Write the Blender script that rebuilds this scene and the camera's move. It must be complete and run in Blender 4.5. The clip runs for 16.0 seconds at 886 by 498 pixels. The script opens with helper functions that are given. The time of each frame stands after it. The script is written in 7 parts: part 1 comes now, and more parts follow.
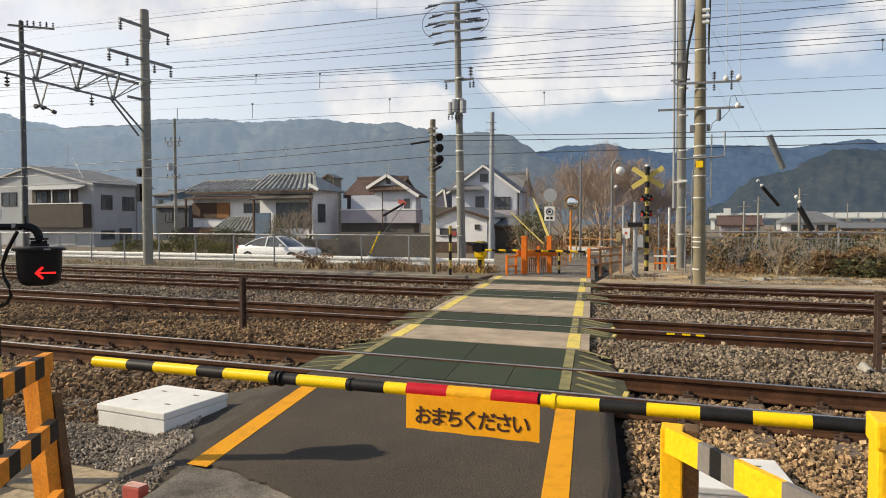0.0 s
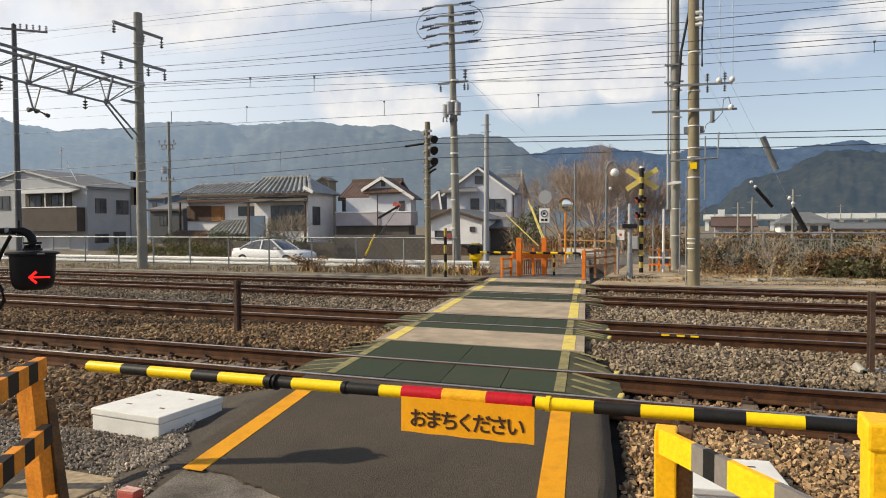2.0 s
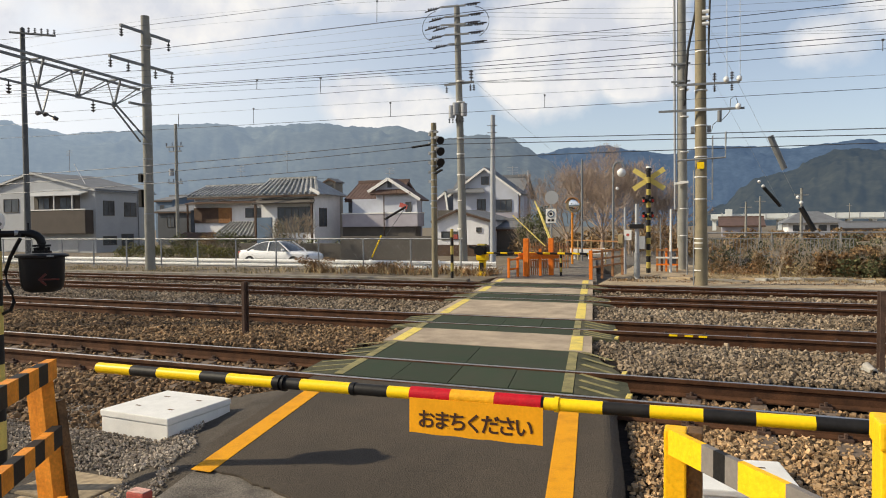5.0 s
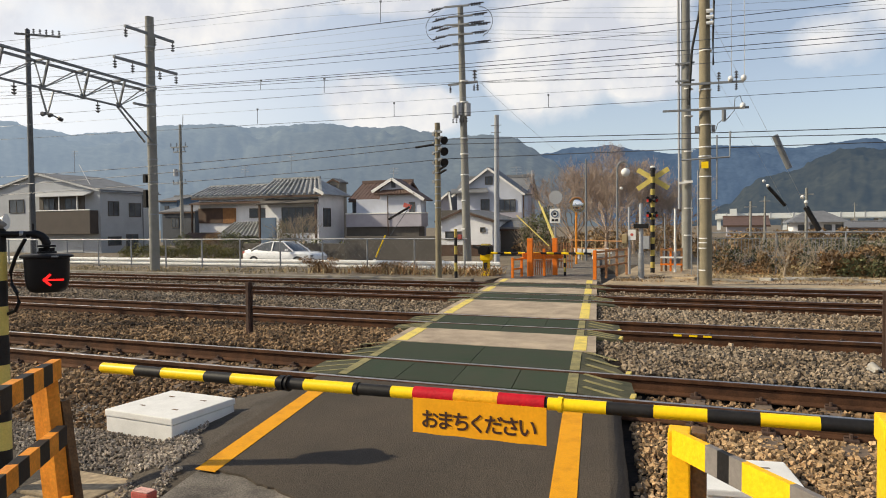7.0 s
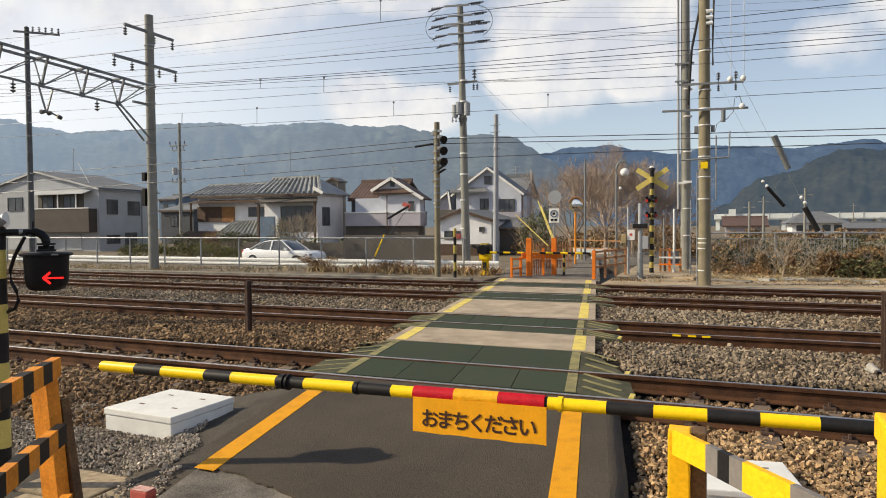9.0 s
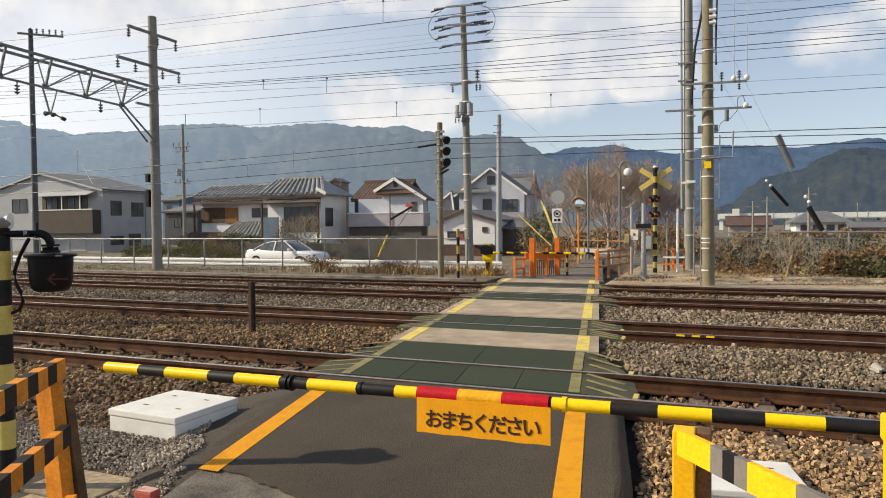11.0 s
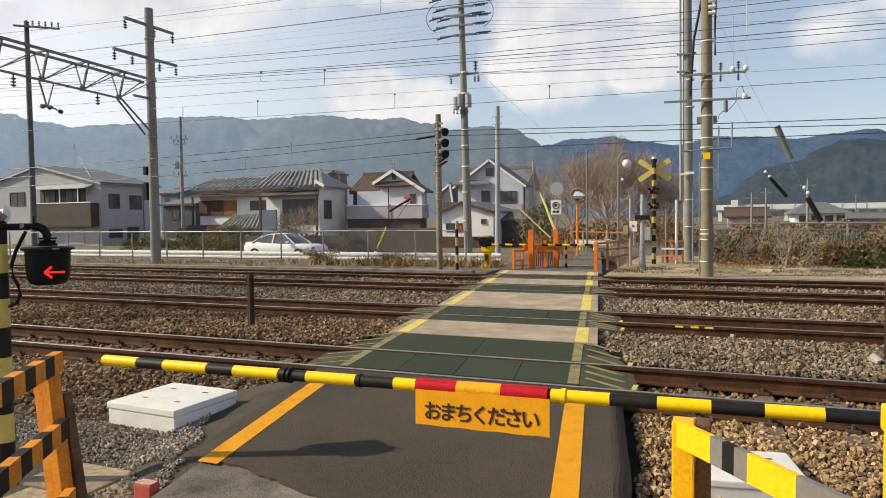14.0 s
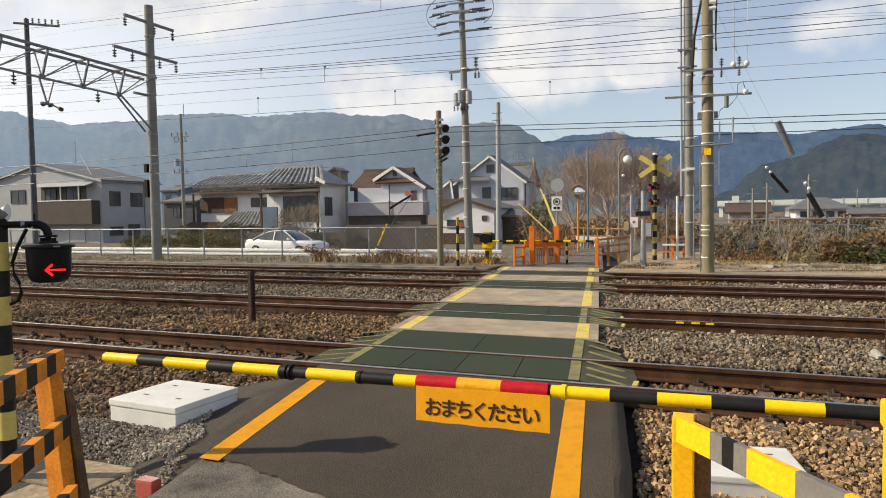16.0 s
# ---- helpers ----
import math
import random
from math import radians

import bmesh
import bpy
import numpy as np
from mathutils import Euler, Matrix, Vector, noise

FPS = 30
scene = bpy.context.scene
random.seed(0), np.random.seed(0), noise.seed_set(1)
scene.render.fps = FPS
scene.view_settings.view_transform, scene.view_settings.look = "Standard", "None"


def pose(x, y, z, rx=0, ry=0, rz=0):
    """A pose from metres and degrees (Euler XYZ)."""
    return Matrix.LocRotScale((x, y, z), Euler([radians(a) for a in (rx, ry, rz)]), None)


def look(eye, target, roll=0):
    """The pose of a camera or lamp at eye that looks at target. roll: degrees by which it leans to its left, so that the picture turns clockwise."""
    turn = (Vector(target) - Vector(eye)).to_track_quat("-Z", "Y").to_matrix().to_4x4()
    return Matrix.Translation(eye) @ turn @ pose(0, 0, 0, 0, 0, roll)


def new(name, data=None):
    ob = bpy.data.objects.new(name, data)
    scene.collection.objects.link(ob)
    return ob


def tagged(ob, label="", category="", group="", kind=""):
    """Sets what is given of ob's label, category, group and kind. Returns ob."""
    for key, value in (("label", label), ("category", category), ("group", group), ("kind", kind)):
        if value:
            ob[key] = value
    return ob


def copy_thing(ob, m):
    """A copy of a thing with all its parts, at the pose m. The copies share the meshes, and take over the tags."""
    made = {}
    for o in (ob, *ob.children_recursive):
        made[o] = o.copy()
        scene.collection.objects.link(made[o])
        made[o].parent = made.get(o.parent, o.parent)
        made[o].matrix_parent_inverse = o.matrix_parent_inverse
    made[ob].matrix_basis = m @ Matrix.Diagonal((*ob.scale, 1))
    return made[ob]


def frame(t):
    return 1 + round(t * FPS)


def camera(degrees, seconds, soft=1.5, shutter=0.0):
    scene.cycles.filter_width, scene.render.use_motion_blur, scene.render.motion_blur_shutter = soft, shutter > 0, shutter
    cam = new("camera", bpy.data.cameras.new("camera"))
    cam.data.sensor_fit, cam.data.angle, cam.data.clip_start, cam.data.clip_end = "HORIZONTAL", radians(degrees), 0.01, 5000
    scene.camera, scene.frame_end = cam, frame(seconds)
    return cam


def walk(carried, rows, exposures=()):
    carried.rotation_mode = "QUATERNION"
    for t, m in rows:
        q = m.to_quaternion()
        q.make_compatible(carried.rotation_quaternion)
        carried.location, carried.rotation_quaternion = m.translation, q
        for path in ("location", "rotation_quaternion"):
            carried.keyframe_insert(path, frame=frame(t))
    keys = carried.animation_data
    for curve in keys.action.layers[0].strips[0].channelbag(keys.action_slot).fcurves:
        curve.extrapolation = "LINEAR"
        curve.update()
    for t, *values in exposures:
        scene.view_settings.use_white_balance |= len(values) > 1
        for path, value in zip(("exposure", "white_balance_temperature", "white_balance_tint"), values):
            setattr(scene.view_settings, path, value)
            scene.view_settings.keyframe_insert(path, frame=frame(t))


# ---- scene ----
# World: X runs along the rails, Y across them, z = 0 at the rail heads.
cam = camera(66.0, 16.0, soft=1.0)
PATH = [
    (0, -0.0000, 0.0000, 1.6100, 21.400, -2.130, -0.000),
    (0.5, 0.0022, -0.0026, 1.6122, 21.208, -2.058, 0.038),
    (1, 0.0057, -0.0007, 1.6127, 21.208, -1.917, 0.134),
    (1.5, 0.0060, -0.0021, 1.6135, 21.167, -1.952, 0.215),
    (2, 0.0058, -0.0041, 1.6134, 20.987, -1.945, 0.218),
    (2.5, 0.0037, -0.0010, 1.6108, 21.193, -2.019, 0.263),
    (3, 0.0002, -0.0007, 1.6097, 21.276, -2.061, 0.225),
    (3.5, -0.0024, -0.0001, 1.6127, 21.515, -1.840, 0.397),
    (4, -0.0019, -0.0049, 1.6139, 21.395, -1.839, 0.357),
    (6.5, 0.0039, -0.0044, 1.6133, 21.813, -1.914, 0.582),
    (7, 0.0031, -0.0031, 1.6139, 21.853, -1.867, 0.522),
    (7.5, -0.0003, -0.0067, 1.6149, 21.873, -1.826, 0.397),
    (8, -0.0003, -0.0096, 1.6145, 21.644, -1.706, 0.439),
    (8.5, -0.0033, -0.0072, 1.6139, 21.843, -1.882, 0.388),
    (9, -0.0034, -0.0071, 1.6136, 21.765, -1.920, 0.337),
    (11.5, -0.0060, -0.0060, 1.6133, 22.053, -1.884, 0.492),
    (12, -0.0069, -0.0069, 1.6128, 21.979, -1.943, 0.450),
    (12.5, -0.0093, -0.0025, 1.6128, 22.045, -2.111, 0.465),
    (13, -0.0098, -0.0004, 1.6122, 21.971, -2.164, 0.588),
    (13.5, -0.0094, 0.0022, 1.6128, 22.099, -2.294, 0.655),
    (14, -0.0092, 0.0086, 1.6105, 21.918, -2.548, 0.645),
    (14.5, -0.0066, 0.0148, 1.6095, 21.921, -2.696, 0.773),
    (15, -0.0049, 0.0152, 1.6101, 22.156, -2.633, 0.831),
    (15.5, -0.0035, 0.0049, 1.6111, 21.986, -2.383, 0.742),
    (16, -0.0052, 0.0088, 1.6108, 21.988, -2.835, 0.802),
]
walk(cam, [(t, pose(x, y, z, 90 + pitch, roll, yaw)) for t, x, y, z, yaw, pitch, roll in PATH])
scene.view_settings.exposure = 0.0

# ---- light: low winter sun and a bright, thinly clouded sky ----
SUN_AZ = Vector((-0.934, -0.357, 0.0))
SUN_EL = radians(33.0)
to_sun = Vector((SUN_AZ.x * math.cos(SUN_EL), SUN_AZ.y * math.cos(SUN_EL), math.sin(SUN_EL)))
sun_data = bpy.data.lights.new("sun", "SUN")
sun_data.energy, sun_data.angle, sun_data.color = 5.0, radians(0.6), (1.0, 0.87, 0.64)
sun = new("sun", sun_data)
sun.matrix_world = look((0, 0, 60), Vector((0, 0, 60)) - to_sun)

world = bpy.data.worlds.new("sky")
scene.world = world
world.use_nodes = True
wn, wl = world.node_tree.nodes, world.node_tree.links
wn.clear()


def wnode(kind, **values):
    n = wn.new(kind)
    for k, v in values.items():
        n.inputs[k].default_value = v
    return n


def wmath(op, a, b=None, clamp=False):
    n = wn.new("ShaderNodeMath")
    n.operation, n.use_clamp = op, clamp
    for i, v in enumerate((a, b)):
        if v is None:
            continue
        if isinstance(v, (int, float)):
            n.inputs[i].default_value = v
        else:
            wl.new(v, n.inputs[i])
    return n.outputs[0]


coord = wn.new("ShaderNodeTexCoord")
sky = wn.new("ShaderNodeTexSky")
sky.sky_type, sky.sun_disc = "NISHITA", False
sky.sun_elevation, sky.sun_rotation = SUN_EL, math.atan2(to_sun.x, to_sun.y)
sky.air_density, sky.dust_density, sky.ozone_density = 1.0, 1.0, 2.0
wl.new(coord.outputs["Generated"], sky.inputs["Vector"])
SKY_GAIN = 0.125


def direction(px, py):
    """A unit vector in the world from two angles, degrees right of the track normal and up."""
    a, e = radians(px), radians(py)
    return (math.sin(a) * math.cos(e), math.cos(a) * math.cos(e), math.sin(e))


def cloud(az, el, size, stretch, thin=0.0):
    """A soft heap of cloud about one direction: 1 in its middle, 0 outside."""
    sub = wn.new("ShaderNodeVectorMath")
    sub.operation = "SUBTRACT"
    wl.new(coord.outputs["Generated"], sub.inputs[0])
    sub.inputs[1].default_value = direction(az, el)
    sc = wn.new("ShaderNodeVectorMath")
    sc.operation = "MULTIPLY"
    wl.new(sub.outputs[0], sc.inputs[0])
    sc.inputs[1].default_value = (1 / stretch, 1 / stretch, 1.0)
    ln = wn.new("ShaderNodeVectorMath")
    ln.operation = "LENGTH"
    wl.new(sc.outputs[0], ln.inputs[0])
    return wmath("SUBTRACT", 1.0 - thin, wmath("DIVIDE", ln.outputs["Value"], size), clamp=False)


puff = wnode("ShaderNodeTexNoise", Scale=7.0, Detail=9.0, Roughness=0.58, Distortion=0.25)
wl.new(coord.outputs["Generated"], puff.inputs["Vector"])
CLOUDS = [(-11.8, 14.6, 0.105, 1.2), (-15.0, 12.2, 0.06, 1.3), (-8.0, 18.0, 0.10, 1.3), (-5.5, 12.0, 0.05, 1.6), (-27.7, 10.0, 0.05, 1.7), (-23.0, 9.5, 0.04, 1.8), (7.0, 13.0, 0.12, 1.8, 0.72),
          (12.5, 15.0, 0.12, 1.6, 0.70), (-44.0, 19.0, 0.10, 2.2), (-25.5, 19.0, 0.04, 2.4), (-70.0, 25.0, 0.25, 2.0), (32.0, 14.0, 0.12, 2.0), (62.0, 20.0, 0.2, 2.0), (120.0, 22.0, 0.2, 2.2), (170.0, 16.0, 0.15, 2.2)]
heap = None
for c in CLOUDS:
    v = cloud(*c)
    heap = v if heap is None else wmath("MAXIMUM", heap, v)
heap = wmath("MAXIMUM", heap, -0.8)
dens = wmath("ADD", wmath("MULTIPLY", heap, 1.7), wmath("MULTIPLY", wmath("SUBTRACT", puff.outputs["Fac"], 0.5), 1.9))
veil = wmath("MULTIPLY", dens, 2.0, clamp=True)
body_noise = wnode("ShaderNodeTexNoise", Scale=13.0, Detail=6.0, Roughness=0.55)
wl.new(coord.outputs["Generated"], body_noise.inputs["Vector"])
shade = wn.new("ShaderNodeValToRGB")
wl.new(body_noise.outputs["Fac"], shade.inputs["Fac"])
shade.color_ramp.elements[0].position, shade.color_ramp.elements[0].color = 0.36, (0.72, 0.735, 0.79, 1)
shade.color_ramp.elements[1].position, shade.color_ramp.elements[1].color = 0.62, (1.0, 0.965, 0.92, 1)
gain = wn.new("ShaderNodeVectorMath")
gain.operation = "SCALE"
wl.new(sky.outputs[0], gain.inputs[0])
gain.inputs["Scale"].default_value = SKY_GAIN
# thin bright haze that thickens towards the sun's side
dot = wn.new("ShaderNodeVectorMath")
dot.operation = "DOT_PRODUCT"
wl.new(coord.outputs["Generated"], dot.inputs[0])
dot.inputs[1].default_value = tuple(to_sun)
sep = wn.new("ShaderNodeSeparateXYZ")
wl.new(coord.outputs["Generated"], sep.inputs[0])
low = wmath("SUBTRACT", 1.15, wmath("MULTIPLY", sep.outputs["Z"], 1.5), clamp=True)   # haze lies low
glow = wmath("MULTIPLY", wmath("POWER", wmath("MAXIMUM", wmath("ADD", wmath("MULTIPLY", dot.outputs["Value"], 0.5), 0.5), 0.0), 3.1), wmath("MULTIPLY", low, 2.3), clamp=True)
glow = wmath("MAXIMUM", glow, wmath("MULTIPLY", low, 0.30))   # a thin veil everywhere
hazy = wn.new("ShaderNodeMixRGB")
wl.new(glow, hazy.inputs["Fac"])
wl.new(gain.outputs[0], hazy.inputs["Color1"])
hazy.inputs["Color2"].default_value = (1.0, 1.01, 1.03, 1)
mixc = wn.new("ShaderNodeMixRGB")
wl.new(wmath("MULTIPLY", veil, 0.88), mixc.inputs["Fac"])
wl.new(hazy.outputs[0], mixc.inputs["Color1"])
wl.new(shade.outputs[0], mixc.inputs["Color2"])
back = wn.new("ShaderNodeBackground")
back.inputs["Strength"].default_value = 1.0
wl.new(mixc.outputs[0], back.inputs["Color"])
out = wn.new("ShaderNodeOutputWorld")
wl.new(back.outputs[0], out.inputs[0])


# ---- materials ----
def mat(name, base, rough=0.7, metal=0.0, var=0.25, scale=3.0, bump=0.15, fine=80.0, other=None, spread=0.0, emit=0.0, island=0.0, patch=0.55, coat=0.0):
    """A surface with stains at one scale, grain at a finer one and relief. other: the stain's colour. spread: change from piece to piece."""
    m = bpy.data.materials.new(name)
    m.use_nodes = True
    n, l = m.node_tree.nodes, m.node_tree.links
    b = n["Principled BSDF"]
    tc = n.new("ShaderNodeTexCoord")
    big = n.new("ShaderNodeTexNoise")
    big.inputs["Scale"].default_value, big.inputs["Detail"].default_value, big.inputs["Roughness"].default_value = scale, 6, 0.65
    small = n.new("ShaderNodeTexNoise")
    small.inputs["Scale"].default_value, small.inputs["Detail"].default_value = fine, 4
    for t in (big, small):
        l.new(tc.outputs["Object"], t.inputs["Vector"])
    ramp = n.new("ShaderNodeValToRGB")
    lo = other if other else [c * (1 - var) for c in base]
    hi = [min(1, c * (1 + var * 0.6)) for c in base]
    ramp.color_ramp.elements[0].position, ramp.color_ramp.elements[0].color = patch - 0.22, (*lo, 1)
    ramp.color_ramp.elements[1].position, ramp.color_ramp.elements[1].color = patch + 0.1, (*hi, 1)
    l.new(big.outputs["Fac"], ramp.inputs["Fac"])
    grain = n.new("ShaderNodeHueSaturation")
    l.new(ramp.outputs["Color"], grain.inputs["Color"])
    mr = n.new("ShaderNodeMapRange")
    l.new(small.outputs["Fac"], mr.inputs["Value"])
    mr.inputs["From Min"].default_value, mr.inputs["From Max"].default_value = 0.3, 0.7
    mr.inputs["To Min"].default_value, mr.inputs["To Max"].default_value = 1 - var * 0.6, 1 + var * 0.6
    value = mr.outputs["Result"]
    if spread or island:
        if island:
            r = n.new("ShaderNodeNewGeometry").outputs["Random Per Island"]
        else:
            r = n.new("ShaderNodeObjectInfo").outputs["Random"]
        k = island or spread
        m2 = n.new("ShaderNodeMapRange")
        l.new(r, m2.inputs["Value"])
        m2.inputs["To Min"].default_value, m2.inputs["To Max"].default_value = 1 - k, 1 + k
        mu = n.new("ShaderNodeMath")
        mu.operation = "MULTIPLY"
        l.new(value, mu.inputs[0])
        l.new(m2.outputs["Result"], mu.inputs[1])
        value = mu.outputs[0]
    l.new(value, grain.inputs["Value"])
    l.new(grain.outputs["Color"], b.inputs["Base Color"])
    b.inputs["Roughness"].default_value, b.inputs["Metallic"].default_value = rough, metal
    b.inputs["Coat Weight"].default_value = coat
    if bump:
        bp = n.new("ShaderNodeBump")
        bp.inputs["Strength"].default_value, bp.inputs["Distance"].default_value = bump, 0.01
        l.new(small.outputs["Fac"], bp.inputs["Height"])
        l.new(bp.outputs["Normal"], b.inputs["Normal"])
    if emit:
        b.inputs["Emission Color"].default_value, b.inputs["Emission Strength"].default_value = (*base, 1), emit
    return m


ASPHALT = mat("fresh_asphalt", (0.048, 0.039, 0.030), 0.9, var=0.6, scale=0.9, bump=0.8, fine=95, other=(0.092, 0.073, 0.054))
# Dark grit, lowered further: the cable box's shadow is in this colour too.
ASPHALT_GRIT = mat("dark_shadowed_road_grit", (0.042, 0.034, 0.026), 0.95, var=0.6, scale=3.0, bump=1.0, fine=60, other=(0.080, 0.064, 0.047))
ASPHALT_OLD = mat("worn_asphalt", (0.165, 0.143, 0.118), 0.95, var=0.6, scale=2.5, bump=1.0, fine=75)
ASPHALT_TAN = mat("dusty_crossing_asphalt", (0.42, 0.335, 0.24), 0.9, var=0.25, scale=1.8, bump=0.5, fine=110, other=(0.26, 0.205, 0.15))
RUBBER = mat("green_rubber", (0.027, 0.042, 0.022), 0.8, var=0.3, scale=2.2, bump=0.25, fine=100, other=(0.046, 0.050, 0.031), spread=0.1)
PAINT_LINE = mat("worn_yellow_line", (0.68, 0.30, 0.005), 0.7, var=0.2, scale=7, bump=0.4, fine=140, other=(0.55, 0.225, 0.008), patch=0.42)
PAINT_FADED = mat("faded_olive_yellow_stripe", (0.25, 0.215, 0.085), 0.8, var=0.3, scale=5, bump=0.3, fine=120, other=(0.09, 0.085, 0.042), patch=0.5)
RUBBER_DUSTY = mat("dusty_olive_rubber", (0.085, 0.078, 0.046), 0.85, var=0.35, scale=3.0, bump=0.3, fine=100, other=(0.036, 0.044, 0.026), patch=0.52)
SLEEPER = mat("dirty_brown_sleeper", (0.15, 0.11, 0.08), 0.9, var=0.35, scale=5, bump=0.4, fine=60)
# Yellow paint dulled to ochre: its backlit shade is put into the colour.
OCHRE = mat("backlit_ochre_yellow", (0.42, 0.33, 0.07), 0.6, var=0.2, scale=5, bump=0.1)
PAINT_PALE = mat("faded_yellow_line", (0.66, 0.52, 0.12), 0.75, var=0.25, scale=5, bump=0.3, fine=120, other=(0.45, 0.36, 0.14), patch=0.45)
RUST = mat("rusty_rail", (0.090, 0.041, 0.020), 0.8, 0.1, var=0.4, scale=4, bump=0.35, fine=70, other=(0.044, 0.021, 0.012))
STEEL = mat("polished_rail_head", (0.52, 0.48, 0.45), 0.36, 1.0, var=0.15, scale=6, bump=0.03, fine=60)
IRON = mat("rusty_iron", (0.085, 0.05, 0.036), 0.85, 0.2, var=0.4, scale=12, bump=0.4, fine=90)
BALLAST = mat("ballast_stone", (0.25, 0.165, 0.087), 0.92, var=0.3, scale=0.55, bump=0.4, fine=90, other=(0.14, 0.082, 0.04), island=0.75)
BALLAST_TAN = mat("tan_ballast_stone", (0.37, 0.255, 0.14), 0.92, var=0.3, scale=0.8, bump=0.4, fine=90, other=(0.22, 0.125, 0.055), island=0.7)
GRAVEL = mat("grey_gravel", (0.37, 0.32, 0.26), 0.95, var=0.4, scale=1.2, bump=0.6, fine=60, island=0.55, other=(0.21, 0.17, 0.13))
BALLAST_GREY = mat("pale_ballast_stone", (0.235, 0.188, 0.135), 0.92, var=0.3, scale=0.5, bump=0.4, fine=90, other=(0.15, 0.104, 0.062), island=0.7)
VERGE = mat("pale_sandy_verge", (0.34, 0.26, 0.165), 0.95, var=0.45, scale=1.1, bump=0.6, fine=18, other=(0.17, 0.135, 0.085), patch=0.5)
# Near-black, so that the bed's colour gives the shade in gaps between stones.
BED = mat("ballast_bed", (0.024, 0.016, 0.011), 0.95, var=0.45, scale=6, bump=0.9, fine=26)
SOIL = mat("dry_verge_soil", (0.17, 0.135, 0.092), 0.95, var=0.4, scale=1.2, bump=0.6, fine=22, other=(0.10, 0.08, 0.052))
CONCRETE = mat("weathered_concrete", (0.42, 0.40, 0.36), 0.85, var=0.25, scale=2.0, bump=0.25, fine=70, other=(0.27, 0.25, 0.22))
CONCRETE_NEW = mat("white_precast_concrete", (0.74, 0.73, 0.70), 0.75, var=0.1, scale=4, bump=0.12, fine=110)
POLE_CONC = mat("concrete_pole", (0.25, 0.245, 0.22), 0.85, var=0.22, scale=1.2, bump=0.15, fine=60)
POLE_BROWN = mat("brownish_concrete_pole", (0.235, 0.20, 0.13), 0.85, var=0.25, scale=1.4, bump=0.15, fine=60)
POLE_DARK = mat("dark_steel_pole", (0.10, 0.105, 0.11), 0.6, 0.3, var=0.25, scale=2, bump=0.1)
GALV = mat("galvanised_steel", (0.30, 0.31, 0.32), 0.5, 0.5, var=0.2, scale=5, bump=0.08)
STEEL_GREY = mat("grey_painted_steel", (0.19, 0.20, 0.21), 0.55, 0.2, var=0.2, scale=3, bump=0.08)
YELLOW = mat("yellow_plastic", (0.90, 0.60, 0.008), 0.38, var=0.1, scale=9, bump=0.05, fine=60, other=(0.78, 0.50, 0.015), patch=0.35)
ORANGE = mat("orange_yellow_paint", (0.66, 0.245, 0.025), 0.5, var=0.25, scale=7, bump=0.15, fine=60, other=(0.48, 0.16, 0.015), patch=0.45)
YELLOW_WOOD = mat("chipped_yellow_paint", (0.88, 0.48, 0.010), 0.5, var=0.18, scale=16, bump=0.3, fine=60, other=(0.55, 0.27, 0.02), patch=0.30)
FAR_ORANGE = mat("orange_handrail_paint", (0.80, 0.20, 0.02), 0.55, var=0.2, scale=3, bump=0.1)
BLACK = mat("black_plastic", (0.007, 0.007, 0.009), 0.5, var=0.3, scale=8, bump=0.05)
BLACK_SOFT = mat("worn_black_paint", (0.012, 0.0115, 0.012), 0.55, var=0.4, scale=10, bump=0.1, other=(0.030, 0.028, 0.027), patch=0.42)
GREY_TAPE = mat("grey_reflective_band", (0.20, 0.18, 0.165), 0.6, var=0.15, scale=12, bump=0.1)
RED = mat("red_reflective_sheet", (0.50, 0.006, 0.018), 0.6, var=0.15, scale=20, bump=0.3, fine=70)
GOLD = mat("yellow_reflective_sheet", (0.82, 0.40, 0.012), 0.55, var=0.12, scale=20, bump=0.3, fine=70)
SIGN_FACE = mat("orange_yellow_sign", (0.88, 0.39, 0.012), 0.5, var=0.08, scale=9, bump=0.05)
INK = mat("dark_brown_lettering", (0.050, 0.016, 0.006), 0.6, var=0.1, bump=0)
RED_PAINT = mat("red_painted_concrete", (0.48, 0.075, 0.055), 0.7, var=0.3, scale=14, bump=0.3, other=(0.36, 0.09, 0.07))
RED_TOP = mat("faded_pink_top", (0.62, 0.35, 0.30), 0.8, var=0.3, scale=22, bump=0.4)
WOOD_DARK = mat("dark_shade_wood", (0.14, 0.075, 0.03), 0.8, var=0.4, scale=9, bump=0.4)
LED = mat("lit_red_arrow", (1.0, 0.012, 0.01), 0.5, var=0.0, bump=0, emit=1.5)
UNLIT = mat("unlit_red_lamps", (0.06, 0.004, 0.004), 0.4, var=0.1, bump=0)
WHITE = mat("white_paint", (0.78, 0.77, 0.74), 0.5, var=0.08, scale=4, bump=0.05)
WIRE = mat("dark_overhead_wire", (0.10, 0.105, 0.115), 0.5, 0.5, var=0.1, bump=0)
WIRE_PALE = mat("grey_overhead_wire", (0.34, 0.35, 0.37), 0.5, 0.5, var=0.1, bump=0)
INSUL = mat("dark_insulator", (0.06, 0.055, 0.06), 0.3, var=0.1, bump=0)
KERB = mat("stained_dark_concrete", (0.24, 0.215, 0.175), 0.9, var=0.35, scale=1.6, bump=0.35, fine=60, other=(0.12, 0.105, 0.085))
SIGN_YELLOW = mat("faded_signal_yellow", (0.62, 0.50, 0.13), 0.65, var=0.15, scale=6, bump=0.05)
RAIL_BROWN = mat("rusty_orange_pipe", (0.37, 0.17, 0.065), 0.7, var=0.35, scale=5, bump=0.15, other=(0.20, 0.10, 0.05))
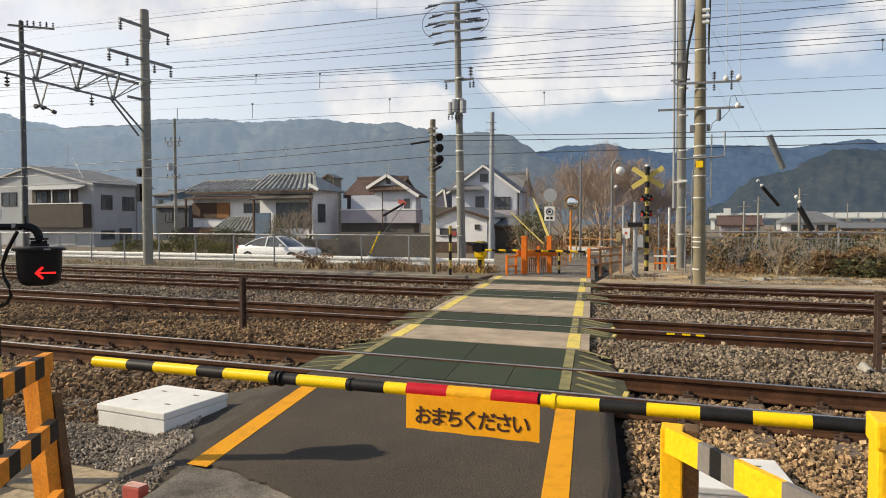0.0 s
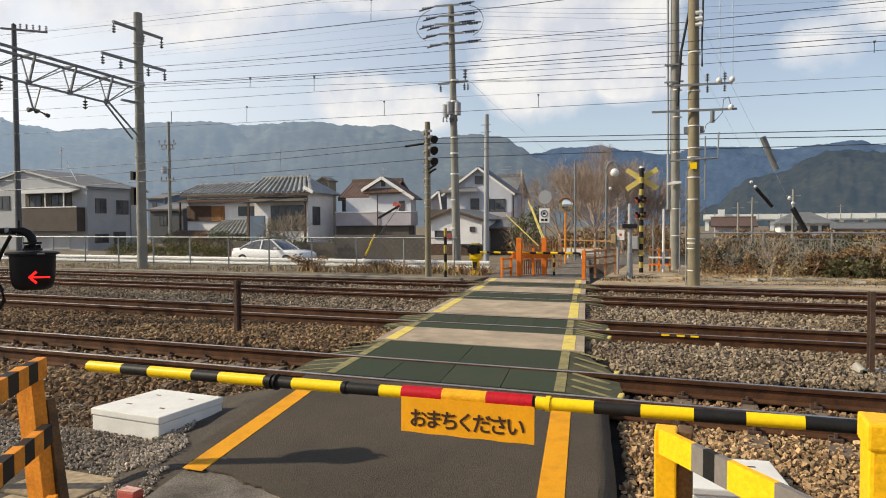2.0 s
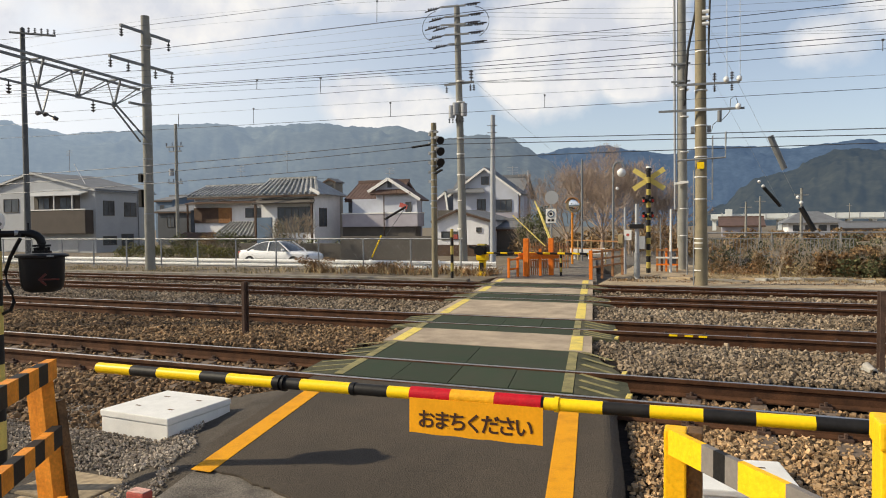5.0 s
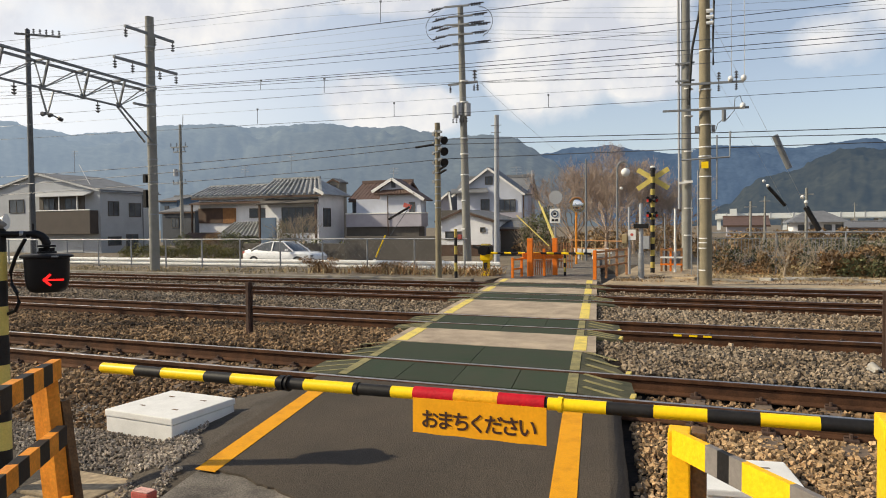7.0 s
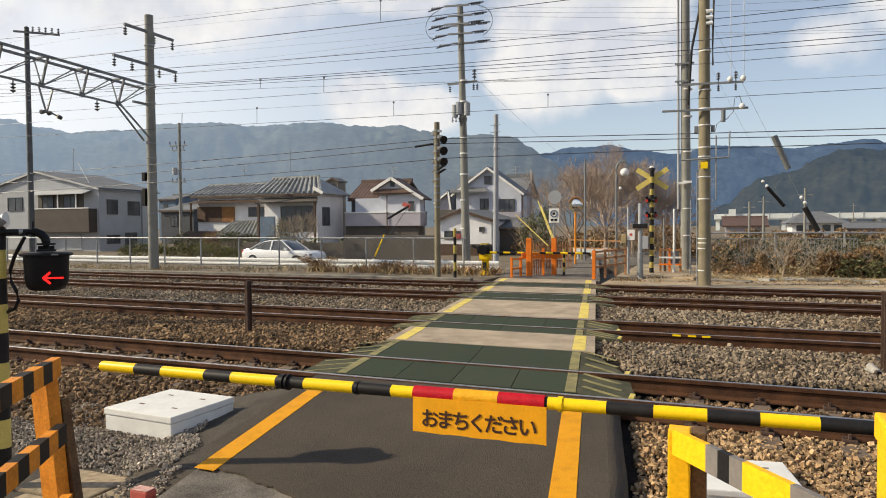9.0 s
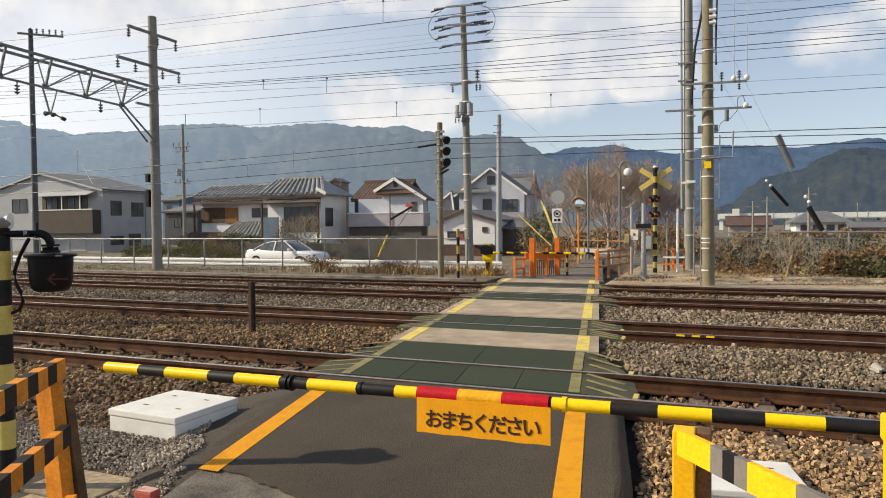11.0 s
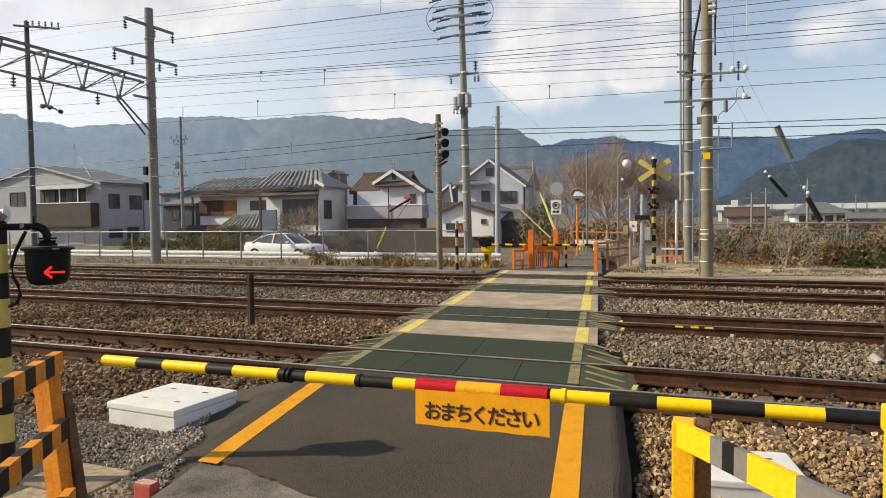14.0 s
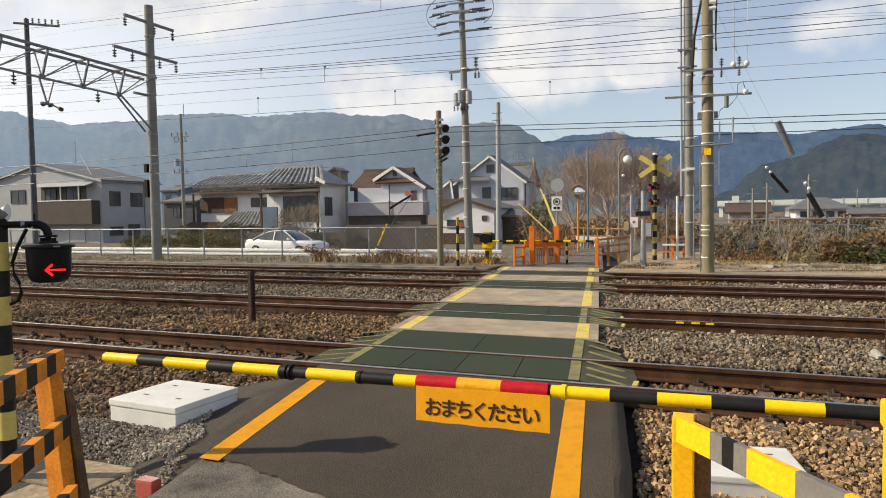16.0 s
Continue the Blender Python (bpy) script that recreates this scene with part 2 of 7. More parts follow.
INSUL_W = mat("white_porcelain_insulator", (0.75, 0.75, 0.74), 0.25, var=0.05, bump=0)

for matte in (YELLOW, ORANGE, YELLOW_WOOD, RED, GOLD, SIGN_FACE, PAINT_LINE, PAINT_PALE, ASPHALT, RUBBER, RUBBER_DUSTY, FAR_ORANGE, BLACK_SOFT, BLACK, RUST, BED):
    matte.node_tree.nodes["Principled BSDF"].inputs["Specular IOR Level"].default_value = 0.22


# ---- mesh helpers: shapes are given in world metres and stored in their parent's space ----
ORIGIN = {}


def thing(name, x, y, z, label, category, group="", kind=""):
    """An Empty at a thing's base, which carries its parts."""
    ob = new(name)
    ob.empty_display_size = 0.1
    ob.location = (x, y, z)
    ORIGIN[ob] = Vector((x, y, z))
    return tagged(ob, label, category, group, kind)


def part(name, bm, material, parent=None, label="", smooth=False):
    """Links a bmesh as one mesh object under a thing, under a part, or at top level."""
    me = bpy.data.meshes.new(name)
    base = ORIGIN.get(parent, Vector((0, 0, 0)))
    bm.transform(Matrix.Translation(-base))
    bm.normal_update()
    bm.to_mesh(me)
    bm.free()
    for m in material if isinstance(material, (list, tuple)) else (material,):
        me.materials.append(m)
    if smooth:
        me.shade_smooth()
        me.set_sharp_from_angle(angle=radians(40))
    ob = new(name, me)
    if parent:
        ob.parent = parent
    ORIGIN[ob] = base
    return tagged(ob, label)


def box(x0, x1, y0, y1, z0, z1, bevel=0.0, bm=None, mi=0):
    bm = bm or bmesh.new()
    made = bmesh.ops.create_cube(bm, size=1.0)["verts"]
    bmesh.ops.scale(bm, vec=(x1 - x0, y1 - y0, z1 - z0), verts=made)
    bmesh.ops.translate(bm, vec=((x0 + x1) / 2, (y0 + y1) / 2, (z0 + z1) / 2), verts=made)
    faces = {f for v in made for f in v.link_faces}
    for f in faces:
        f.material_index = mi
    if bevel:
        edges = {e for v in made for e in v.link_edges}
        bmesh.ops.bevel(bm, geom=list(edges), offset=bevel, segments=2, profile=0.6, affect="EDGES")
    return bm


def rod(p, q, r0, r1=None, n=12, bm=None, mi=0, caps=True):
    """A round, tapering bar from p to q."""
    bm = bm or bmesh.new()
    p, q = Vector(p), Vector(q)
    r1 = r0 if r1 is None else r1
    turn = (q - p).to_track_quat("Z", "Y").to_matrix()
    ring = [turn @ Vector((math.cos(2 * math.pi * k / n), math.sin(2 * math.pi * k / n), 0)) for k in range(n)]
    lo, hi = [bm.verts.new(p + v * r0) for v in ring], [bm.verts.new(q + v * r1) for v in ring]
    fs = [bm.faces.new((lo[k], lo[(k + 1) % n], hi[(k + 1) % n], hi[k])) for k in range(n)]
    if caps:
        fs += [bm.faces.new(lo[::-1]), bm.faces.new(hi)]
    for f in fs:
        f.material_index = mi
    return bm


def bar(p, q, w, h, bm=None, mi=0, up=(0, 0, 1)):
    """A square bar from p to q, w wide and h high."""
    bm = bm or bmesh.new()
    p, q = Vector(p), Vector(q)
    d = (q - p).normalized()
    side = d.cross(Vector(up))
    side = side.normalized() if side.length > 1e-4 else Vector((1, 0, 0))
    top = side.cross(d).normalized()
    vs = []
    for e in (p, q):
        for a, b in ((-1, -1), (1, -1), (1, 1), (-1, 1)):
            vs.append(bm.verts.new(e + side * (a * w / 2) + top * (b * h / 2)))
    for f in ((3, 2, 1, 0), (4, 5, 6, 7), (0, 1, 5, 4), (1, 2, 6, 5), (2, 3, 7, 6), (3, 0, 4, 7)):
        bm.faces.new([vs[i] for i in f]).material_index = mi
    return bm


def prism(points, a, b, axis="y", bm=None, mi=0):
    """A polygon pushed along an axis from a to b. Points are (x, z) for y, (y, z) for x, (x, y) for z."""
    bm = bm or bmesh.new()

    def at(u, v, w):
        return {"y": (u, w, v), "x": (w, u, v), "z": (u, v, w)}[axis]

    lo = [bm.verts.new(at(u, v, a)) for u, v in points]
    hi = [bm.verts.new(at(u, v, b)) for u, v in points]
    fs = [bm.faces.new(lo), bm.faces.new(hi[::-1])]
    for i in range(len(points)):
        j = (i + 1) % len(points)
        fs.append(bm.faces.new((lo[j], lo[i], hi[i], hi[j])))
    for f in fs:
        f.material_index = mi
    bmesh.ops.recalc_face_normals(bm, faces=bm.faces)
    return bm


def loft(rings, closed=True, bm=None, mi=0, caps=True):
    """A skin over rings of points, each ring with the same number."""
    bm = bm or bmesh.new()
    vs = [[bm.verts.new(p) for p in r] for r in rings]
    n = len(rings[0])
    fs = []
    for a, b in zip(vs, vs[1:]):
        for i in range(n if closed else n - 1):
            j = (i + 1) % n
            fs.append(bm.faces.new((a[i], a[j], b[j], b[i])))
    if caps and closed:
        fs += [bm.faces.new(vs[0][::-1]), bm.faces.new(vs[-1])]
    for f in fs:
        f.material_index = mi
    bmesh.ops.recalc_face_normals(bm, faces=bm.faces)
    return bm


def ball(c, r, bm=None, sub=2, mi=0, squash=(1, 1, 1)):
    bm = bm or bmesh.new()
    made = bmesh.ops.create_icosphere(bm, subdivisions=sub, radius=r, matrix=Matrix.Translation(c) @ Matrix.Diagonal((*squash, 1)))["verts"]
    for f in {f for v in made for f in v.link_faces}:
        f.material_index = mi
    return bm


def tube(points, r, bm=None, n=8, mi=0):
    """A round bar bent along points."""
    bm = bm or bmesh.new()
    pts = [Vector(p) for p in points]
    rings = []
    for i, p in enumerate(pts):
        d = (pts[min(i + 1, len(pts) - 1)] - pts[max(i - 1, 0)]).normalized()
        side = d.cross(Vector((0, 0, 1)))
        side = side.normalized() if side.length > 1e-3 else Vector((1, 0, 0))
        top = side.cross(d)
        rings.append([p + side * (r * math.cos(2 * math.pi * k / n)) + top * (r * math.sin(2 * math.pi * k / n)) for k in range(n)])
    return loft(rings, bm=bm, mi=mi)


def path_x(y):
    """The middle of the footway at Y = y; it crosses the rails a little askew."""
    return -2.46 - 0.160 * (y - 6.0)


# ---- ground, ballast and tracks ----
part("ground", box(-4000, 4000, -400, 4500, -1.5, -0.5), SOIL)
tagged(bpy.data.objects["ground"], "dry bare ground that reaches to the hills", "ground", kind="structure")


CROWNS = ((8.0, 10.1), (12.1, 14.2), (16.2, 17.2))   # ballast heaped between the tracks


def bed_height(y):
    """Height of the ballast bed across the tracks."""
    if y < 5.6:
        return -0.31 + 0.095 * max(0.0, min(1.0, (y - 3.9) / 1.7))
    if any(a < y < b for a, b in CROWNS):
        return -0.105
    return -0.215 if y < 19.3 else -0.10


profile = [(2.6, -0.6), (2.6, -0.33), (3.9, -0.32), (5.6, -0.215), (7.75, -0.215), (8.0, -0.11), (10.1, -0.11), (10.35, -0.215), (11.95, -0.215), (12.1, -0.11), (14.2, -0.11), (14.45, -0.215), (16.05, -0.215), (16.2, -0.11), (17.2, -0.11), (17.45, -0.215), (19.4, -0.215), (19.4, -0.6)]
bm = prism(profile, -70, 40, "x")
tagged(part("ballast_bed", bm, BED), "ballast bed under the four tracks, dark as the shade between stones", "ballast bed", kind="structure")

TRACKS = (6.44, 10.63, 14.70, 17.70)
GAUGE = 1.067
RAIL = [(-0.0725, -0.174), (0.0725, -0.174), (0.0725, -0.162), (0.016, -0.142), (0.009, -0.056), (0.0325, -0.040), (0.0325, -0.006),
        (0.026, 0.0), (-0.026, 0.0), (-0.0325, -0.006), (-0.0325, -0.040), (-0.009, -0.056), (-0.016, -0.142), (-0.0725, -0.162)]
for ty in TRACKS:
    for ry in (ty, ty + GAUGE):
        rail = thing("rail", -5, ry, -0.174, "long rusty steel rail with a polished running surface", "rail", "rails of the four tracks")
        part("rail_body", prism([(ry + a, b) for a, b in RAIL], -70, 40, "x"), RUST, rail)
        part("running_surface", prism([(ry - 0.026, -0.001), (ry + 0.026, -0.001), (ry + 0.023, 0.0015), (ry - 0.023, 0.0015)], -70, 40, "x"), STEEL, rail,
             "polished steel running surface")
        if abs(ry - 10.63) < 0.01:
            for x0 in (-0.585, -0.37, -0.175):
                part("paint_mark", box(x0, x0 + 0.115, ry - 0.036, ry - 0.0322, -0.036, -0.008), YELLOW, rail, "yellow paint mark")


def sleeper(x, ty):
    c = ty + GAUGE / 2
    s = thing("sleeper", x, c, -0.35, "weathered concrete sleeper bedded in ballast", "sleeper", "sleepers of the four tracks")
    part("sleeper_body", loft([[(x - 0.12, c - 1.0, -0.35), (x + 0.12, c - 1.0, -0.35), (x + 0.09, c - 1.0, -0.178), (x - 0.09, c - 1.0, -0.178)],
                               [(x - 0.12, c + 1.0, -0.35), (x + 0.12, c + 1.0, -0.35), (x + 0.09, c + 1.0, -0.178), (x - 0.09, c + 1.0, -0.178)]]), SLEEPER, s)
    for ry in (ty, ty + GAUGE):
        for side in (-1, 1):
            b = box(x - 0.055, x + 0.055, ry + side * 0.085 - 0.045, ry + side * 0.085 + 0.045, -0.178, -0.148, 0.008)
            rod((x, ry + side * 0.09, -0.15), (x, ry + side * 0.09, -0.108), 0.017, n=6, bm=b)
            rod((x - 0.05, ry + side * 0.066, -0.140), (x + 0.05, ry + side * 0.066, -0.140), 0.012, n=6, bm=b)
            part("rail_clip", b, IRON, s, "rusty spring clip and bolt")
    return s


for ty, x0, x1 in zip(TRACKS, (-13.0, -19.0, -24.0, -28.0), (2.4, 3.2, 4.0, 4.5)):
    first = None
    x = x0
    while x < x1:
        if abs(x - path_x(ty + 0.5)) > 2.0:
            if first is None:
                first = sleeper(x, ty)
                fx = x
            else:
                copy_thing(first, Matrix.Translation((x, ty + GAUGE / 2, -0.35)))
        x += 0.61


def stones(name, material, areas, label, seed):
    """Broken stone scattered over areas (x0, x1, y0, y1, per square metre, size, raise)."""
    rng = np.random.default_rng(seed)
    cube = np.array([(i, j, k) for k in (-1, 1) for j in (-1, 1) for i in (-1, 1)]) * 0.72
    tri = np.array([(0, 2, 3), (0, 3, 1), (4, 5, 7), (4, 7, 6), (0, 1, 5), (0, 5, 4), (2, 6, 7), (2, 7, 3), (0, 4, 6), (0, 6, 2), (1, 3, 7), (1, 7, 5)])
    vs, fs, base = [], [], 0
    for x0, x1, y0, y1, per, size, lift, keep in areas:
        n = int((x1 - x0) * (y1 - y0) * per)
        x, y = rng.uniform(x0, x1, n), rng.uniform(y0, y1, n)
        ok = np.array([keep(a, b) for a, b in zip(x, y)])
        x, y = x[ok], y[ok]
        n = len(x)
        z = np.array([bed_height(b) + (lift(a, b) if callable(lift) else lift) for a, b in zip(x, y)]) + rng.normal(0, size * 0.27, n)
        s = size * rng.uniform(0.55, 1.25, n)
        shape = cube[None] * rng.uniform(0.45, 1.25, (n, 8, 3)) * rng.uniform(0.6, 1.2, (n, 1, 3))
        a, b = rng.uniform(0, 2 * np.pi, n), rng.uniform(-0.9, 0.9, n)
        ca, sa, cb, sb = np.cos(a), np.sin(a), np.cos(b), np.sin(b)
        zero, one = np.zeros(n), np.ones(n)
        rz = np.stack([np.stack([ca, -sa, zero], -1), np.stack([sa, ca, zero], -1), np.stack([zero, zero, one], -1)], 1)
        rx = np.stack([np.stack([one, zero, zero], -1), np.stack([zero, cb, -sb], -1), np.stack([zero, sb, cb], -1)], 1)
        v = np.einsum("nij,nkj->nki", rz @ rx, shape) * (s / 2)[:, None, None] + np.stack([x, y, z], -1)[:, None]
        vs.append(v.reshape(-1, 3))
        fs.append((tri[None] + (base + 8 * np.arange(n))[:, None, None]).reshape(-1, 3))
        base += 8 * n
    v, f = np.concatenate(vs), np.concatenate(fs)
    me = bpy.data.meshes.new(name)
    me.vertices.add(len(v))
    me.vertices.foreach_set("co", v.ravel())
    me.loops.add(len(f) * 3)
    me.loops.foreach_set("vertex_index", f.ravel())
    me.polygons.add(len(f))
    me.polygons.foreach_set("loop_start", np.arange(len(f)) * 3)
    me.update(calc_edges=True)
    me.shade_flat()
    me.materials.append(material)
    return tagged(new(name, me), label, "ballast", kind="stuff")


def off_path(a, b):
    wide = 1.50 if any(y0 - 0.02 < b < y1 + 0.02 for y0, y1 in ((8.74, 10.0), (11.80, 14.22), (16.10, 17.50), (19.0, 20.2))) else 1.80
    return abs(a - path_x(b)) > wide


def beside_road(a, b):
    return (a > path_x(b) + 1.80) or (a < path_x(b) - 1.75)


stones("ballast_stones", BALLAST, [
    (-12.5, -3.0, 5.0, 6.40, 860, 0.060, 0.016, beside_road),
    (-9.0, -3.0, 3.6, 5.0, 860, 0.060, 0.012, lambda a, b: a < path_x(b) - 2.2 and b > 4.6),
    (-12.5, 2.2, 6.5, 7.45, 640, 0.060, 0.004, off_path), (-15.5, -3.0, 7.57, 10.57, 720, 0.062, 0.018, off_path),
    (-18, 2.9, 10.7, 11.65, 480, 0.060, 0.004, off_path), (-24, 4.0, 14.77, 15.7, 320, 0.068, 0.010, off_path)], "brown broken stone ballast around the rails", 3)
stones("tan_ballast_stones", BALLAST_TAN, [
    (-2.0, 2.2, 4.9, 6.40, 1350, 0.050, 0.016, beside_road), (-2.0, 1.8, 3.4, 4.9, 1350, 0.050, 0.014, lambda a, b: a > path_x(b) + 1.75)], "tan broken stone ballast before the first rail", 13)
stones("pale_ballast_stones", BALLAST_GREY, [
    (-3.0, 2.8, 7.57, 10.57, 900, 0.056, 0.018, off_path), (-21.5, 3.8, 11.75, 14.64, 520, 0.066, 0.018, off_path),
    (-25.5, 4.2, 15.83, 17.63, 380, 0.072, 0.02, off_path), (-29, 4.6, 17.78, 19.3, 280, 0.074, 0.012, off_path)], "greyish broken stone ballast heaped between the tracks", 4)
def bank_rise(a, b):
    """Height of the heaped grit beside the road over the ballast bed."""
    top = -0.05 * (6.2 - b) - 0.035
    away = max(0.0, path_x(b) - 1.5 - a) / (0.45 + 0.5 * max(0.0, min(1.0, (b - 3.75) / 0.4)))
    slope = (top - bed_height(b)) * max(0.0, 1 - away ** 1.5) if b < 5.9 else 0.0
    heap = 0.065 * math.exp(-((b - 4.38) / 0.26) ** 2) * max(0.0, min(1.0, (a + 5.6) / 0.5))
    fade = max(0.0, min(1.0, (b - 3.42) / 0.4))
    return (max(slope, heap) + 0.018 * noise.noise((a * 5, b * 5, 0.2))) * fade


stones("roadside_gravel", GRAVEL, [
    (-6.6, -3.2, 3.1, 5.2, 2900, 0.024, lambda a, b: 0.018 + bank_rise(a, b), lambda a, b: a < path_x(b) - (1.46 if b < 3.85 else 1.62) - 0.5 * max(0.0, b - 4.2) + 0.12 * noise.noise((a * 3, b * 3, 0)) and a > -3.45 - (b - 2.6) * 1.5 and b > 3.90 + 0.14 * noise.noise((a * 4, 2.2, 0)) - 0.75 * max(0.0, min(1.0, (a + 3.8) / 0.25))),
    (-4.2, -3.0, 2.0, 4.1, 900, 0.022, 0.05, lambda a, b: path_x(b) - 1.95 < a < path_x(b) - 1.55)],
    "small grey gravel heaped along the road's edge", 5)

# concrete edge beyond the last track, and verges
bm = box(-70, -6.9, 19.45, 19.75, -0.6, 0.02, 0.02)
part("kerb", bm, KERB)
tagged(bpy.data.objects["kerb"], "low stained concrete edge beside the last track", "kerb", kind="structure")
tagged(part("kerb_east", box(-1.9, 40, 19.3, 19.6, -0.6, -0.03, 0.02), KERB), "low concrete edge under the dry verge", "kerb", kind="structure")
tagged(part("verge", box(-70, -6.6, 19.75, 24.2, -0.6, -0.06), SOIL), "dry grassy verge along the railway fence", "verge", kind="structure")
tagged(part("verge_east", box(-3.0, 40, 19.6, 30.0, -0.6, -0.05), VERGE), "dry sandy verge beside the crossing", "verge", kind="structure")

# ---- the footway over the tracks ----
def road_height(y):
    return -0.05 * (6.2 - max(y, 1.2)) if y < 6.2 else 0.0


road = thing("approach_road", -2.4, 3, -0.5, "fresh dark asphalt ramp up to the crossing", "road", kind="structure")


def strip(y0, y1, left, right, thick, lift=0.0, steps=12, wobble=0.0):
    """A road slab that follows the footway from y0 to y1; left and right are offsets from its middle."""
    rings = []
    for i in range(steps + 1):
        y = y0 + (y1 - y0) * i / steps
        c, z = path_x(y), road_height(y) + lift
        wl_, wr_ = (wobble * noise.noise((y * 2.1, k, 0)) for k in (3.7, 9.1))
        rings.append([(c + left + wl_, y, z), (c + right + wr_, y, z), (c + right + wr_, y, z - thick), (c + left + wl_, y, z - thick)])
    return loft(rings)


part("lower_layer", strip(-6.0, 4.3, -1.36, 1.60, 0.4, lift=-0.016, steps=26, wobble=0.03), ASPHALT_OLD, road, "older grey asphalt")
part("lower_layer", strip(4.3, 6.36, -1.50, 1.60, 0.4, lift=-0.022, steps=14), ASPHALT_GRIT, road, "dark gritty base under the new asphalt")
rings = []
for i in range(66):
    off = -1.52 + 3.10 * i / 60
    drop = 0.0 if i <= 60 else (0.004, 0.012, 0.028, 0.055, 0.11)[i - 61]
    off = off if i <= 60 else 1.58 + 0.025 * (i - 60)
    start = 3.87 + 2.0 * max(0.0, -1.32 - off) if off < -1.0 else 3.87 - 0.33 * (off + 1.0) if off < 0.2 else 3.474 - 0.2 * (off - 0.2)
    start += 0.035 * noise.noise((off * 4, 1.3, 0)) + 0.03 * noise.noise((off * 17, 4.3, 0))
    row = []
    for k in range(25):
        y = start + (6.36 - start) * k / 24
        ragged = 0.0 if i <= 60 else 0.03 * noise.noise((y * 3.1, 7.7, 0)) + 0.015 * noise.noise((y * 13, 2.7, 0))
        row.append((path_x(y) + off + ragged, y, road_height(y) - drop))
    low = [(a, b, c - 0.02) for a, b, c in row[::-1]]
    rings.append(row + low)
part("top_layer", loft(rings), ASPHALT, road, "smooth new asphalt with a ragged edge")
# sloping shoulder
rings = []
for i in range(19):
    y = 4.28 + 2.07 * i / 18
    c, z = path_x(y), road_height(y)
    w = 0.09 * noise.noise((y * 2.7, 0.4, 0))
    rings.append([(c - 1.50, y, z - 0.006), (c - 1.50, y, z - 0.4), (c - 1.72 - 0.13 * (y - 3.4) + w, y, -0.5), (c - 1.72 - 0.13 * (y - 3.4) + w, y, bed_height(y) - 0.02 + 0.03 * w)])
part("shoulder", loft(rings), ASPHALT, road, "sloped asphalt shoulder")
rings = []
for i in range(19):
    y = 1.2 + 2.5 * i / 18
    c, z = path_x(y), road_height(y) - 0.02
    w = 0.10 * noise.noise((y * 3.1, 5.4, 0))
    rings.append([(c - 1.22 + 0.2 * w, y, z), (c - 1.22, y, z - 0.4), (c - 1.95 + w, y, -0.6), (c - 1.95 + w, y, bed_height(y) - 0.01), (c - 1.46 + 0.5 * w, y, z * 0.35 + bed_height(y) * 0.65)])
part("dirt_edge", loft(rings), SOIL, road, "gritty dirt along the road's edge")
verts, faces, nx_, ny_ = [], [], 34, 40
for j in range(ny_ + 1):
    y = 2.95 + 3.0 * j / ny_
    for i in range(nx_ + 1):
        x = -5.7 + (path_x(y) - (1.34 + 0.15 * min(1.0, max(0.0, (y - 3.9) / 0.4))) + 5.7) * i / nx_
        verts.append((x, y, bed_height(y) + bank_rise(x, y)))
for j in range(ny_):
    for i in range(nx_):
        p = j * (nx_ + 1) + i
        faces.append((p, p + 1, p + nx_ + 2, p + nx_ + 1))
bank_me = bpy.data.meshes.new("grit_bank")
bank_me.from_pydata(verts, [], faces)
bank_me.shade_smooth()
bank_me.materials.append(ASPHALT_GRIT)
tagged(new("grit_bank", bank_me), "dark grit heaped from the road to the box, darkened for its shadow", "grit bank", kind="structure")
for off in (-1.278, 1.285):
    part("edge_line", strip(3.84 if off < 0 else -4.0, 6.05, off - 0.087, off + 0.087, 0.003, lift=0.004), PAINT_LINE, road, "orange-yellow painted edge line")

crossing = thing("crossing_deck", -3.5, 12, -0.2, "level crossing footway of green rubber panels and dusty asphalt", "level crossing", kind="structure")
TAN = ((8.74, 10.0), (11.80, 14.22), (16.10, 17.50), (19.0, 20.2))
for y0, y1 in TAN:
    part("asphalt_infill", strip(y0, y1, -1.48, 1.48, 0.2, steps=3), ASPHALT_TAN, crossing, "dusty tan asphalt between the tracks")
    for off in (-1.27, 1.27):
        part("edge_line", strip(y0 + 0.05, y1 - 0.05, off - 0.085, off + 0.085, 0.003, lift=0.004, steps=3), PAINT_PALE, crossing, "yellow edge line")
GREEN = ((6.535, 7.415, 4), (7.56, 8.72, 2), (10.02, 10.56, 2), (10.725, 11.605, 4), (14.24, 14.63, 2), (14.795, 15.675, 4), (15.83, 16.08, 2), (17.51, 17.63, 2), (17.795, 18.675, 4), (18.80, 18.99, 2))
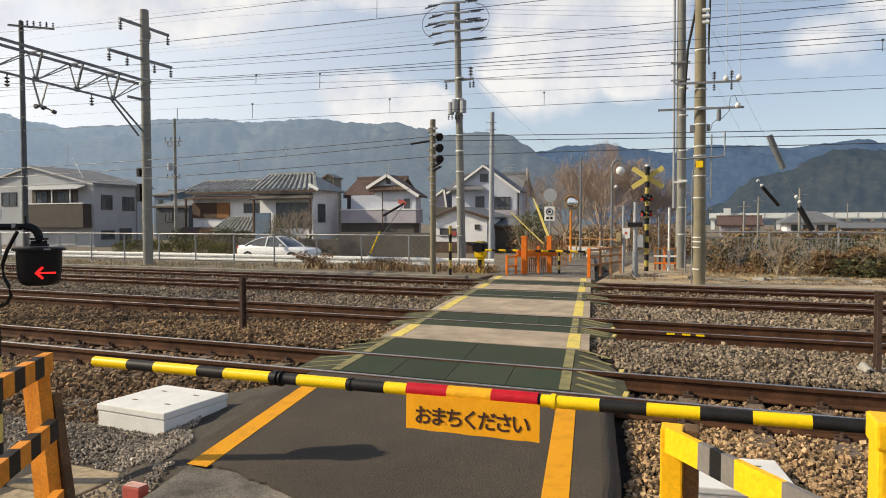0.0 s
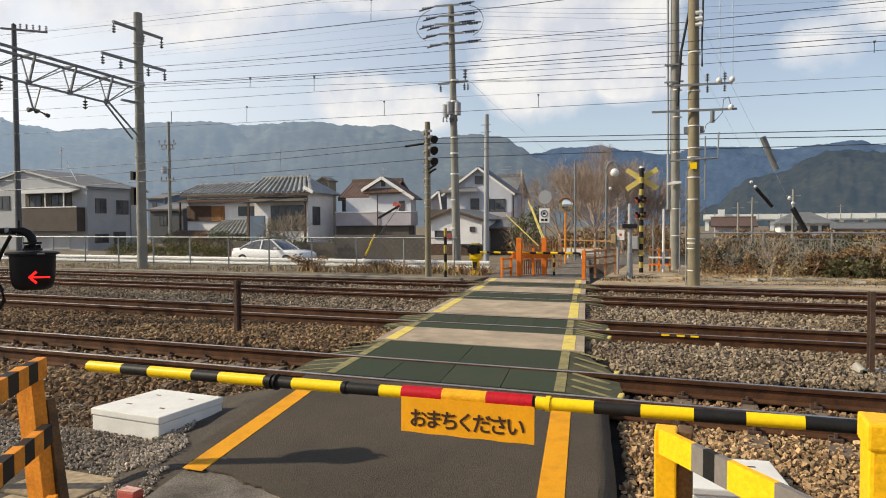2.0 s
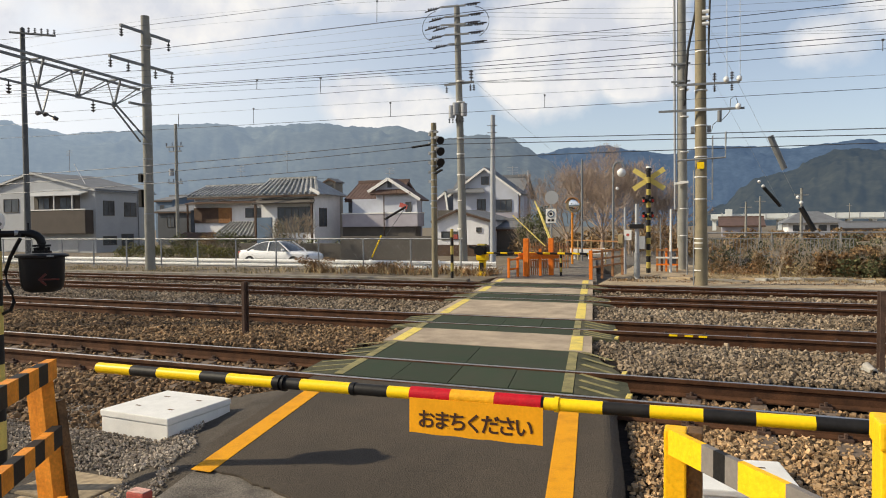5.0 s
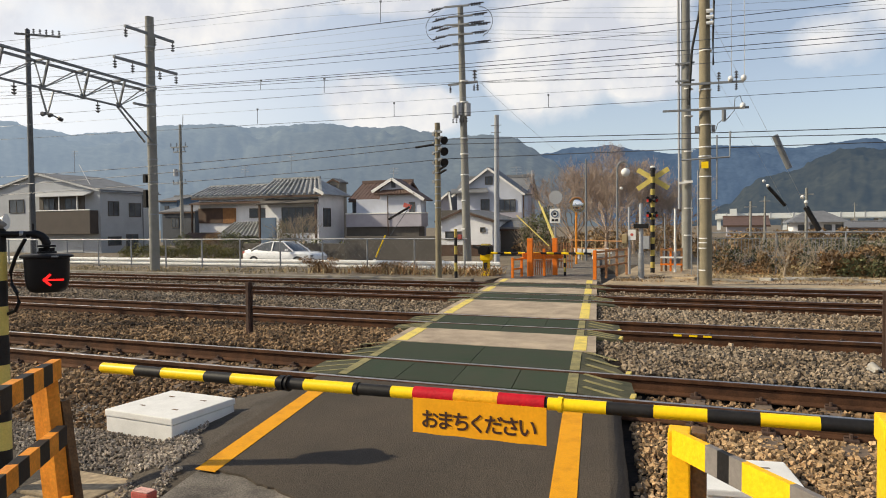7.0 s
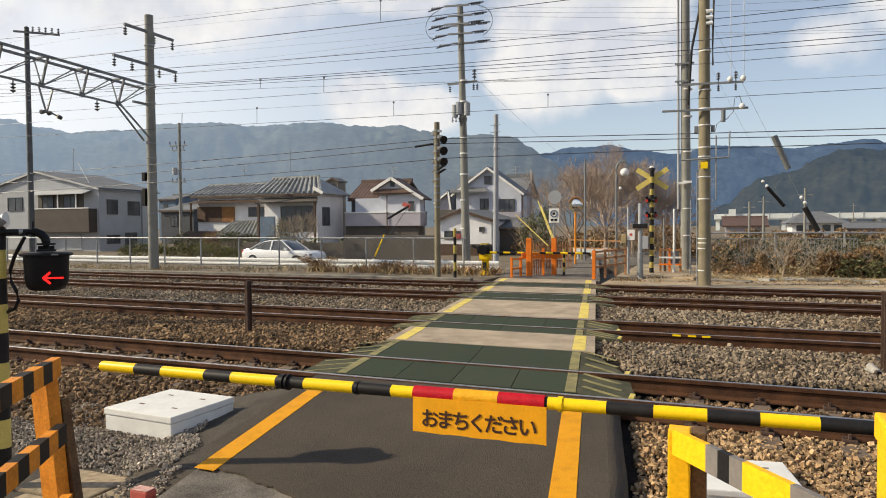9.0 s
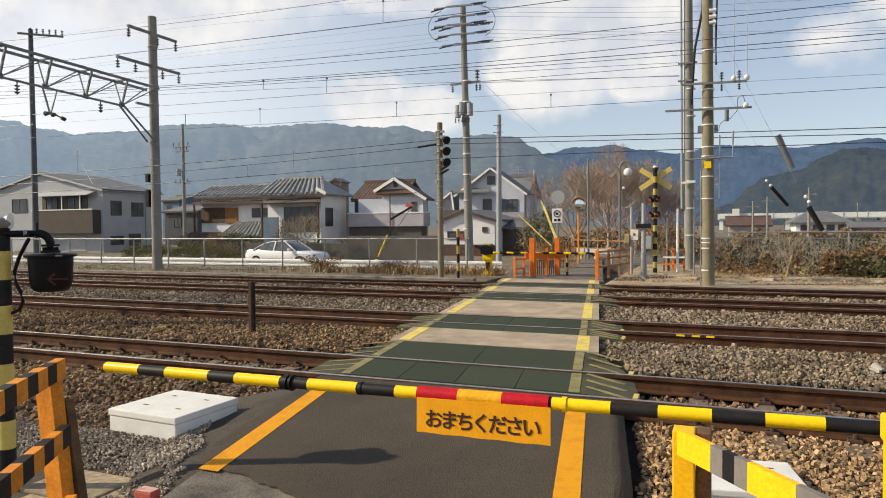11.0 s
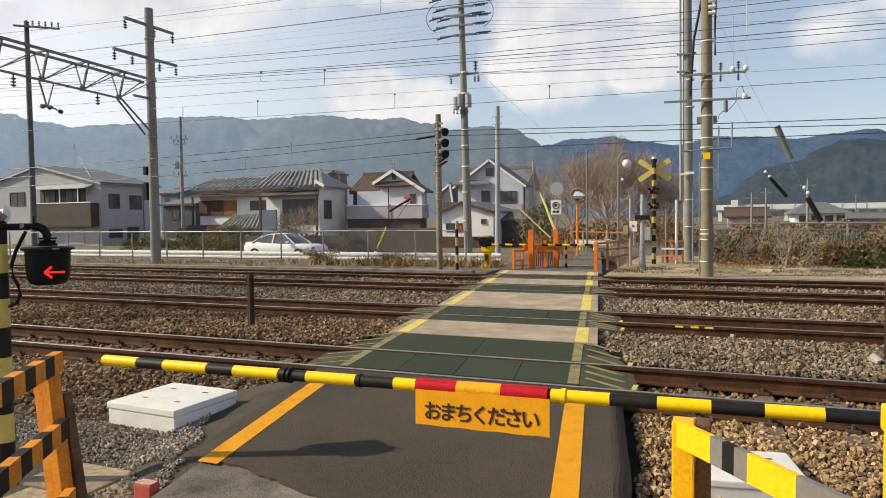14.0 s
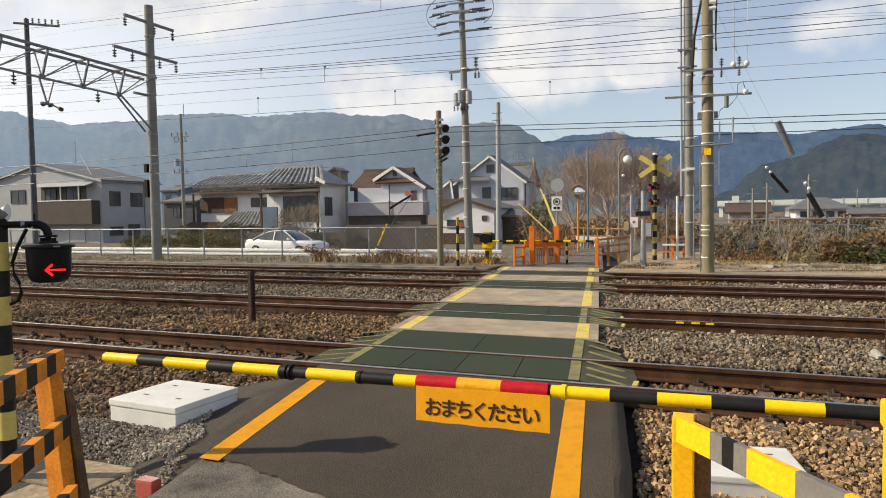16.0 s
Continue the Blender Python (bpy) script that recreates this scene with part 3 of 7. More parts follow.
for y0, y1, n in GREEN:
    e = [-1.30 + 2.60 * i / n for i in range(n + 1)]
    for a, b in zip(e, e[1:]):
        part("rubber_panel", strip(y0, y1, a + 0.004, b - 0.004, 0.14, steps=1, lift=-0.004), RUBBER, crossing)
    for s in (-1, 1):
        c0, c1 = path_x(y0), path_x(y1)
        inner, outer = s * 1.304, s * (1.86 if y1 - y0 > 0.3 else 1.7)
        cut = 0.16 if (y0, y1) in ((7.56, 8.72),) else 0.0
        bm = loft([[(c0 + inner, y0, -0.004), (c0 + outer, y0 + 0.03, -0.05), (c0 + outer, y0 + 0.03, -0.15), (c0 + inner, y0, -0.15)],
                   [(c1 + inner, y1, -0.004), (c1 + outer - s * cut * 2, y1 - 0.05, -0.05), (c1 + outer - s * cut * 2, y1 - 0.05, -0.15), (c1 + inner, y1, -0.15)]])
        end = part("end_panel", bm, RUBBER_DUSTY, crossing, "sloping rubber end panel with faded yellow stripes")
        part("faded_line", strip(y0 + 0.01, y1 - 0.01, s * 1.27 - 0.08, s * 1.27 + 0.03, 0.003, lift=0.001, steps=1), PAINT_FADED, end, "faded yellow line")
        if y1 - y0 > 0.5:
            m = 3
            for k in range(m):
                f = (k + 0.35) / m
                ya, yb = y0 + (y1 - y0) * f, y0 + (y1 - y0) * min(1.0, f + 0.22)
                xa, xb = path_x(ya) + s * 1.33, path_x(yb) + s * 1.78
                part("stripe", bar((xa, yb, -0.0025), (xb, ya, -0.0405), 0.05, 0.004), PAINT_FADED, end, "faded yellow stripe")
            ym = y0 + 0.1
            if s > 0:
                part("end_block", box(path_x(ym) + s * 1.80, path_x(ym) + s * 1.80 + 0.05, ym, ym + 0.16, -0.06, -0.025, 0.004), PAINT_PALE, end, "pale yellow end block")
tagged(part("far_road", strip(20.2, 34.0, -1.55, 1.6, 0.3, lift=-0.02, steps=6), ASPHALT_OLD), "grey asphalt path beyond the tracks", "path", kind="structure")

# ---- barrier arm ----
arm = thing("boom_barrier", 0.6, 2.85, -0.2, "lowered yellow and black striped crossing barrier arm", "barrier arm")
BANDS = [(-3.245, 0), (-2.993, 1), (-2.804, 0), (-2.512, 1), (-2.34, 0), (-2.06, 1), (-1.894, 0), (-1.617, 1), (-1.413, 0), (-1.296, 2), (-1.095, 3), (-0.887, 2),
         (-0.679, 1), (-0.667, 0), (-0.421, 1), (-0.234, 0), (-0.032, 1), (0.157, 0), (0.359, 1), (0.55, 0), (0.76, 1), (0.97, 0), (1.1, 0)]
BANDS = [(x + 0.004 + 0.014 * max(0.0, min(1.0, (-0.9 - x) / 1.5)), k) for x, k in BANDS]


def arm_at(x):
    f = (x + 3.245) / 3.8
    return Vector((x, 2.85, 0.832 + 0.04 * f - 0.028 * f * (1 - f))), 0.0295 - 0.0035 * f


for (x0, k), (x1, _) in zip(BANDS, BANDS[1:]):
    (p, r), (q, s) = arm_at(x0), arm_at(x1)
    fat = 0.006 if k in (2, 3) else 0.0
    bm = rod(p, q, r + fat, s + fat, n=24)
    if k in (2, 3):
        bmesh.ops.subdivide_edges(bm, edges=[e for e in bm.edges if abs(e.verts[0].co.x - e.verts[1].co.x) > 0.05], cuts=6)
    part("sleeve" if fat else "band", bm, (YELLOW, BLACK_SOFT, RED, GOLD)[k], arm, ("", "", "red reflective sleeve", "yellow reflective sleeve")[k], smooth=True)
p, r = arm_at(BANDS[0][0])
part("tip", ball(p, r, squash=(0.45, 1, 1)), YELLOW, arm, "rounded yellow tip", smooth=True)
for x, w, d in ((-2.03, 0.03, 0.009), (-1.985, 0.012, 0.012), (-0.62, 0.02, 0.006), (-1.60, 0.02, 0.004)):
    (p, r) = arm_at(x)
    part("clamp", rod(p, p + Vector((w, 0, 0)), r + d, n=20), YELLOW if x == -0.62 else BLACK, arm, "joint clamp", smooth=True)
# hanging notice
sign = thing("notice_board", -0.98, 2.80, 0.69, "orange-yellow notice hung from the barrier arm asking people to wait", "sign")
rings = []
for i in range(31):
    f = i / 30
    x = -1.29 + 0.62 * f
    (p, r) = arm_at(x)
    top, low = p.z - 0.010, p.z - 0.168 - 0.004 * f + 0.0015 * math.sin(f * 7 * math.pi)
    yb = 2.85 - r - 0.012
    rings.append([(x, yb + 0.004, top), (x, yb, low), (x, yb + 0.003, low), (x, yb + 0.007, top)])
part("board", loft(rings), SIGN_FACE, sign)
for i, ch in enumerate("おまちください"):
    cu = bpy.data.curves.new("letter", "FONT")
    cu.body, cu.size, cu.extrude, cu.align_x, cu.align_y = ch, 0.090, 0.0006, "CENTER", "CENTER"
    cu.offset = 0.0017
    tmp = bpy.data.objects.new("letter", cu)
    scene.collection.objects.link(tmp)
    bpy.context.view_layer.update()
    me = bpy.data.meshes.new_from_object(tmp.evaluated_get(bpy.context.evaluated_depsgraph_get()))
    bpy.data.objects.remove(tmp)
    bm = bmesh.new()
    bm.from_mesh(me)
    x = -1.205 + 0.0755 * i
    (p, r) = arm_at(x)
    bm.transform(Matrix.Translation((x, 2.85 - r - 0.0126, p.z - 0.108)) @ Matrix.Rotation(radians(90), 4, "X"))
    part("letter", bm, INK, sign, "dark brown hiragana letter")

sign.location.x += 0.007

# ---- train direction indicator on its striped post ----
IND = pose(-4.615, 3.6, 1.155, 0, 0, 40)   # faces the road users
ind = new("direction_indicator")
ind.matrix_basis = IND
tagged(ind, "black hooded train direction indicator with a red arrow", "signal")
ORIGIN[ind] = Vector((0, 0, 0))


def rounded(w, d, z, n=28, power=2.5):
    """A rounded rectangle at height z."""
    pts = []
    for k in range(n):
        a = 2 * math.pi * k / n
        c, s = math.cos(a), math.sin(a)
        pts.append((w * math.copysign(abs(c) ** (2 / power), c), 0.88 * d * math.copysign(abs(s) ** (2 / power), s), z))
    return pts


part("housing", loft([rounded(0.085, 0.075, 0.0), rounded(0.116, 0.10, 0.010), rounded(0.134, 0.12, 0.04), rounded(0.143, 0.135, 0.09), rounded(0.149, 0.145, 0.258)]), BLACK, ind, smooth=True)
part("lid", loft([rounded(0.155, 0.15, 0.254), rounded(0.173, 0.175, 0.258), rounded(0.175, 0.177, 0.272), rounded(0.160, 0.16, 0.282)]), BLACK, ind, smooth=True)
part("maker_plate", box(0.06, 0.105, -0.150, -0.140, 0.264, 0.275), GALV, ind, "small pale plate")
part("flange", rod((0, 0, 0.288), (0, 0, 0.304), 0.066, n=20), BLACK, ind, smooth=True)
for k in range(4):
    a = math.pi / 4 + k * math.pi / 2
    part("bolt", rod((0.052 * math.cos(a), 0.052 * math.sin(a), 0.300), (0.052 * math.cos(a), 0.052 * math.sin(a), 0.330), 0.010, n=6), BLACK, ind)
part("clamp_ring", rod((0, 0, 0.335), (0, 0, 0.350), 0.062, n=20), BLACK, ind, smooth=True)
elbow = [(0, 0, 0.30), (0, 0, 0.36)] + [(-0.09 + 0.09 * math.cos(a), 0, 0.36 + 0.075 * math.sin(a)) for a in (0.4, 0.8, 1.2, 1.57)]
part("elbow_pipe", tube(elbow, 0.030, n=14), BLACK, ind, smooth=True)
part("cross_pipe", rod((-0.09, 0, 0.435), (-0.42, 0.0, 0.435), 0.021, n=14), BLACK, ind, smooth=True)
part("collar", rod((-0.17, 0, 0.435), (-0.145, 0, 0.435), 0.024, n=14), GALV, ind, "bright metal collar", smooth=True)
part("lifting_eye", rod((-0.085, 0, 0.46), (-0.085, 0, 0.51), 0.008, n=6), BLACK, ind)
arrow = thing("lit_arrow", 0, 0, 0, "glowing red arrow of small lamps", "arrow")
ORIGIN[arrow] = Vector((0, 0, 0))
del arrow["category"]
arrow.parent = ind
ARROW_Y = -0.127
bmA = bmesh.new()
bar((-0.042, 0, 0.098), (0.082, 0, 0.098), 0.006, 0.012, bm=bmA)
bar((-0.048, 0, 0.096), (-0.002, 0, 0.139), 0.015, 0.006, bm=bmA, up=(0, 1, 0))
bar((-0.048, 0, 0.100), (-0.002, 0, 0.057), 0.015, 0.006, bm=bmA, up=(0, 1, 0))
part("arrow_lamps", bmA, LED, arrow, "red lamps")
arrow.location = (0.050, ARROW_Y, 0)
bmA = bmesh.new()
bar((0.008, ARROW_Y + 0.008, 0.098), (0.132, ARROW_Y + 0.008, 0.098), 0.006, 0.012, bm=bmA)
bar((0.002, ARROW_Y + 0.008, 0.096), (0.048, ARROW_Y + 0.008, 0.139), 0.015, 0.006, bm=bmA, up=(0, 1, 0))
bar((0.002, ARROW_Y + 0.008, 0.100), (0.048, ARROW_Y + 0.008, 0.057), 0.015, 0.006, bm=bmA, up=(0, 1, 0))
part("arrow_window", bmA, UNLIT, ind, "dark red arrow-shaped window")

post = thing("indicator_post", -4.89, 3.42, -0.35, "yellow and black striped steel post", "post")
z = -0.35
k = 0
for z1 in (0.0, 0.21, 0.46, 0.63, 0.85, 1.06, 1.25, 1.46, 1.64):
    part("band", rod((-4.89, 3.42, z), (-4.89, 3.42, z1), 0.057, n=20), (BLACK_SOFT, SIGN_YELLOW)[k % 2], post, smooth=True)
    z, k = z1, k + 1
part("cap_lamp", ball((-4.89, 3.42, 1.66), 0.075, squash=(1, 1, 0.7)), GREY_TAPE, post, "dull dome on the post's top", smooth=True)
part("alarm_horn", loft([[(-4.90 + d, 3.40 + 0.6 * d + r * math.cos(a) * -0.5, 1.68 + r * math.sin(a)) for a in [2 * math.pi * j / 18 for j in range(18)]]
                         for d, r in ((0.0, 0.02), (0.04, 0.028), (0.065, 0.045), (0.075, 0.06), (0.077, 0.015))]), WHITE, post, "white alarm horn", smooth=True)
part("cable", tube([(-4.64, 3.45, 1.55), (-4.69, 3.45, 1.49), (-4.75, 3.45, 1.41), (-4.80, 3.45, 1.31), (-4.79, 3.45, 1.22), (-4.74, 3.45, 1.16), (-4.72, 3.45, 1.09), (-4.76, 3.45, 1.03), (-4.87, 3.45, 0.99)], 0.013, n=8), BLACK, post, "black cable")
part("bracket", bar((-4.95, 3.42, 1.575), (-4.70, 3.52, 1.575), 0.05, 0.03), BLACK, post, "black steel bracket")


# ---- striped wooden barricades beside the road ----
def stripe_board(a, b, width, thick, mats, parent, name="board", bands=None):
    """A plank from a to b, painted in bands; each band is a length of the plank."""
    a, b = Vector(a), Vector(b)
    bands = bands or [0.0] + [i / len(mats) for i in range(1, len(mats))] + [1.0]
    rail_ = None
    for (f0, f1), m in zip(zip(bands, bands[1:]), mats):
        piece = part("painted_band" if rail_ else name, bar(a.lerp(b, f0), a.lerp(b, f1), thick, width), m, rail_ or parent)
        rail_ = rail_ or piece


left = thing("barricade", -3.2, 2.4, -0.3, "orange and black striped wooden barricade beside the road", "barricade", "barricades beside the road")
d = Vector((0.50, -0.78, 0)).normalized()
f = Vector((-3.36, 2.70, 0))
part("leg", bar((-3.455, 2.67, 0.84), (-3.31, 2.67, -0.39), 0.12, 0.04, up=(0, 1, 0)), ORANGE, left, "orange painted leg")
part("leg", bar((-3.372, 2.65, 0.88), (-3.225, 2.65, -0.39), 0.05, 0.075, up=(0, 1, 0)), ORANGE, left, "orange painted leg")
part("dark_side_bar", bar((-3.345, 2.72, 0.66), (-3.175, 2.72, -0.39), 0.05, 0.05, up=(0, 1, 0)), WOOD_DARK, left, "dark bar along the leg's shaded side")
for z0, off, ph in ((0.855, 0.0, 0), (0.50, 0.06, 1), (0.13, 0.12, 0)):
    a = Vector((-3.31 + off, 2.66 - off * 0.4, z0))
    b = a + d * 1.5
    mats = [(ORANGE, BLACK_SOFT)[(i + ph) % 2] for i in range(12)]
    stripe_board(a, b, 0.105, 0.05, mats, left)
part("leg", box(-2.66, -2.58, 1.36, 1.43, -0.3, 0.88, 0.006), ORANGE, left, "orange painted leg")

left.location.x -= 0.05

right = thing("barricade", 0.1, 1.9, -0.3, "chipped yellow wooden barricade with grey and black bands", "barricade", "barricades beside the road")
part("leg", box(-0.145, -0.075, 2.335, 2.42, -0.3, 0.935, 0.006), YELLOW_WOOD, right, "chipped yellow leg")
# The yellow post's shaded right face is drawn as a separate dark bar.
part("dark_side_bar", box(-0.073, -0.025, 2.36, 2.45, -0.3, 0.93, 0.006), WOOD_DARK, right, "dark bar along the leg's shaded side")
G3 = [YELLOW_WOOD, GREY_TAPE, BLACK_SOFT, GREY_TAPE, YELLOW_WOOD, GREY_TAPE, YELLOW_WOOD, GREY_TAPE]
bd = Vector((0.40, -0.51, 0)).normalized()
b0 = Vector((-0.122, 2.325, 0.905))
stripe_board(b0, b0 + bd * 1.3, 0.084, 0.020, G3, right, bands=[0, 0.128, 0.170, 0.209, 0.25, 0.385, 0.50, 0.72, 1.0])
stripe_board(b0 - Vector((0, 0, 0.3)), b0 + bd * 1.3 - Vector((0, 0, 0.3)), 0.095, 0.035, [YELLOW_WOOD, BLACK_SOFT, YELLOW_WOOD, BLACK_SOFT], right)
part("leg", box(0.62, 0.69, 1.34, 1.41, -0.3, 0.97, 0.006), YELLOW_WOOD, right, "chipped yellow leg")
machine = thing("barrier_post", 0.55, 2.0, -0.3, "yellow painted steel post of the barrier machine", "post")
part("post_body", box(0.397, 0.54, 1.96, 2.08, -0.3, 1.06, 0.01), YELLOW_WOOD, machine)
part("post_cap", box(0.391, 0.546, 1.954, 2.086, 1.045, 1.115, 0.008), YELLOW_WOOD, machine, "yellow cap")

# ---- concrete boxes, marker, stakes ----
def trough(x, y, rz, w, d, h, z, label):
    m = pose(x, y, z, 0, 0, rz)
    ob = new("concrete_box")
    ob.matrix_basis = m
    ORIGIN[ob] = Vector((0, 0, 0))
    tagged(ob, label, "cable box", "concrete cable boxes")
    part("box_body", box(-w / 2, w / 2, -d / 2, d / 2, 0, h * 0.745, 0.008), CONCRETE_NEW, ob)
    part("lid", box(-w / 2 - 0.008, w / 2 + 0.008, -d / 2 - 0.008, d / 2 + 0.008, h * 0.76, h, 0.010), CONCRETE_NEW, ob, "flat lid with four lifting slots")
    for i in (-0.25, 0.25):
        for j in (-0.2, 0.25):
            # Uncut lid: a dark bar holds the slot's inner shade in its colour.
            part("lifting_slot", box(w * i - 0.03, w * i + 0.03, d * j - 0.012, d * j + 0.012, h - 0.002, h + 0.0015), WOOD_DARK, ob, "dark lifting slot")
    return ob


trough(-4.68, 4.88, -3, 0.80, 0.76, 0.25, -0.25, "white precast concrete cable box standing in the gravel")
trough(0.2, 5.05, 10, 0.62, 0.62, 0.20, -0.30, "white precast concrete cable box half hidden by the barricade")
mk = thing("marker_block", -3.52, 3.4, -0.34, "small red painted concrete boundary marker with a faded top", "marker")
part("block", box(-3.635, -3.49, 3.40, 3.49, -0.36, -0.14, 0.01), RED_PAINT, mk)
part("top_face", box(-3.629, -3.496, 3.406, 3.484, -0.139, -0.134, 0.002), RED_TOP, mk, "faded pink top")
for x, y, top in ((-6.99, 9.05, 0.755), (1.80, 9.05, 0.843)):
    st = thing("rail_stake", x, y, -0.3, "rusty upright length of old rail between the tracks", "stake", "rusty stakes between the tracks")
    pr = [(-0.04, 0.0), (-0.04, -0.012), (-0.009, -0.015), (-0.009, -0.075), (-0.025, -0.08), (-0.025, -0.1), (0.025, -0.1), (0.025, -0.08), (0.009, -0.075), (0.009, -0.015), (0.04, -0.012), (0.04, 0.0)]
    part("stake_body", prism([(x + a, y + b) for a, b in pr], -0.35, top, "z"), IRON, st)
part("stake_foot", box(1.62, 2.0, 8.95, 9.2, -0.25, -0.06, 0.02), CONCRETE, st, "concrete footing")
for x0, x1, y0, y1 in ((-4.78, -4.10, 3.42, 3.88), (-4.07, -3.80, 3.46, 3.76), (-4.6, -3.55, 2.7, 3.38)):
    sl_ = thing("paving_slab", (x0 + x1) / 2, y0, -0.4, "worn dirty concrete slab lying in the gravel", "slab", "concrete slabs by the road")
    part("slab_body", box(x0, x1, y0, y1, -0.4, -0.285, 0.015), VERGE, sl_)
tagged(part("road_apron", box(-0.2, 6.0, -8.0, 1.9, -0.6, -0.27), ASPHALT_OLD), "worn grey asphalt apron before the crossing", "road", kind="structure")
pe = thing("pipe_end", 1.69, 8.95, -0.12, "small grey pipe end lying in the ballast", "pipe")
part("pipe", rod((1.71, 8.90, -0.08), (1.67, 9.10, -0.04), 0.050, n=14), CONCRETE, pe, smooth=True)
# The pipe is solid; a black disc gives the shade inside its bore.
part("bore", rod((1.71, 8.90, -0.08), (1.71, 8.91, -0.07), 0.034, n=14), BLACK, pe, "dark opening")
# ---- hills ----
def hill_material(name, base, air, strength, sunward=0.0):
    """Woods whose own emission imitates bright haze, stronger towards the sun's side."""
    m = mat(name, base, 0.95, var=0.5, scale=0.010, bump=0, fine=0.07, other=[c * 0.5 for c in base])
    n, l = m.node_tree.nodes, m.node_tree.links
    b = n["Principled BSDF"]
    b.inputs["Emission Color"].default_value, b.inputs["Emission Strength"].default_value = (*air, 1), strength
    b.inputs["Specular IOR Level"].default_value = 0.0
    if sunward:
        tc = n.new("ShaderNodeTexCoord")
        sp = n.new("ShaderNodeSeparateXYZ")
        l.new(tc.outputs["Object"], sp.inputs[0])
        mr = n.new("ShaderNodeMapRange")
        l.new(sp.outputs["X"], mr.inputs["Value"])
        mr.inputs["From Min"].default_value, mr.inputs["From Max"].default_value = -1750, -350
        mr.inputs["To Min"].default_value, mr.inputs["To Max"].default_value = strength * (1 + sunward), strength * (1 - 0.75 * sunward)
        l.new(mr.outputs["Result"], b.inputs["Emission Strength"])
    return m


# The second colour is haze, made to glow from the hill surface itself.
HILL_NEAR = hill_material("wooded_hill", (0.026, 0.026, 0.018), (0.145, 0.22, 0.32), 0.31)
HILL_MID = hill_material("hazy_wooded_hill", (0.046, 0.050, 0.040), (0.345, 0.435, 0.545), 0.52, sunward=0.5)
HILL_FAR = hill_material("blue_hazy_distant_hill", (0.03, 0.042, 0.055), (0.15, 0.24, 0.40), 0.42)


def hills(name, az0, az1, dist, depth, ridge, material, label, rough=1.0, seed=0.0):
    """Wooded hills: a relief over angles az0..az1 (degrees right of the track normal), whose ridge height in degrees is ridge(az)."""
    nu, nv = 420, 40
    verts, faces = [], []
    for j in range(nv + 1):
        fj = j / nv
        rise = math.sin(min(1.0, fj / 0.72) * math.pi / 2) ** 1.15 if fj <= 0.72 else 1.0 - 0.45 * (fj - 0.72) / 0.28
        r = dist + depth * fj
        for i in range(nu + 1):
            a = radians(az0 + (az1 - az0) * i / nu)
            top = math.tan(radians(ridge(math.degrees(a)))) * (dist + depth * 0.72)
            x, y = r * math.sin(a), r * math.cos(a)
            gully = noise.fractal((x * 0.0042 + seed, y * 0.0042, 0.3), 0.9, 2.1, 5) * (1 - abs(2 * fj - 1) ** 3)
            crown = noise.fractal((x * 0.045 + seed, y * 0.045, 1.3), 0.8, 2.0, 3)
            z = -2 + top * rise * (1 + 0.24 * min(0.0, gully) * (1 if fj < 0.6 else max(0.0, (0.72 - fj) / 0.12))) + rough * crown * 4.0
            verts.append((x, y, z))
    for j in range(nv):
        for i in range(nu):
            p = j * (nu + 1) + i
            faces.append((p, p + 1, p + nu + 2, p + nu + 1))
    me = bpy.data.meshes.new(name)
    me.from_pydata(verts, [], faces)
    me.shade_smooth()
    me.materials.append(material)
    return tagged(new(name, me), label, "hills", kind="structure")


def ridge_line(points):
    def f(a):
        if a <= points[0][0]:
            return points[0][1]
        for (a0, h0), (a1, h1) in zip(points, points[1:]):
            if a <= a1:
                t = (a - a0) / (a1 - a0)
                t = t * t * (3 - 2 * t)
                return h0 + (h1 - h0) * t
        return points[-1][1]
    return f


RIDGE_W = ridge_line([(-60.4, 7.50), (-54.2, 7.72), (-52.2, 7.41), (-50.1, 7.16), (-47.1, 7.52), (-43.1, 8.01), (-39.6, 8.19), (-37.6, 8.01), (-34.6, 8.34), (-31.9, 8.52), (-29.6, 8.39), (-27.2, 8.29), (-25.4, 8.41), (-23.5, 7.96), (-21.1, 7.41), (-19.2, 7.64), (-15.9, 7.29), (-14.5, 6.54), (-13.1, 5.64), (-10.8, 3.99), (-8.5, 1.20)])
RIDGE_F = ridge_line([(-25.4, 4.52), (-15.9, 5.67), (-13.1, 6.06), (-11.3, 6.39), (-8.1, 6.50), (-5.9, 6.08), (-2.9, 5.72), (0.0, 6.13), (2.4, 5.98), (5.5, 5.63), (7.4, 5.82), (10.2, 6.01), (11.5, 5.69), (15.7, 5.19)])
RIDGE_E = ridge_line([(-2.4, 0.05), (0.8, 1.6), (2.2, 2.85), (3.1, 3.6), (4.8, 4.05), (5.7, 4.2), (7.1, 4.87), (8.3, 5.27), (9.0, 5.45), (10.6, 5.2), (12.0, 5.05), (15.7, 5.4)])
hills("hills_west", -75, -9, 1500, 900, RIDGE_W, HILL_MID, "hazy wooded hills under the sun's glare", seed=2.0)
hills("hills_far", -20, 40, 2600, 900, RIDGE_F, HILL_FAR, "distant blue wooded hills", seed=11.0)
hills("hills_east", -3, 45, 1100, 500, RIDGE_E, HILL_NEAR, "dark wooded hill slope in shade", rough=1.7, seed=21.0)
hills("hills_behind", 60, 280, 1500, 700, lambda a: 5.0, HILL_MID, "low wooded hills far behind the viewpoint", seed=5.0)


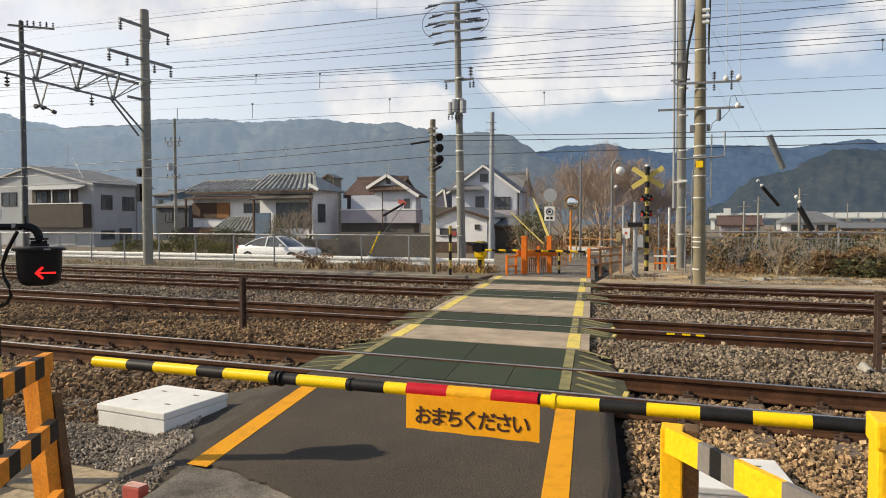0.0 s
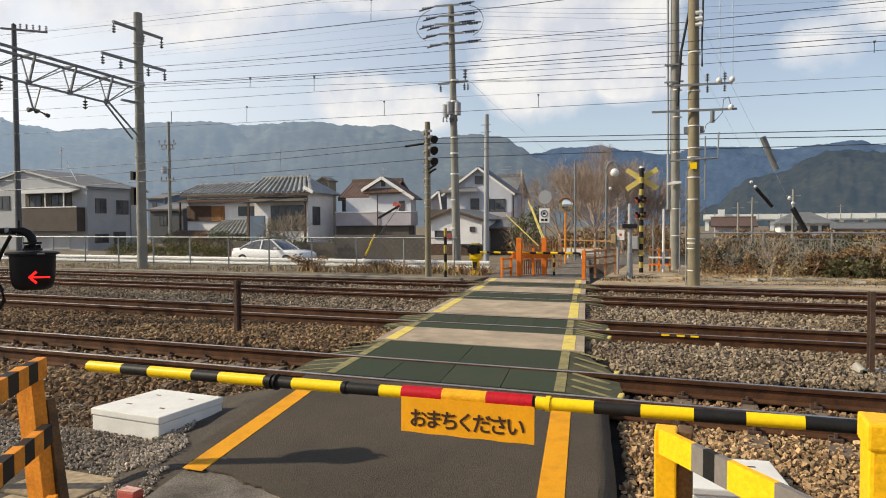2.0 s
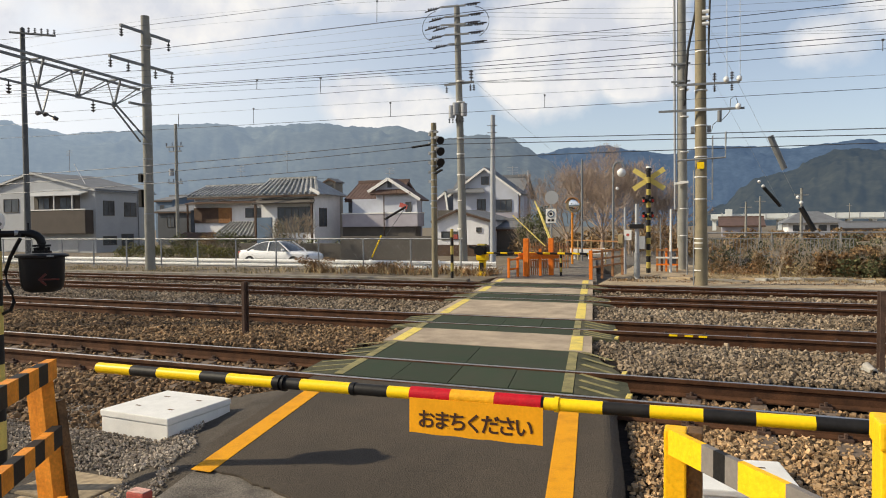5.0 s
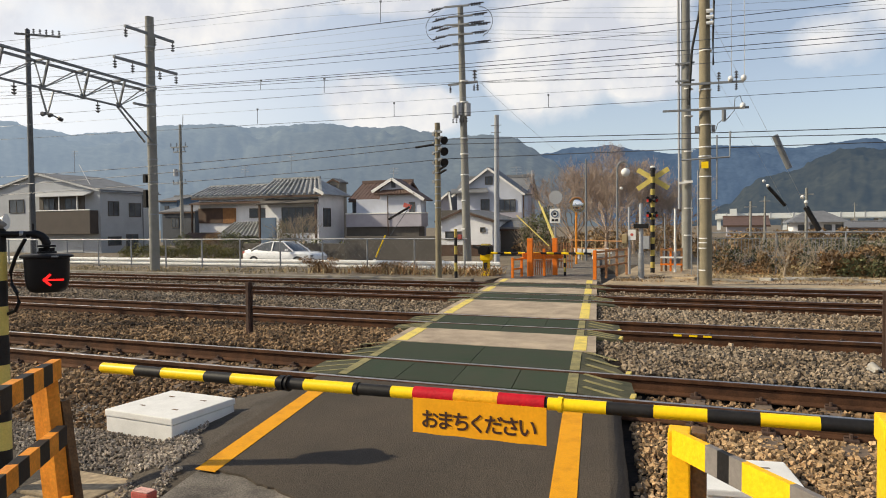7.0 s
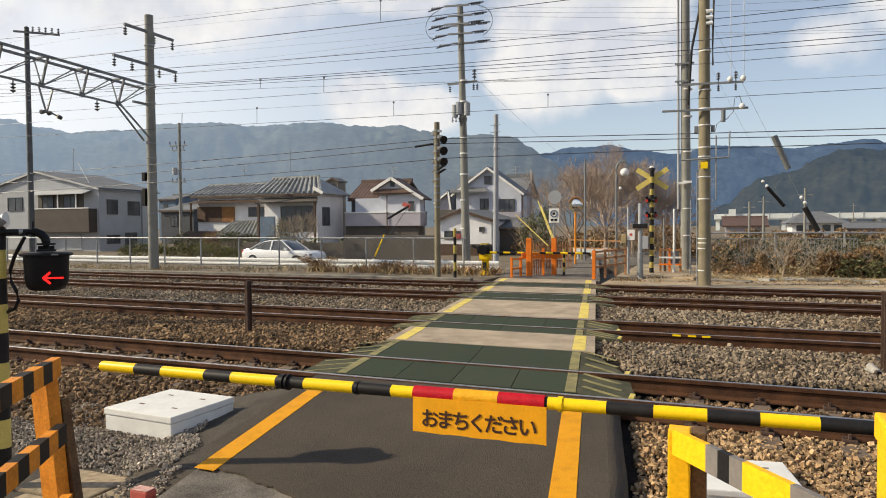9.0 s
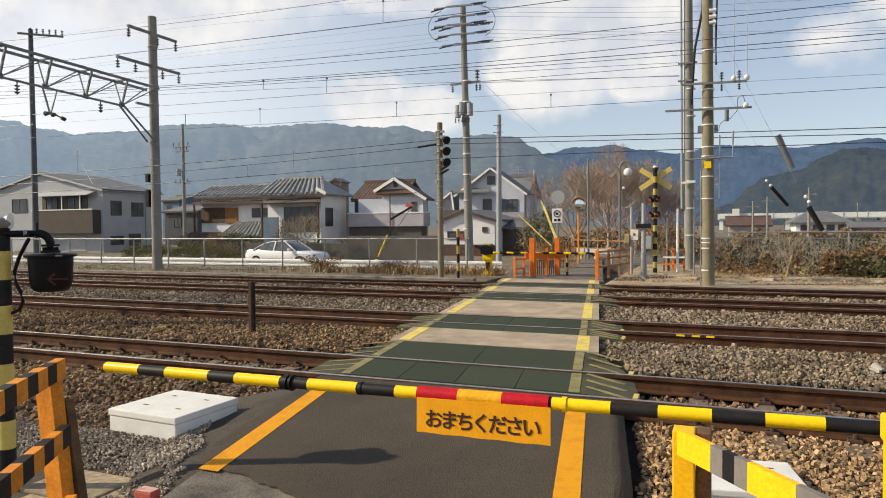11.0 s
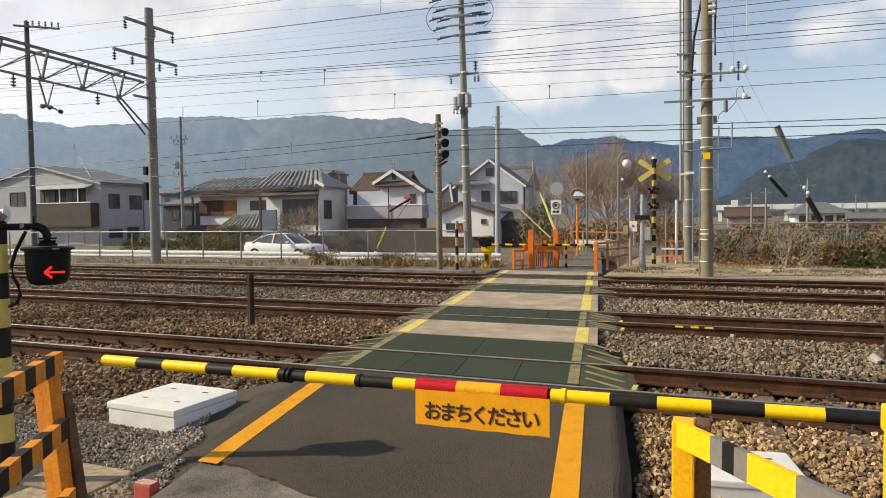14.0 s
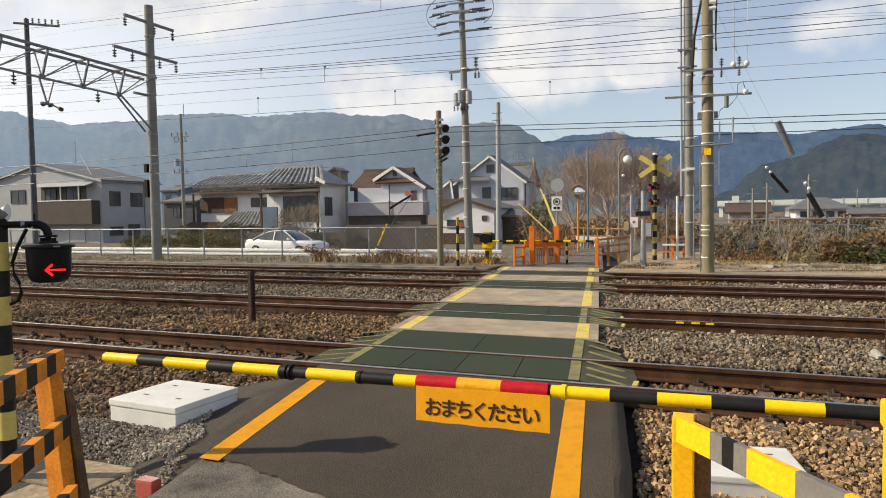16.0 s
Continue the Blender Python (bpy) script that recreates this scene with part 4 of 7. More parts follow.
# ---- the road behind the fence ----
tagged(part("road_behind", box(-90, -6.5, 24.6, 35.0, -0.9, -0.495), ASPHALT_OLD), "grey two-lane road behind the railway fence", "road", kind="structure")
tagged(part("road_east", box(-6.4, -2.0, 30.2, 60, -0.9, -0.10), ASPHALT_OLD), "grey lane leading away from the crossing", "road", kind="structure")
# Grey cladding, cooled: the front's bluish shade is put into the colour.
PANEL_GREY = mat("pale_grey_cladding", (0.365, 0.38, 0.405), 0.8, var=0.1, scale=0.5, bump=0.05, fine=20)
PANEL_BROWN = mat("brown_balcony_panel", (0.06, 0.046, 0.038), 0.7, var=0.15, scale=1, bump=0.05)
PLASTER = mat("white_plaster", (0.74, 0.74, 0.76), 0.85, var=0.12, scale=0.7, bump=0.05)
# White and pinkish plaster, both darkened and blued as walls in shade.
PLASTER_BLUE_SHADE = mat("shade_blue_white_plaster", (0.50, 0.525, 0.60), 0.85, var=0.1, scale=0.7, bump=0.05)
PLASTER_PINK = mat("shaded_pinkish_plaster", (0.38, 0.36, 0.405), 0.85, var=0.12, scale=0.7, bump=0.05)
# Dull plaster; its dark also serves as shade in recess, ground floor and shed.
PLASTER_DULL_SHADED = mat("dull_and_shaded_plaster", (0.095, 0.085, 0.075), 0.85, var=0.2, scale=0.7, bump=0.05)
PLASTER_BROWN = mat("grey_brown_plaster", (0.21, 0.19, 0.16), 0.85, var=0.2, scale=0.7, bump=0.05)
TILE = mat("grey_glazed_roof_tile", (0.31, 0.31, 0.30), 0.45, var=0.35, scale=1.2, bump=0.1, fine=12)
TILE_BROWN = mat("brown_roof_tile", (0.115, 0.07, 0.055), 0.7, var=0.25, scale=1.2, bump=0.1, fine=12)
ROOF_GREY = mat("grey_slate_roof", (0.15, 0.155, 0.165), 0.7, var=0.2, scale=1.0, bump=0.1, fine=12)
TIMBER = mat("dark_brown_timber", (0.075, 0.04, 0.024), 0.7, var=0.3, scale=2, bump=0.1)
SHUTTER = mat("warm_brown_wooden_shutter", (0.30, 0.14, 0.05), 0.7, var=0.25, scale=2, bump=0.1)
# Glass base lightened and blued, which puts a pale reflection into the colour.
GLASS = mat("dark_window_glass", (0.10, 0.108, 0.118), 0.10, var=0.4, scale=0.6, bump=0)
ALU = mat("bronze_window_frame", (0.10, 0.09, 0.08), 0.5, 0.4, var=0.1, bump=0)
METAL_PALE = mat("pale_metal_shutter", (0.42, 0.43, 0.44), 0.6, 0.2, var=0.1, scale=1, bump=0.05)
BLUE_PANEL = mat("dull_blue_panel", (0.10, 0.15, 0.22), 0.7, var=0.15, scale=1, bump=0)
CAR_PAINT = mat("white_car_paint", (0.80, 0.80, 0.80), 0.25, var=0.03, scale=2, bump=0, coat=0.6)
TYRE = mat("tyre_rubber", (0.02, 0.02, 0.02), 0.8, var=0.2, bump=0.1)
LEAF_DRY = mat("dry_brown_leaves", (0.27, 0.175, 0.085), 0.9, var=0.3, scale=1.5, bump=0, island=0.5)
STRAW = mat("straw_coloured_weeds", (0.36, 0.28, 0.15), 0.9, var=0.3, scale=1.5, bump=0, island=0.4)
LEAF_RUST = mat("rust_brown_leaves", (0.25, 0.145, 0.065), 0.9, var=0.35, scale=1.5, bump=0, island=0.6)
LEAF_DARK = mat("dark_evergreen_leaves", (0.075, 0.08, 0.038), 0.8, var=0.35, scale=1.5, bump=0, island=0.5)
LEAF_GREEN = mat("olive_green_leaves", (0.115, 0.12, 0.05), 0.8, var=0.3, scale=1.5, bump=0, island=0.5)
HEDGE = mat("trimmed_hedge_leaves", (0.15, 0.14, 0.035), 0.85, var=0.3, scale=1.5, bump=0, island=0.5)
BARK = mat("reddish_bare_twigs", (0.37, 0.285, 0.225), 0.9, var=0.3, scale=3, bump=0.2)
BARK_PALE = mat("pale_bare_twigs", (0.35, 0.28, 0.20), 0.9, var=0.3, scale=3, bump=0.2)
VIADUCT = mat("pale_far_concrete", (0.70, 0.73, 0.72), 0.9, var=0.1, scale=0.05, bump=0)


# ---- houses ----
def window(parent, x0, x1, z0, z1, y, side=None, bars=1):
    """A window let into a wall that faces -Y (or, with side, the wall x = side that faces +X, where x0, x1 run along Y)."""
    def b(a0, a1, d0, d1, c0, c1):
        return box(a0, a1, y + d0, y + d1, c0, c1) if side is None else box(side - d1, side - d0, a0, a1, c0, c1)
    w = part("window", b(x0, x1, -0.03, 0.05, z0, z1), GLASS, parent, "dark glazed window")
    t = 0.06
    for n_, q in (("frame", (x0 - t, x1 + t, z1, z1 + t)), ("sill", (x0 - t, x1 + t, z0 - t, z0)), ("frame", (x0 - t, x0, z0, z1)), ("frame", (x1, x1 + t, z0, z1))):
        part(n_, b(q[0], q[1], -0.07, 0.05, q[2], q[3]), ALU, w)
    for k in range(bars):
        c = x0 + (x1 - x0) * (k + 1) / (bars + 1)
        part("mullion", b(c - 0.025, c + 0.025, -0.06, 0.0, z0, z1), ALU, w)
    return w


def tiled_slope(name, parent, a, b, c, d, material, ribs, r=0.085, label=""):
    """A roof slope with ridge a-b and eave d-c, thick, with round tile ribs running down it."""
    a, b, c, d = (Vector(p) for p in (a, b, c, d))
    n = (b - a).cross(d - a).normalized()
    n = n if n.z > 0 else -n
    bm = loft([[a, b, b - n * 0.14, a - n * 0.14], [d, c, c - n * 0.14, d - n * 0.14]])
    roof_ = part(name, bm, material, parent, label)
    if ribs:
        rb = bmesh.new()
        for k in range(ribs + 1):
            f = k / ribs
            rod(a.lerp(b, f) + n * (r - 0.06), d.lerp(c, f) + n * (r - 0.06), r, n=6, bm=rb)
        tagged(part("tile_ribs", rb, material, roof_), kind="stuff")
    return roof_


def gable_house(name, label, x0, x1, y0, y1, z0, eave, peak, ridge_axis, wall, roof, ribs=0, over=0.45, peak_at=0.5, rake=None, rib=0.085):
    """Walls and a gabled roof. ridge_axis 'y': the gable faces the tracks; 'x': the eave does."""
    h = thing(name, (x0 + x1) / 2, y0, z0, label, "house")
    t = 0.2
    if ridge_axis == "y":
        xm = x0 + (x1 - x0) * peak_at
        for ya, yb in ((y0, y0 + t), (y1 - t, y1)):
            part("wall", prism([(x0, z0), (x1, z0), (x1, eave), (xm, peak), (x0, eave)], ya, yb, "y"), wall, h)
        part("wall", box(x0, x0 + t, y0 + t, y1 - t, z0, eave), wall, h)
        part("wall", box(x1 - t, x1, y0 + t, y1 - t, z0, eave), wall, h)
        for s, xe in ((-1, x0), (1, x1)):
            slope = (peak - eave) / abs(xe - xm)
            xo, zo = xe + s * over, eave - slope * over
            tiled_slope("roof", h, (xm, y0 - over, peak + 0.16), (xm, y1 + over, peak + 0.16), (xo, y1 + over, zo + 0.16), (xo, y0 - over, zo + 0.16), roof, ribs)
            part("rake_board", bar((xm, y0 - over - 0.02, peak + 0.02), (xo, y0 - over - 0.02, zo + 0.02), 0.05, 0.16), rake or WHITE, h, "pale rake board")
    else:
        ym = (y0 + y1) / 2
        for xa, xb in ((x0, x0 + t), (x1 - t, x1)):
            part("wall", prism([(y0, z0), (y1, z0), (y1, eave), (ym, peak), (y0, eave)], xa, xb, "x"), wall, h)
        part("wall", box(x0 + t, x1 - t, y0, y0 + t, z0, eave), wall, h)
        part("wall", box(x0 + t, x1 - t, y1 - t, y1, z0, eave), wall, h)
        slope = (peak - eave) / (ym - y0)
        for s, ye in ((-1, y0), (1, y1)):
            yo, zo = ye + s * over, eave - slope * over
            tiled_slope("roof", h, (x0 - over, ym, peak + 0.16), (x1 + over, ym, peak + 0.16), (x1 + over, yo, zo + 0.16), (x0 - over, yo, zo + 0.16), roof, ribs, r=rib)
        part("ridge_cap", bar((x0 - over - 0.05, ym, peak + 0.24), (x1 + over + 0.05, ym, peak + 0.24), 0.28, 0.26), roof, h, "raised ridge tiles")
        part("fascia", box(x0 - over, x1 + over, y0 - over - 0.03, y0 - over, eave - slope * over - 0.12, eave - slope * over + 0.03), TIMBER, h, "dark fascia board")
    return h


# apartment house with the brown balcony
AY = 46.0
ax1 = -51.96
ae = 5.18
ha = gable_house("apartment_house", "pale grey two-storey apartment house with a brown balcony", -67.6, ax1, AY, AY + 6.6, -0.5, ae, 6.94, "y", PANEL_GREY, ROOF_GREY, over=0.25, rake=METAL_PALE)
bz0, bz1 = 1.25, 3.39
bx0, bx1 = -60.01, -52.23
part("balcony", box(bx0, bx1, AY - 0.9, AY + 0.0, bz0, bz1, 0.03), PANEL_BROWN, ha, "brown panelled balcony")
part("balcony_rail", box(bx0, bx1, AY - 0.94, AY - 0.86, bz1 + 0.003, bz1 + 0.09), WHITE, ha, "white top rail")
# Flat dark panel: the recess's shade is in its colour.
part("recess", box(bx0 + 0.3, bx1 - 1.6, AY - 0.04, AY + 0.06, bz1 + 0.1, 4.85), PLASTER_DULL_SHADED, ha, "dark panel for the shaded balcony recess")
for f0, f1 in ((0.12, 0.30), (0.48, 0.70)):
    window(ha, bx0 + (bx1 - bx0) * f0, bx0 + (bx1 - bx0) * f1, bz1 + 0.1, 4.54, AY - 0.05)
part("awning", loft([[(bx0, AY, 5.13), (bx1 - 0.5, AY, 5.13), (bx1 - 0.5, AY, 5.08 - 0.08), (bx0, AY, 5.08 - 0.08)],
                     [(bx0, AY - 1.1, 4.76), (bx1 - 0.5, AY - 1.1, 4.76), (bx1 - 0.5, AY - 1.1, 4.76 - 0.06), (bx0, AY - 1.1, 4.76 - 0.06)]]), METAL_PALE, ha, "pale translucent awning")
for px_ in (bx0 + 0.1, (bx0 + bx1) / 2, bx1 - 1.6):
    part("awning_post", box(px_, px_ + 0.08, AY - 0.92, AY - 0.84, bz1 + 0.09, 4.76), WHITE, ha)
window(ha, -63.81, -61.86, 3.36, 4.55, AY)
part("roller_shutter", box(-56.69, -54.18, AY - 0.06, AY - 0.01, -0.4, 0.99), METAL_PALE, ha, "closed pale roller shutter")
part("roller_shutter", box(-63.88, -62.24, AY - 0.06, AY - 0.01, -0.4, 0.58), METAL_PALE, ha, "closed grey roller shutter")
for a0, a1, z0, z1 in ((0.9, 2.0, 2.94, 4.20), (3.3, 4.6, 2.87, 4.11), (0.8, 2.2, 0.2, 0.93), (2.9, 4.2, -0.4, 1.12)):
    window(ha, AY + a0, AY + a1, z0, z1, 0, side=ax1)
part("gutter", rod((ax1 + 0.38, AY - 0.3, ae - 0.1), (ax1 + 0.38, AY + 6.9, ae - 0.1), 0.06, n=8), STEEL_GREY, ha, "grey gutter")
part("downpipe", rod((ax1 + 0.06, AY + 4.9, ae - 0.2), (ax1 + 0.06, AY + 4.9, -0.5), 0.05, n=8), STEEL_GREY, ha, "grey downpipe")
part("aerial", rod((-54.13, 47.00, 5.60), (-55.65, 47.00, 7.79), 0.03, n=6), WHITE, ha, "leaning white aerial pole")

# old tiled house, two blocks and a lean-to
BY = 54.0
h1 = gable_house("tiled_house", "old white plastered house with a grey tiled roof and brown timber", -48.3, -39.69, BY + 0.6, BY + 5.4, -0.5, 4.82, 5.72, "x", PLASTER, TILE, ribs=17, over=0.5, rib=0.12)
part("pent_eave", loft([[(-48.7, BY + 0.58, 4.30), (-39.7, BY + 0.58, 4.30), (-39.7, BY + 0.58, 4.18), (-48.7, BY + 0.58, 4.18)],
                        [(-48.7, BY - 0.35, 4.10), (-39.7, BY - 0.35, 4.10), (-39.7, BY - 0.35, 4.0), (-48.7, BY - 0.35, 4.0)]]), TIMBER, h1, "dark brown pent eave")
part("post", box(-48.62, -48.48, BY - 0.2, BY - 0.06, -0.5, 4.02), TIMBER, h1)
part("shutter_box", box(-48.25, -45.26, BY + 0.45, BY + 0.6, 2.17, 3.67), TIMBER, h1, "dark timber shutter case")
part("shutter", box(-45.24, -43.74, BY + 0.47, BY + 0.6, 2.12, 3.64), SHUTTER, h1, "warm brown wooden shutters")
for k in range(7):
    part("slat", box(-45.22 + 0.21 * k, -45.08 + 0.21 * k, BY + 0.44, BY + 0.468, 2.14, 3.62), SHUTTER, h1)
window(h1, -42.05, -40.22, 2.69, 3.50, BY + 0.6)
tiled_slope("lean_to_roof", h1, (-43.76, BY + 0.55, 2.18), (-40.5, BY + 0.55, 2.18), (-39.3, BY - 1.6, 0.92), (-44.1, BY - 1.6, 0.92), TILE, 10, r=0.11, label="grey tiled lean-to roof")
part("lean_to_wall", box(-43.9, -39.74, BY - 1.3, BY + 0.55, -0.5, 0.86), PLASTER_DULL_SHADED, h1, "dull lean-to wall")
tiled_slope("porch_roof", h1, (-48.56, BY - 0.5, 1.19), (-44.3, BY - 0.5, 1.19), (-44.2, BY - 2.2, 0.64), (-48.21, BY - 2.2, 0.64), TILE_BROWN, 14, label="reddish tiled porch roof")
part("porch_wall", box(-48.58, -44.3, BY - 1.8, BY - 0.5, -0.5, 0.68), TIMBER, h1, "dark timber porch")
h2 = thing("tiled_house", -35.5, BY - 2.0, -0.5, "old two-storey house with grey hipped tile roof and timber eaves", "house")
for wb in ((-38.35, -32.70, BY - 2.0, BY - 1.8), (-38.35, -32.70, BY + 2.2, BY + 2.4), (-38.35, -38.15, BY - 1.8, BY + 2.2), (-32.90, -32.70, BY - 1.8, BY + 2.2)):
    part("wall", box(*wb, -0.5, 4.72), PLASTER, h2)
rf, rb_, re = (-38.75, BY + 0.2, 6.12), (-33.95, BY + 0.2, 6.12), 4.60
tiled_slope("roof", h2, rf, rb_, (-32.1, BY - 2.5, re), (-38.85, BY - 2.5, re), TILE, 12, r=0.13, label="grey tiled roof slope")
tiled_slope("roof", h2, rf, rb_, (-32.1, BY + 2.9, re), (-38.85, BY + 2.9, re), TILE, 0)
tiled_slope("hip", h2, (-33.95, BY + 0.19, 6.12), (-33.95, BY + 0.21, 6.12), (-32.1, BY + 2.9, re), (-32.1, BY - 2.5, re), TILE, 0, label="grey tiled hip")
part("ridge_cap", bar((-38.9, BY + 0.2, 6.22), (-33.85, BY + 0.2, 6.22), 0.28, 0.24), TILE, h2, "raised ridge tiles")
part("hip_ridge", bar((-33.95, BY + 0.2, 6.2), (-32.1, BY - 2.5, re + 0.1), 0.22, 0.18), TILE, h2, "raised hip tiles")
part("fascia", box(-38.85, -32.1, BY - 2.53, BY - 2.50, re - 0.22, re - 0.06), TIMBER, h2, "dark fascia board")
z_s = 3.86
tiled_slope("skirt_roof", h2, (-38.63, BY - 2.0, z_s + 0.40), (-32.7, BY - 2.0, z_s + 0.40), (-32.2, BY - 2.9, z_s), (-38.73, BY - 2.9, z_s), PLASTER_DULL_SHADED, 0, label="weathered board skirt eave")
part("blue_fence", box(-38.2, -36.6, BY - 2.9, BY - 2.8, -0.5, 2.57), BLUE_PANEL, h2, "dull blue panel")
window(h2, -36.5, -32.95, 1.25, 3.44, BY - 2.0, bars=4)
for px_ in (-38.55, -32.62):
    part("post", box(px_, px_ + 0.16, BY - 2.8, BY - 2.64, -0.5, 4.0), TIMBER, h2)
part("verge_board", bar((-32.52, 51.00, 5.04), (-31.56, 51.00, 4.54), 0.06, 0.28), WHITE, h2, "bright white verge board")
window(h2, BY - 1.2, BY - 0.1, 1.77, 3.33, 0, side=-32.70)
h3 = gable_house("narrow_house", "tall dull brown house behind the tiled one", -36.54, -35.3, 60, 61.5, -0.5, 6.15, 6.45, "y", PLASTER_BROWN, ROOF_GREY, over=0.15, rake=TIMBER)
window(h3, -36.2, -35.6, 5.45, 5.9, 60)

# brown-roofed house with a front gable
CY = 56.0
hc = gable_house("brown_roofed_house", "white house with a brown roof and a front gable", -31.0, -27.0, CY, CY + 4.6, -0.5, 4.40, 5.72, "x", PLASTER_PINK, TILE_BROWN, ribs=14, over=0.6, rib=0.05)
gx0, gx1, gxm = -28.75, -23.65, -26.74
part("gable_wall", prism([(gx0 + 0.6, 4.17), (gx1 - 0.6, 4.17), (gx1 - 0.6, 4.24), (gxm, 5.84), (gx0 + 0.6, 5.05)], CY - 1.0, CY - 0.8, "y"), PLASTER_BLUE_SHADE, hc, "white front gable")
part("side_wall", box(gx1 - 0.75, gx1 - 0.6, CY - 0.8, CY + 0.4, -0.5, 4.24), PLASTER_PINK, hc, "pale side wall")
tiled_slope("gable_pent", hc, (-27.75, CY - 1.0, 4.98), (-25.4, CY - 1.0, 4.98), (-24.55, CY - 1.5, 4.58), (-28.5, CY - 1.5, 4.58), TILE_BROWN, 12, r=0.05, label="small brown pent roof in the gable")
for xe, ze in ((gx0, 4.82), (gx1, 4.02)):
    tiled_slope("gable_roof", hc, (gxm, CY - 1.4, 5.99), (gxm, CY + 0.6, 5.99), (xe, CY + 0.6, ze), (xe, CY - 1.4, ze), TILE_BROWN, 0)
    part("rake_board", bar((gxm, CY - 1.45, 5.89), (xe, CY - 1.45, ze - 0.03), 0.06, 0.26), WHITE, hc, "white rake board")
part("gable_vent", box(-26.97, -26.58, CY - 1.06, CY - 0.99, 5.14, 5.69), GLASS, hc, "small dark gable window")
part("upper_wall", box(-30.6, gx1 - 0.5, CY - 0.95, CY - 0.003, 2.82, 4.17), PLASTER_BLUE_SHADE, hc, "white upper wall")
part("balcony", box(-31.36, -23.89, CY - 1.5, CY - 0.02, 1.67, 2.82), PLASTER_PINK, hc, "pale solid balcony")
part("balcony_rail", box(-31.42, -23.84, CY - 1.55, CY - 0.02, 2.82 + 0.003, 2.92), WHITE, hc, "white coping")
# The shade below the balcony is put into this dark colour.
part("ground_floor", box(-31.48, -24.22, CY - 1.2, CY - 0.02, -0.5, 1.66), PLASTER_DULL_SHADED, hc, "shaded ground floor")
window(hc, -31.44, -30.72, 3.03, 3.92, CY)
window(hc, -25.20, -24.76, 2.91, 3.76, CY - 0.95, bars=0)
part("downpipe", rod((-27.07, CY - 1.6, 4.41), (-27.07, CY - 1.6, 0.3), 0.05, n=8), TIMBER, hc, "dark downpipe")
part("red_panel", bar((-21.11, 45.00, 3.25), (-20.53, 45.00, 3.04), 0.05, 0.32), RED_PAINT, hc, "faded red panel")

# white gabled house with a small one before it
DY = 54.0
hd = gable_house("white_gabled_house", "white house with a steep front gable and pale rake boards", -20.35, -14.72, DY, DY + 1.8, -0.5, 4.36, 6.36, "y", PLASTER_BLUE_SHADE, ROOF_GREY, over=0.35, peak_at=0.51)
hk = gable_house("rear_house", "house with a dull grey roof behind the white gabled one", -22.0, -15.9, DY + 4.6, DY + 9, -0.5, 4.4, 5.95, "x", PLASTER_PINK, ROOF_GREY, over=0.4)
window(hd, -17.79, -17.25, 5.12, 5.68, DY)
window(hd, -18.18, -17.54, 2.98, 3.82, DY)
window(hd, -16.61, -15.31, 2.82, 3.75, DY, bars=2)
part("band_roof", loft([[(-20.85, DY, 4.81), (-17.74, DY, 4.81), (-17.74, DY, 4.71), (-20.85, DY, 4.71)],
                        [(-20.62, DY - 0.8, 4.47), (-17.31, DY - 0.8, 4.47), (-17.31, DY - 0.8, 4.37), (-20.62, DY - 0.8, 4.37)]]), ROOF_GREY, hd, "grey pent roof")
part("gutter", rod((-14.50, DY - 0.3, 4.28), (-14.50, DY - 0.3, 0.0), 0.06, n=8), TIMBER, hd, "dark downpipe")
part("lower_band", box(-17.24, -14.73, DY - 0.06, DY - 0.003, -0.5, 2.73), PLASTER_PINK, hd, "pale pinkish lower wall")
hw = gable_house("side_wing", "low wing with a sloping grey roof beside the gabled house", -22.81, -21.63, 56, 62, -0.5, 3.81, 4.59, "y", PLASTER_PINK, ROOF_GREY, over=0.3, peak_at=0.9)
part("balcony", box(-22.19, -20.72, 55.0, 55.9, 2.15, 3.03), PLASTER_DULL_SHADED, hw, "dull balcony wall")
hs = gable_house("small_white_house", "small white single-storey house with a low dark gable", -18.73, -14.69, 46, 52, -0.5, 2.02, 2.71, "y", PLASTER, ROOF_GREY, over=0.25, peak_at=0.43, rake=TIMBER)
window(hs, -18.20, -17.07, 0.72, 1.21, 46)
window(hs, -15.53, -15.27, 1.25, 1.49, 46, bars=0)
part("dark_base", box(-18.65, -14.68, 45.94, 45.99, -0.5, 0.31), TIMBER, hs, "dark timber base")
# Tree shade is put into the shed's wall colour.
hl = gable_house("dark_shed", "low dark house in the shade of trees", -15.69, -13.15, 48, 52, -0.5, 1.44, 1.87, "x", PLASTER_DULL_SHADED, ROOF_GREY, over=0.3)

NAVY = mat("dark_navy_cladding", (0.045, 0.052, 0.065), 0.7, var=0.2, scale=0.8, bump=0)
# far low buildings between and beyond the houses
for name, x0, x1, yy, z1, m, lab in (("far_house", -66.10, -60.83, 68, 4.48, NAVY, "dark far house half hidden behind a pole"),
                                     ("far_house", -62.68, -60.65, 72, 6.28, PLASTER_DULL_SHADED, "dark upper storey behind the tiled house"),
                                     ("far_house", -83.05, -79.60, 85, 6.82, BLUE_PANEL, "bluish far house below the hills")):
    fh = gable_house(name, lab, x0, x1, yy, yy + 7, -0.5, z1 - 0.7, z1, "x", m, ROOF_GREY, over=0.3)
    window(fh, x0 + (x1 - x0) * 0.3, x0 + (x1 - x0) * 0.5, z1 - 2.6, z1 - 1.5, yy)
hr = thing("far_hip_house", 13.43, 110, -0.5, "far cream house with a grey hipped roof beyond the dry fields", "house")
hx0, hx1, hze, hzp = 10.24, 16.54, 1.86, 3.46
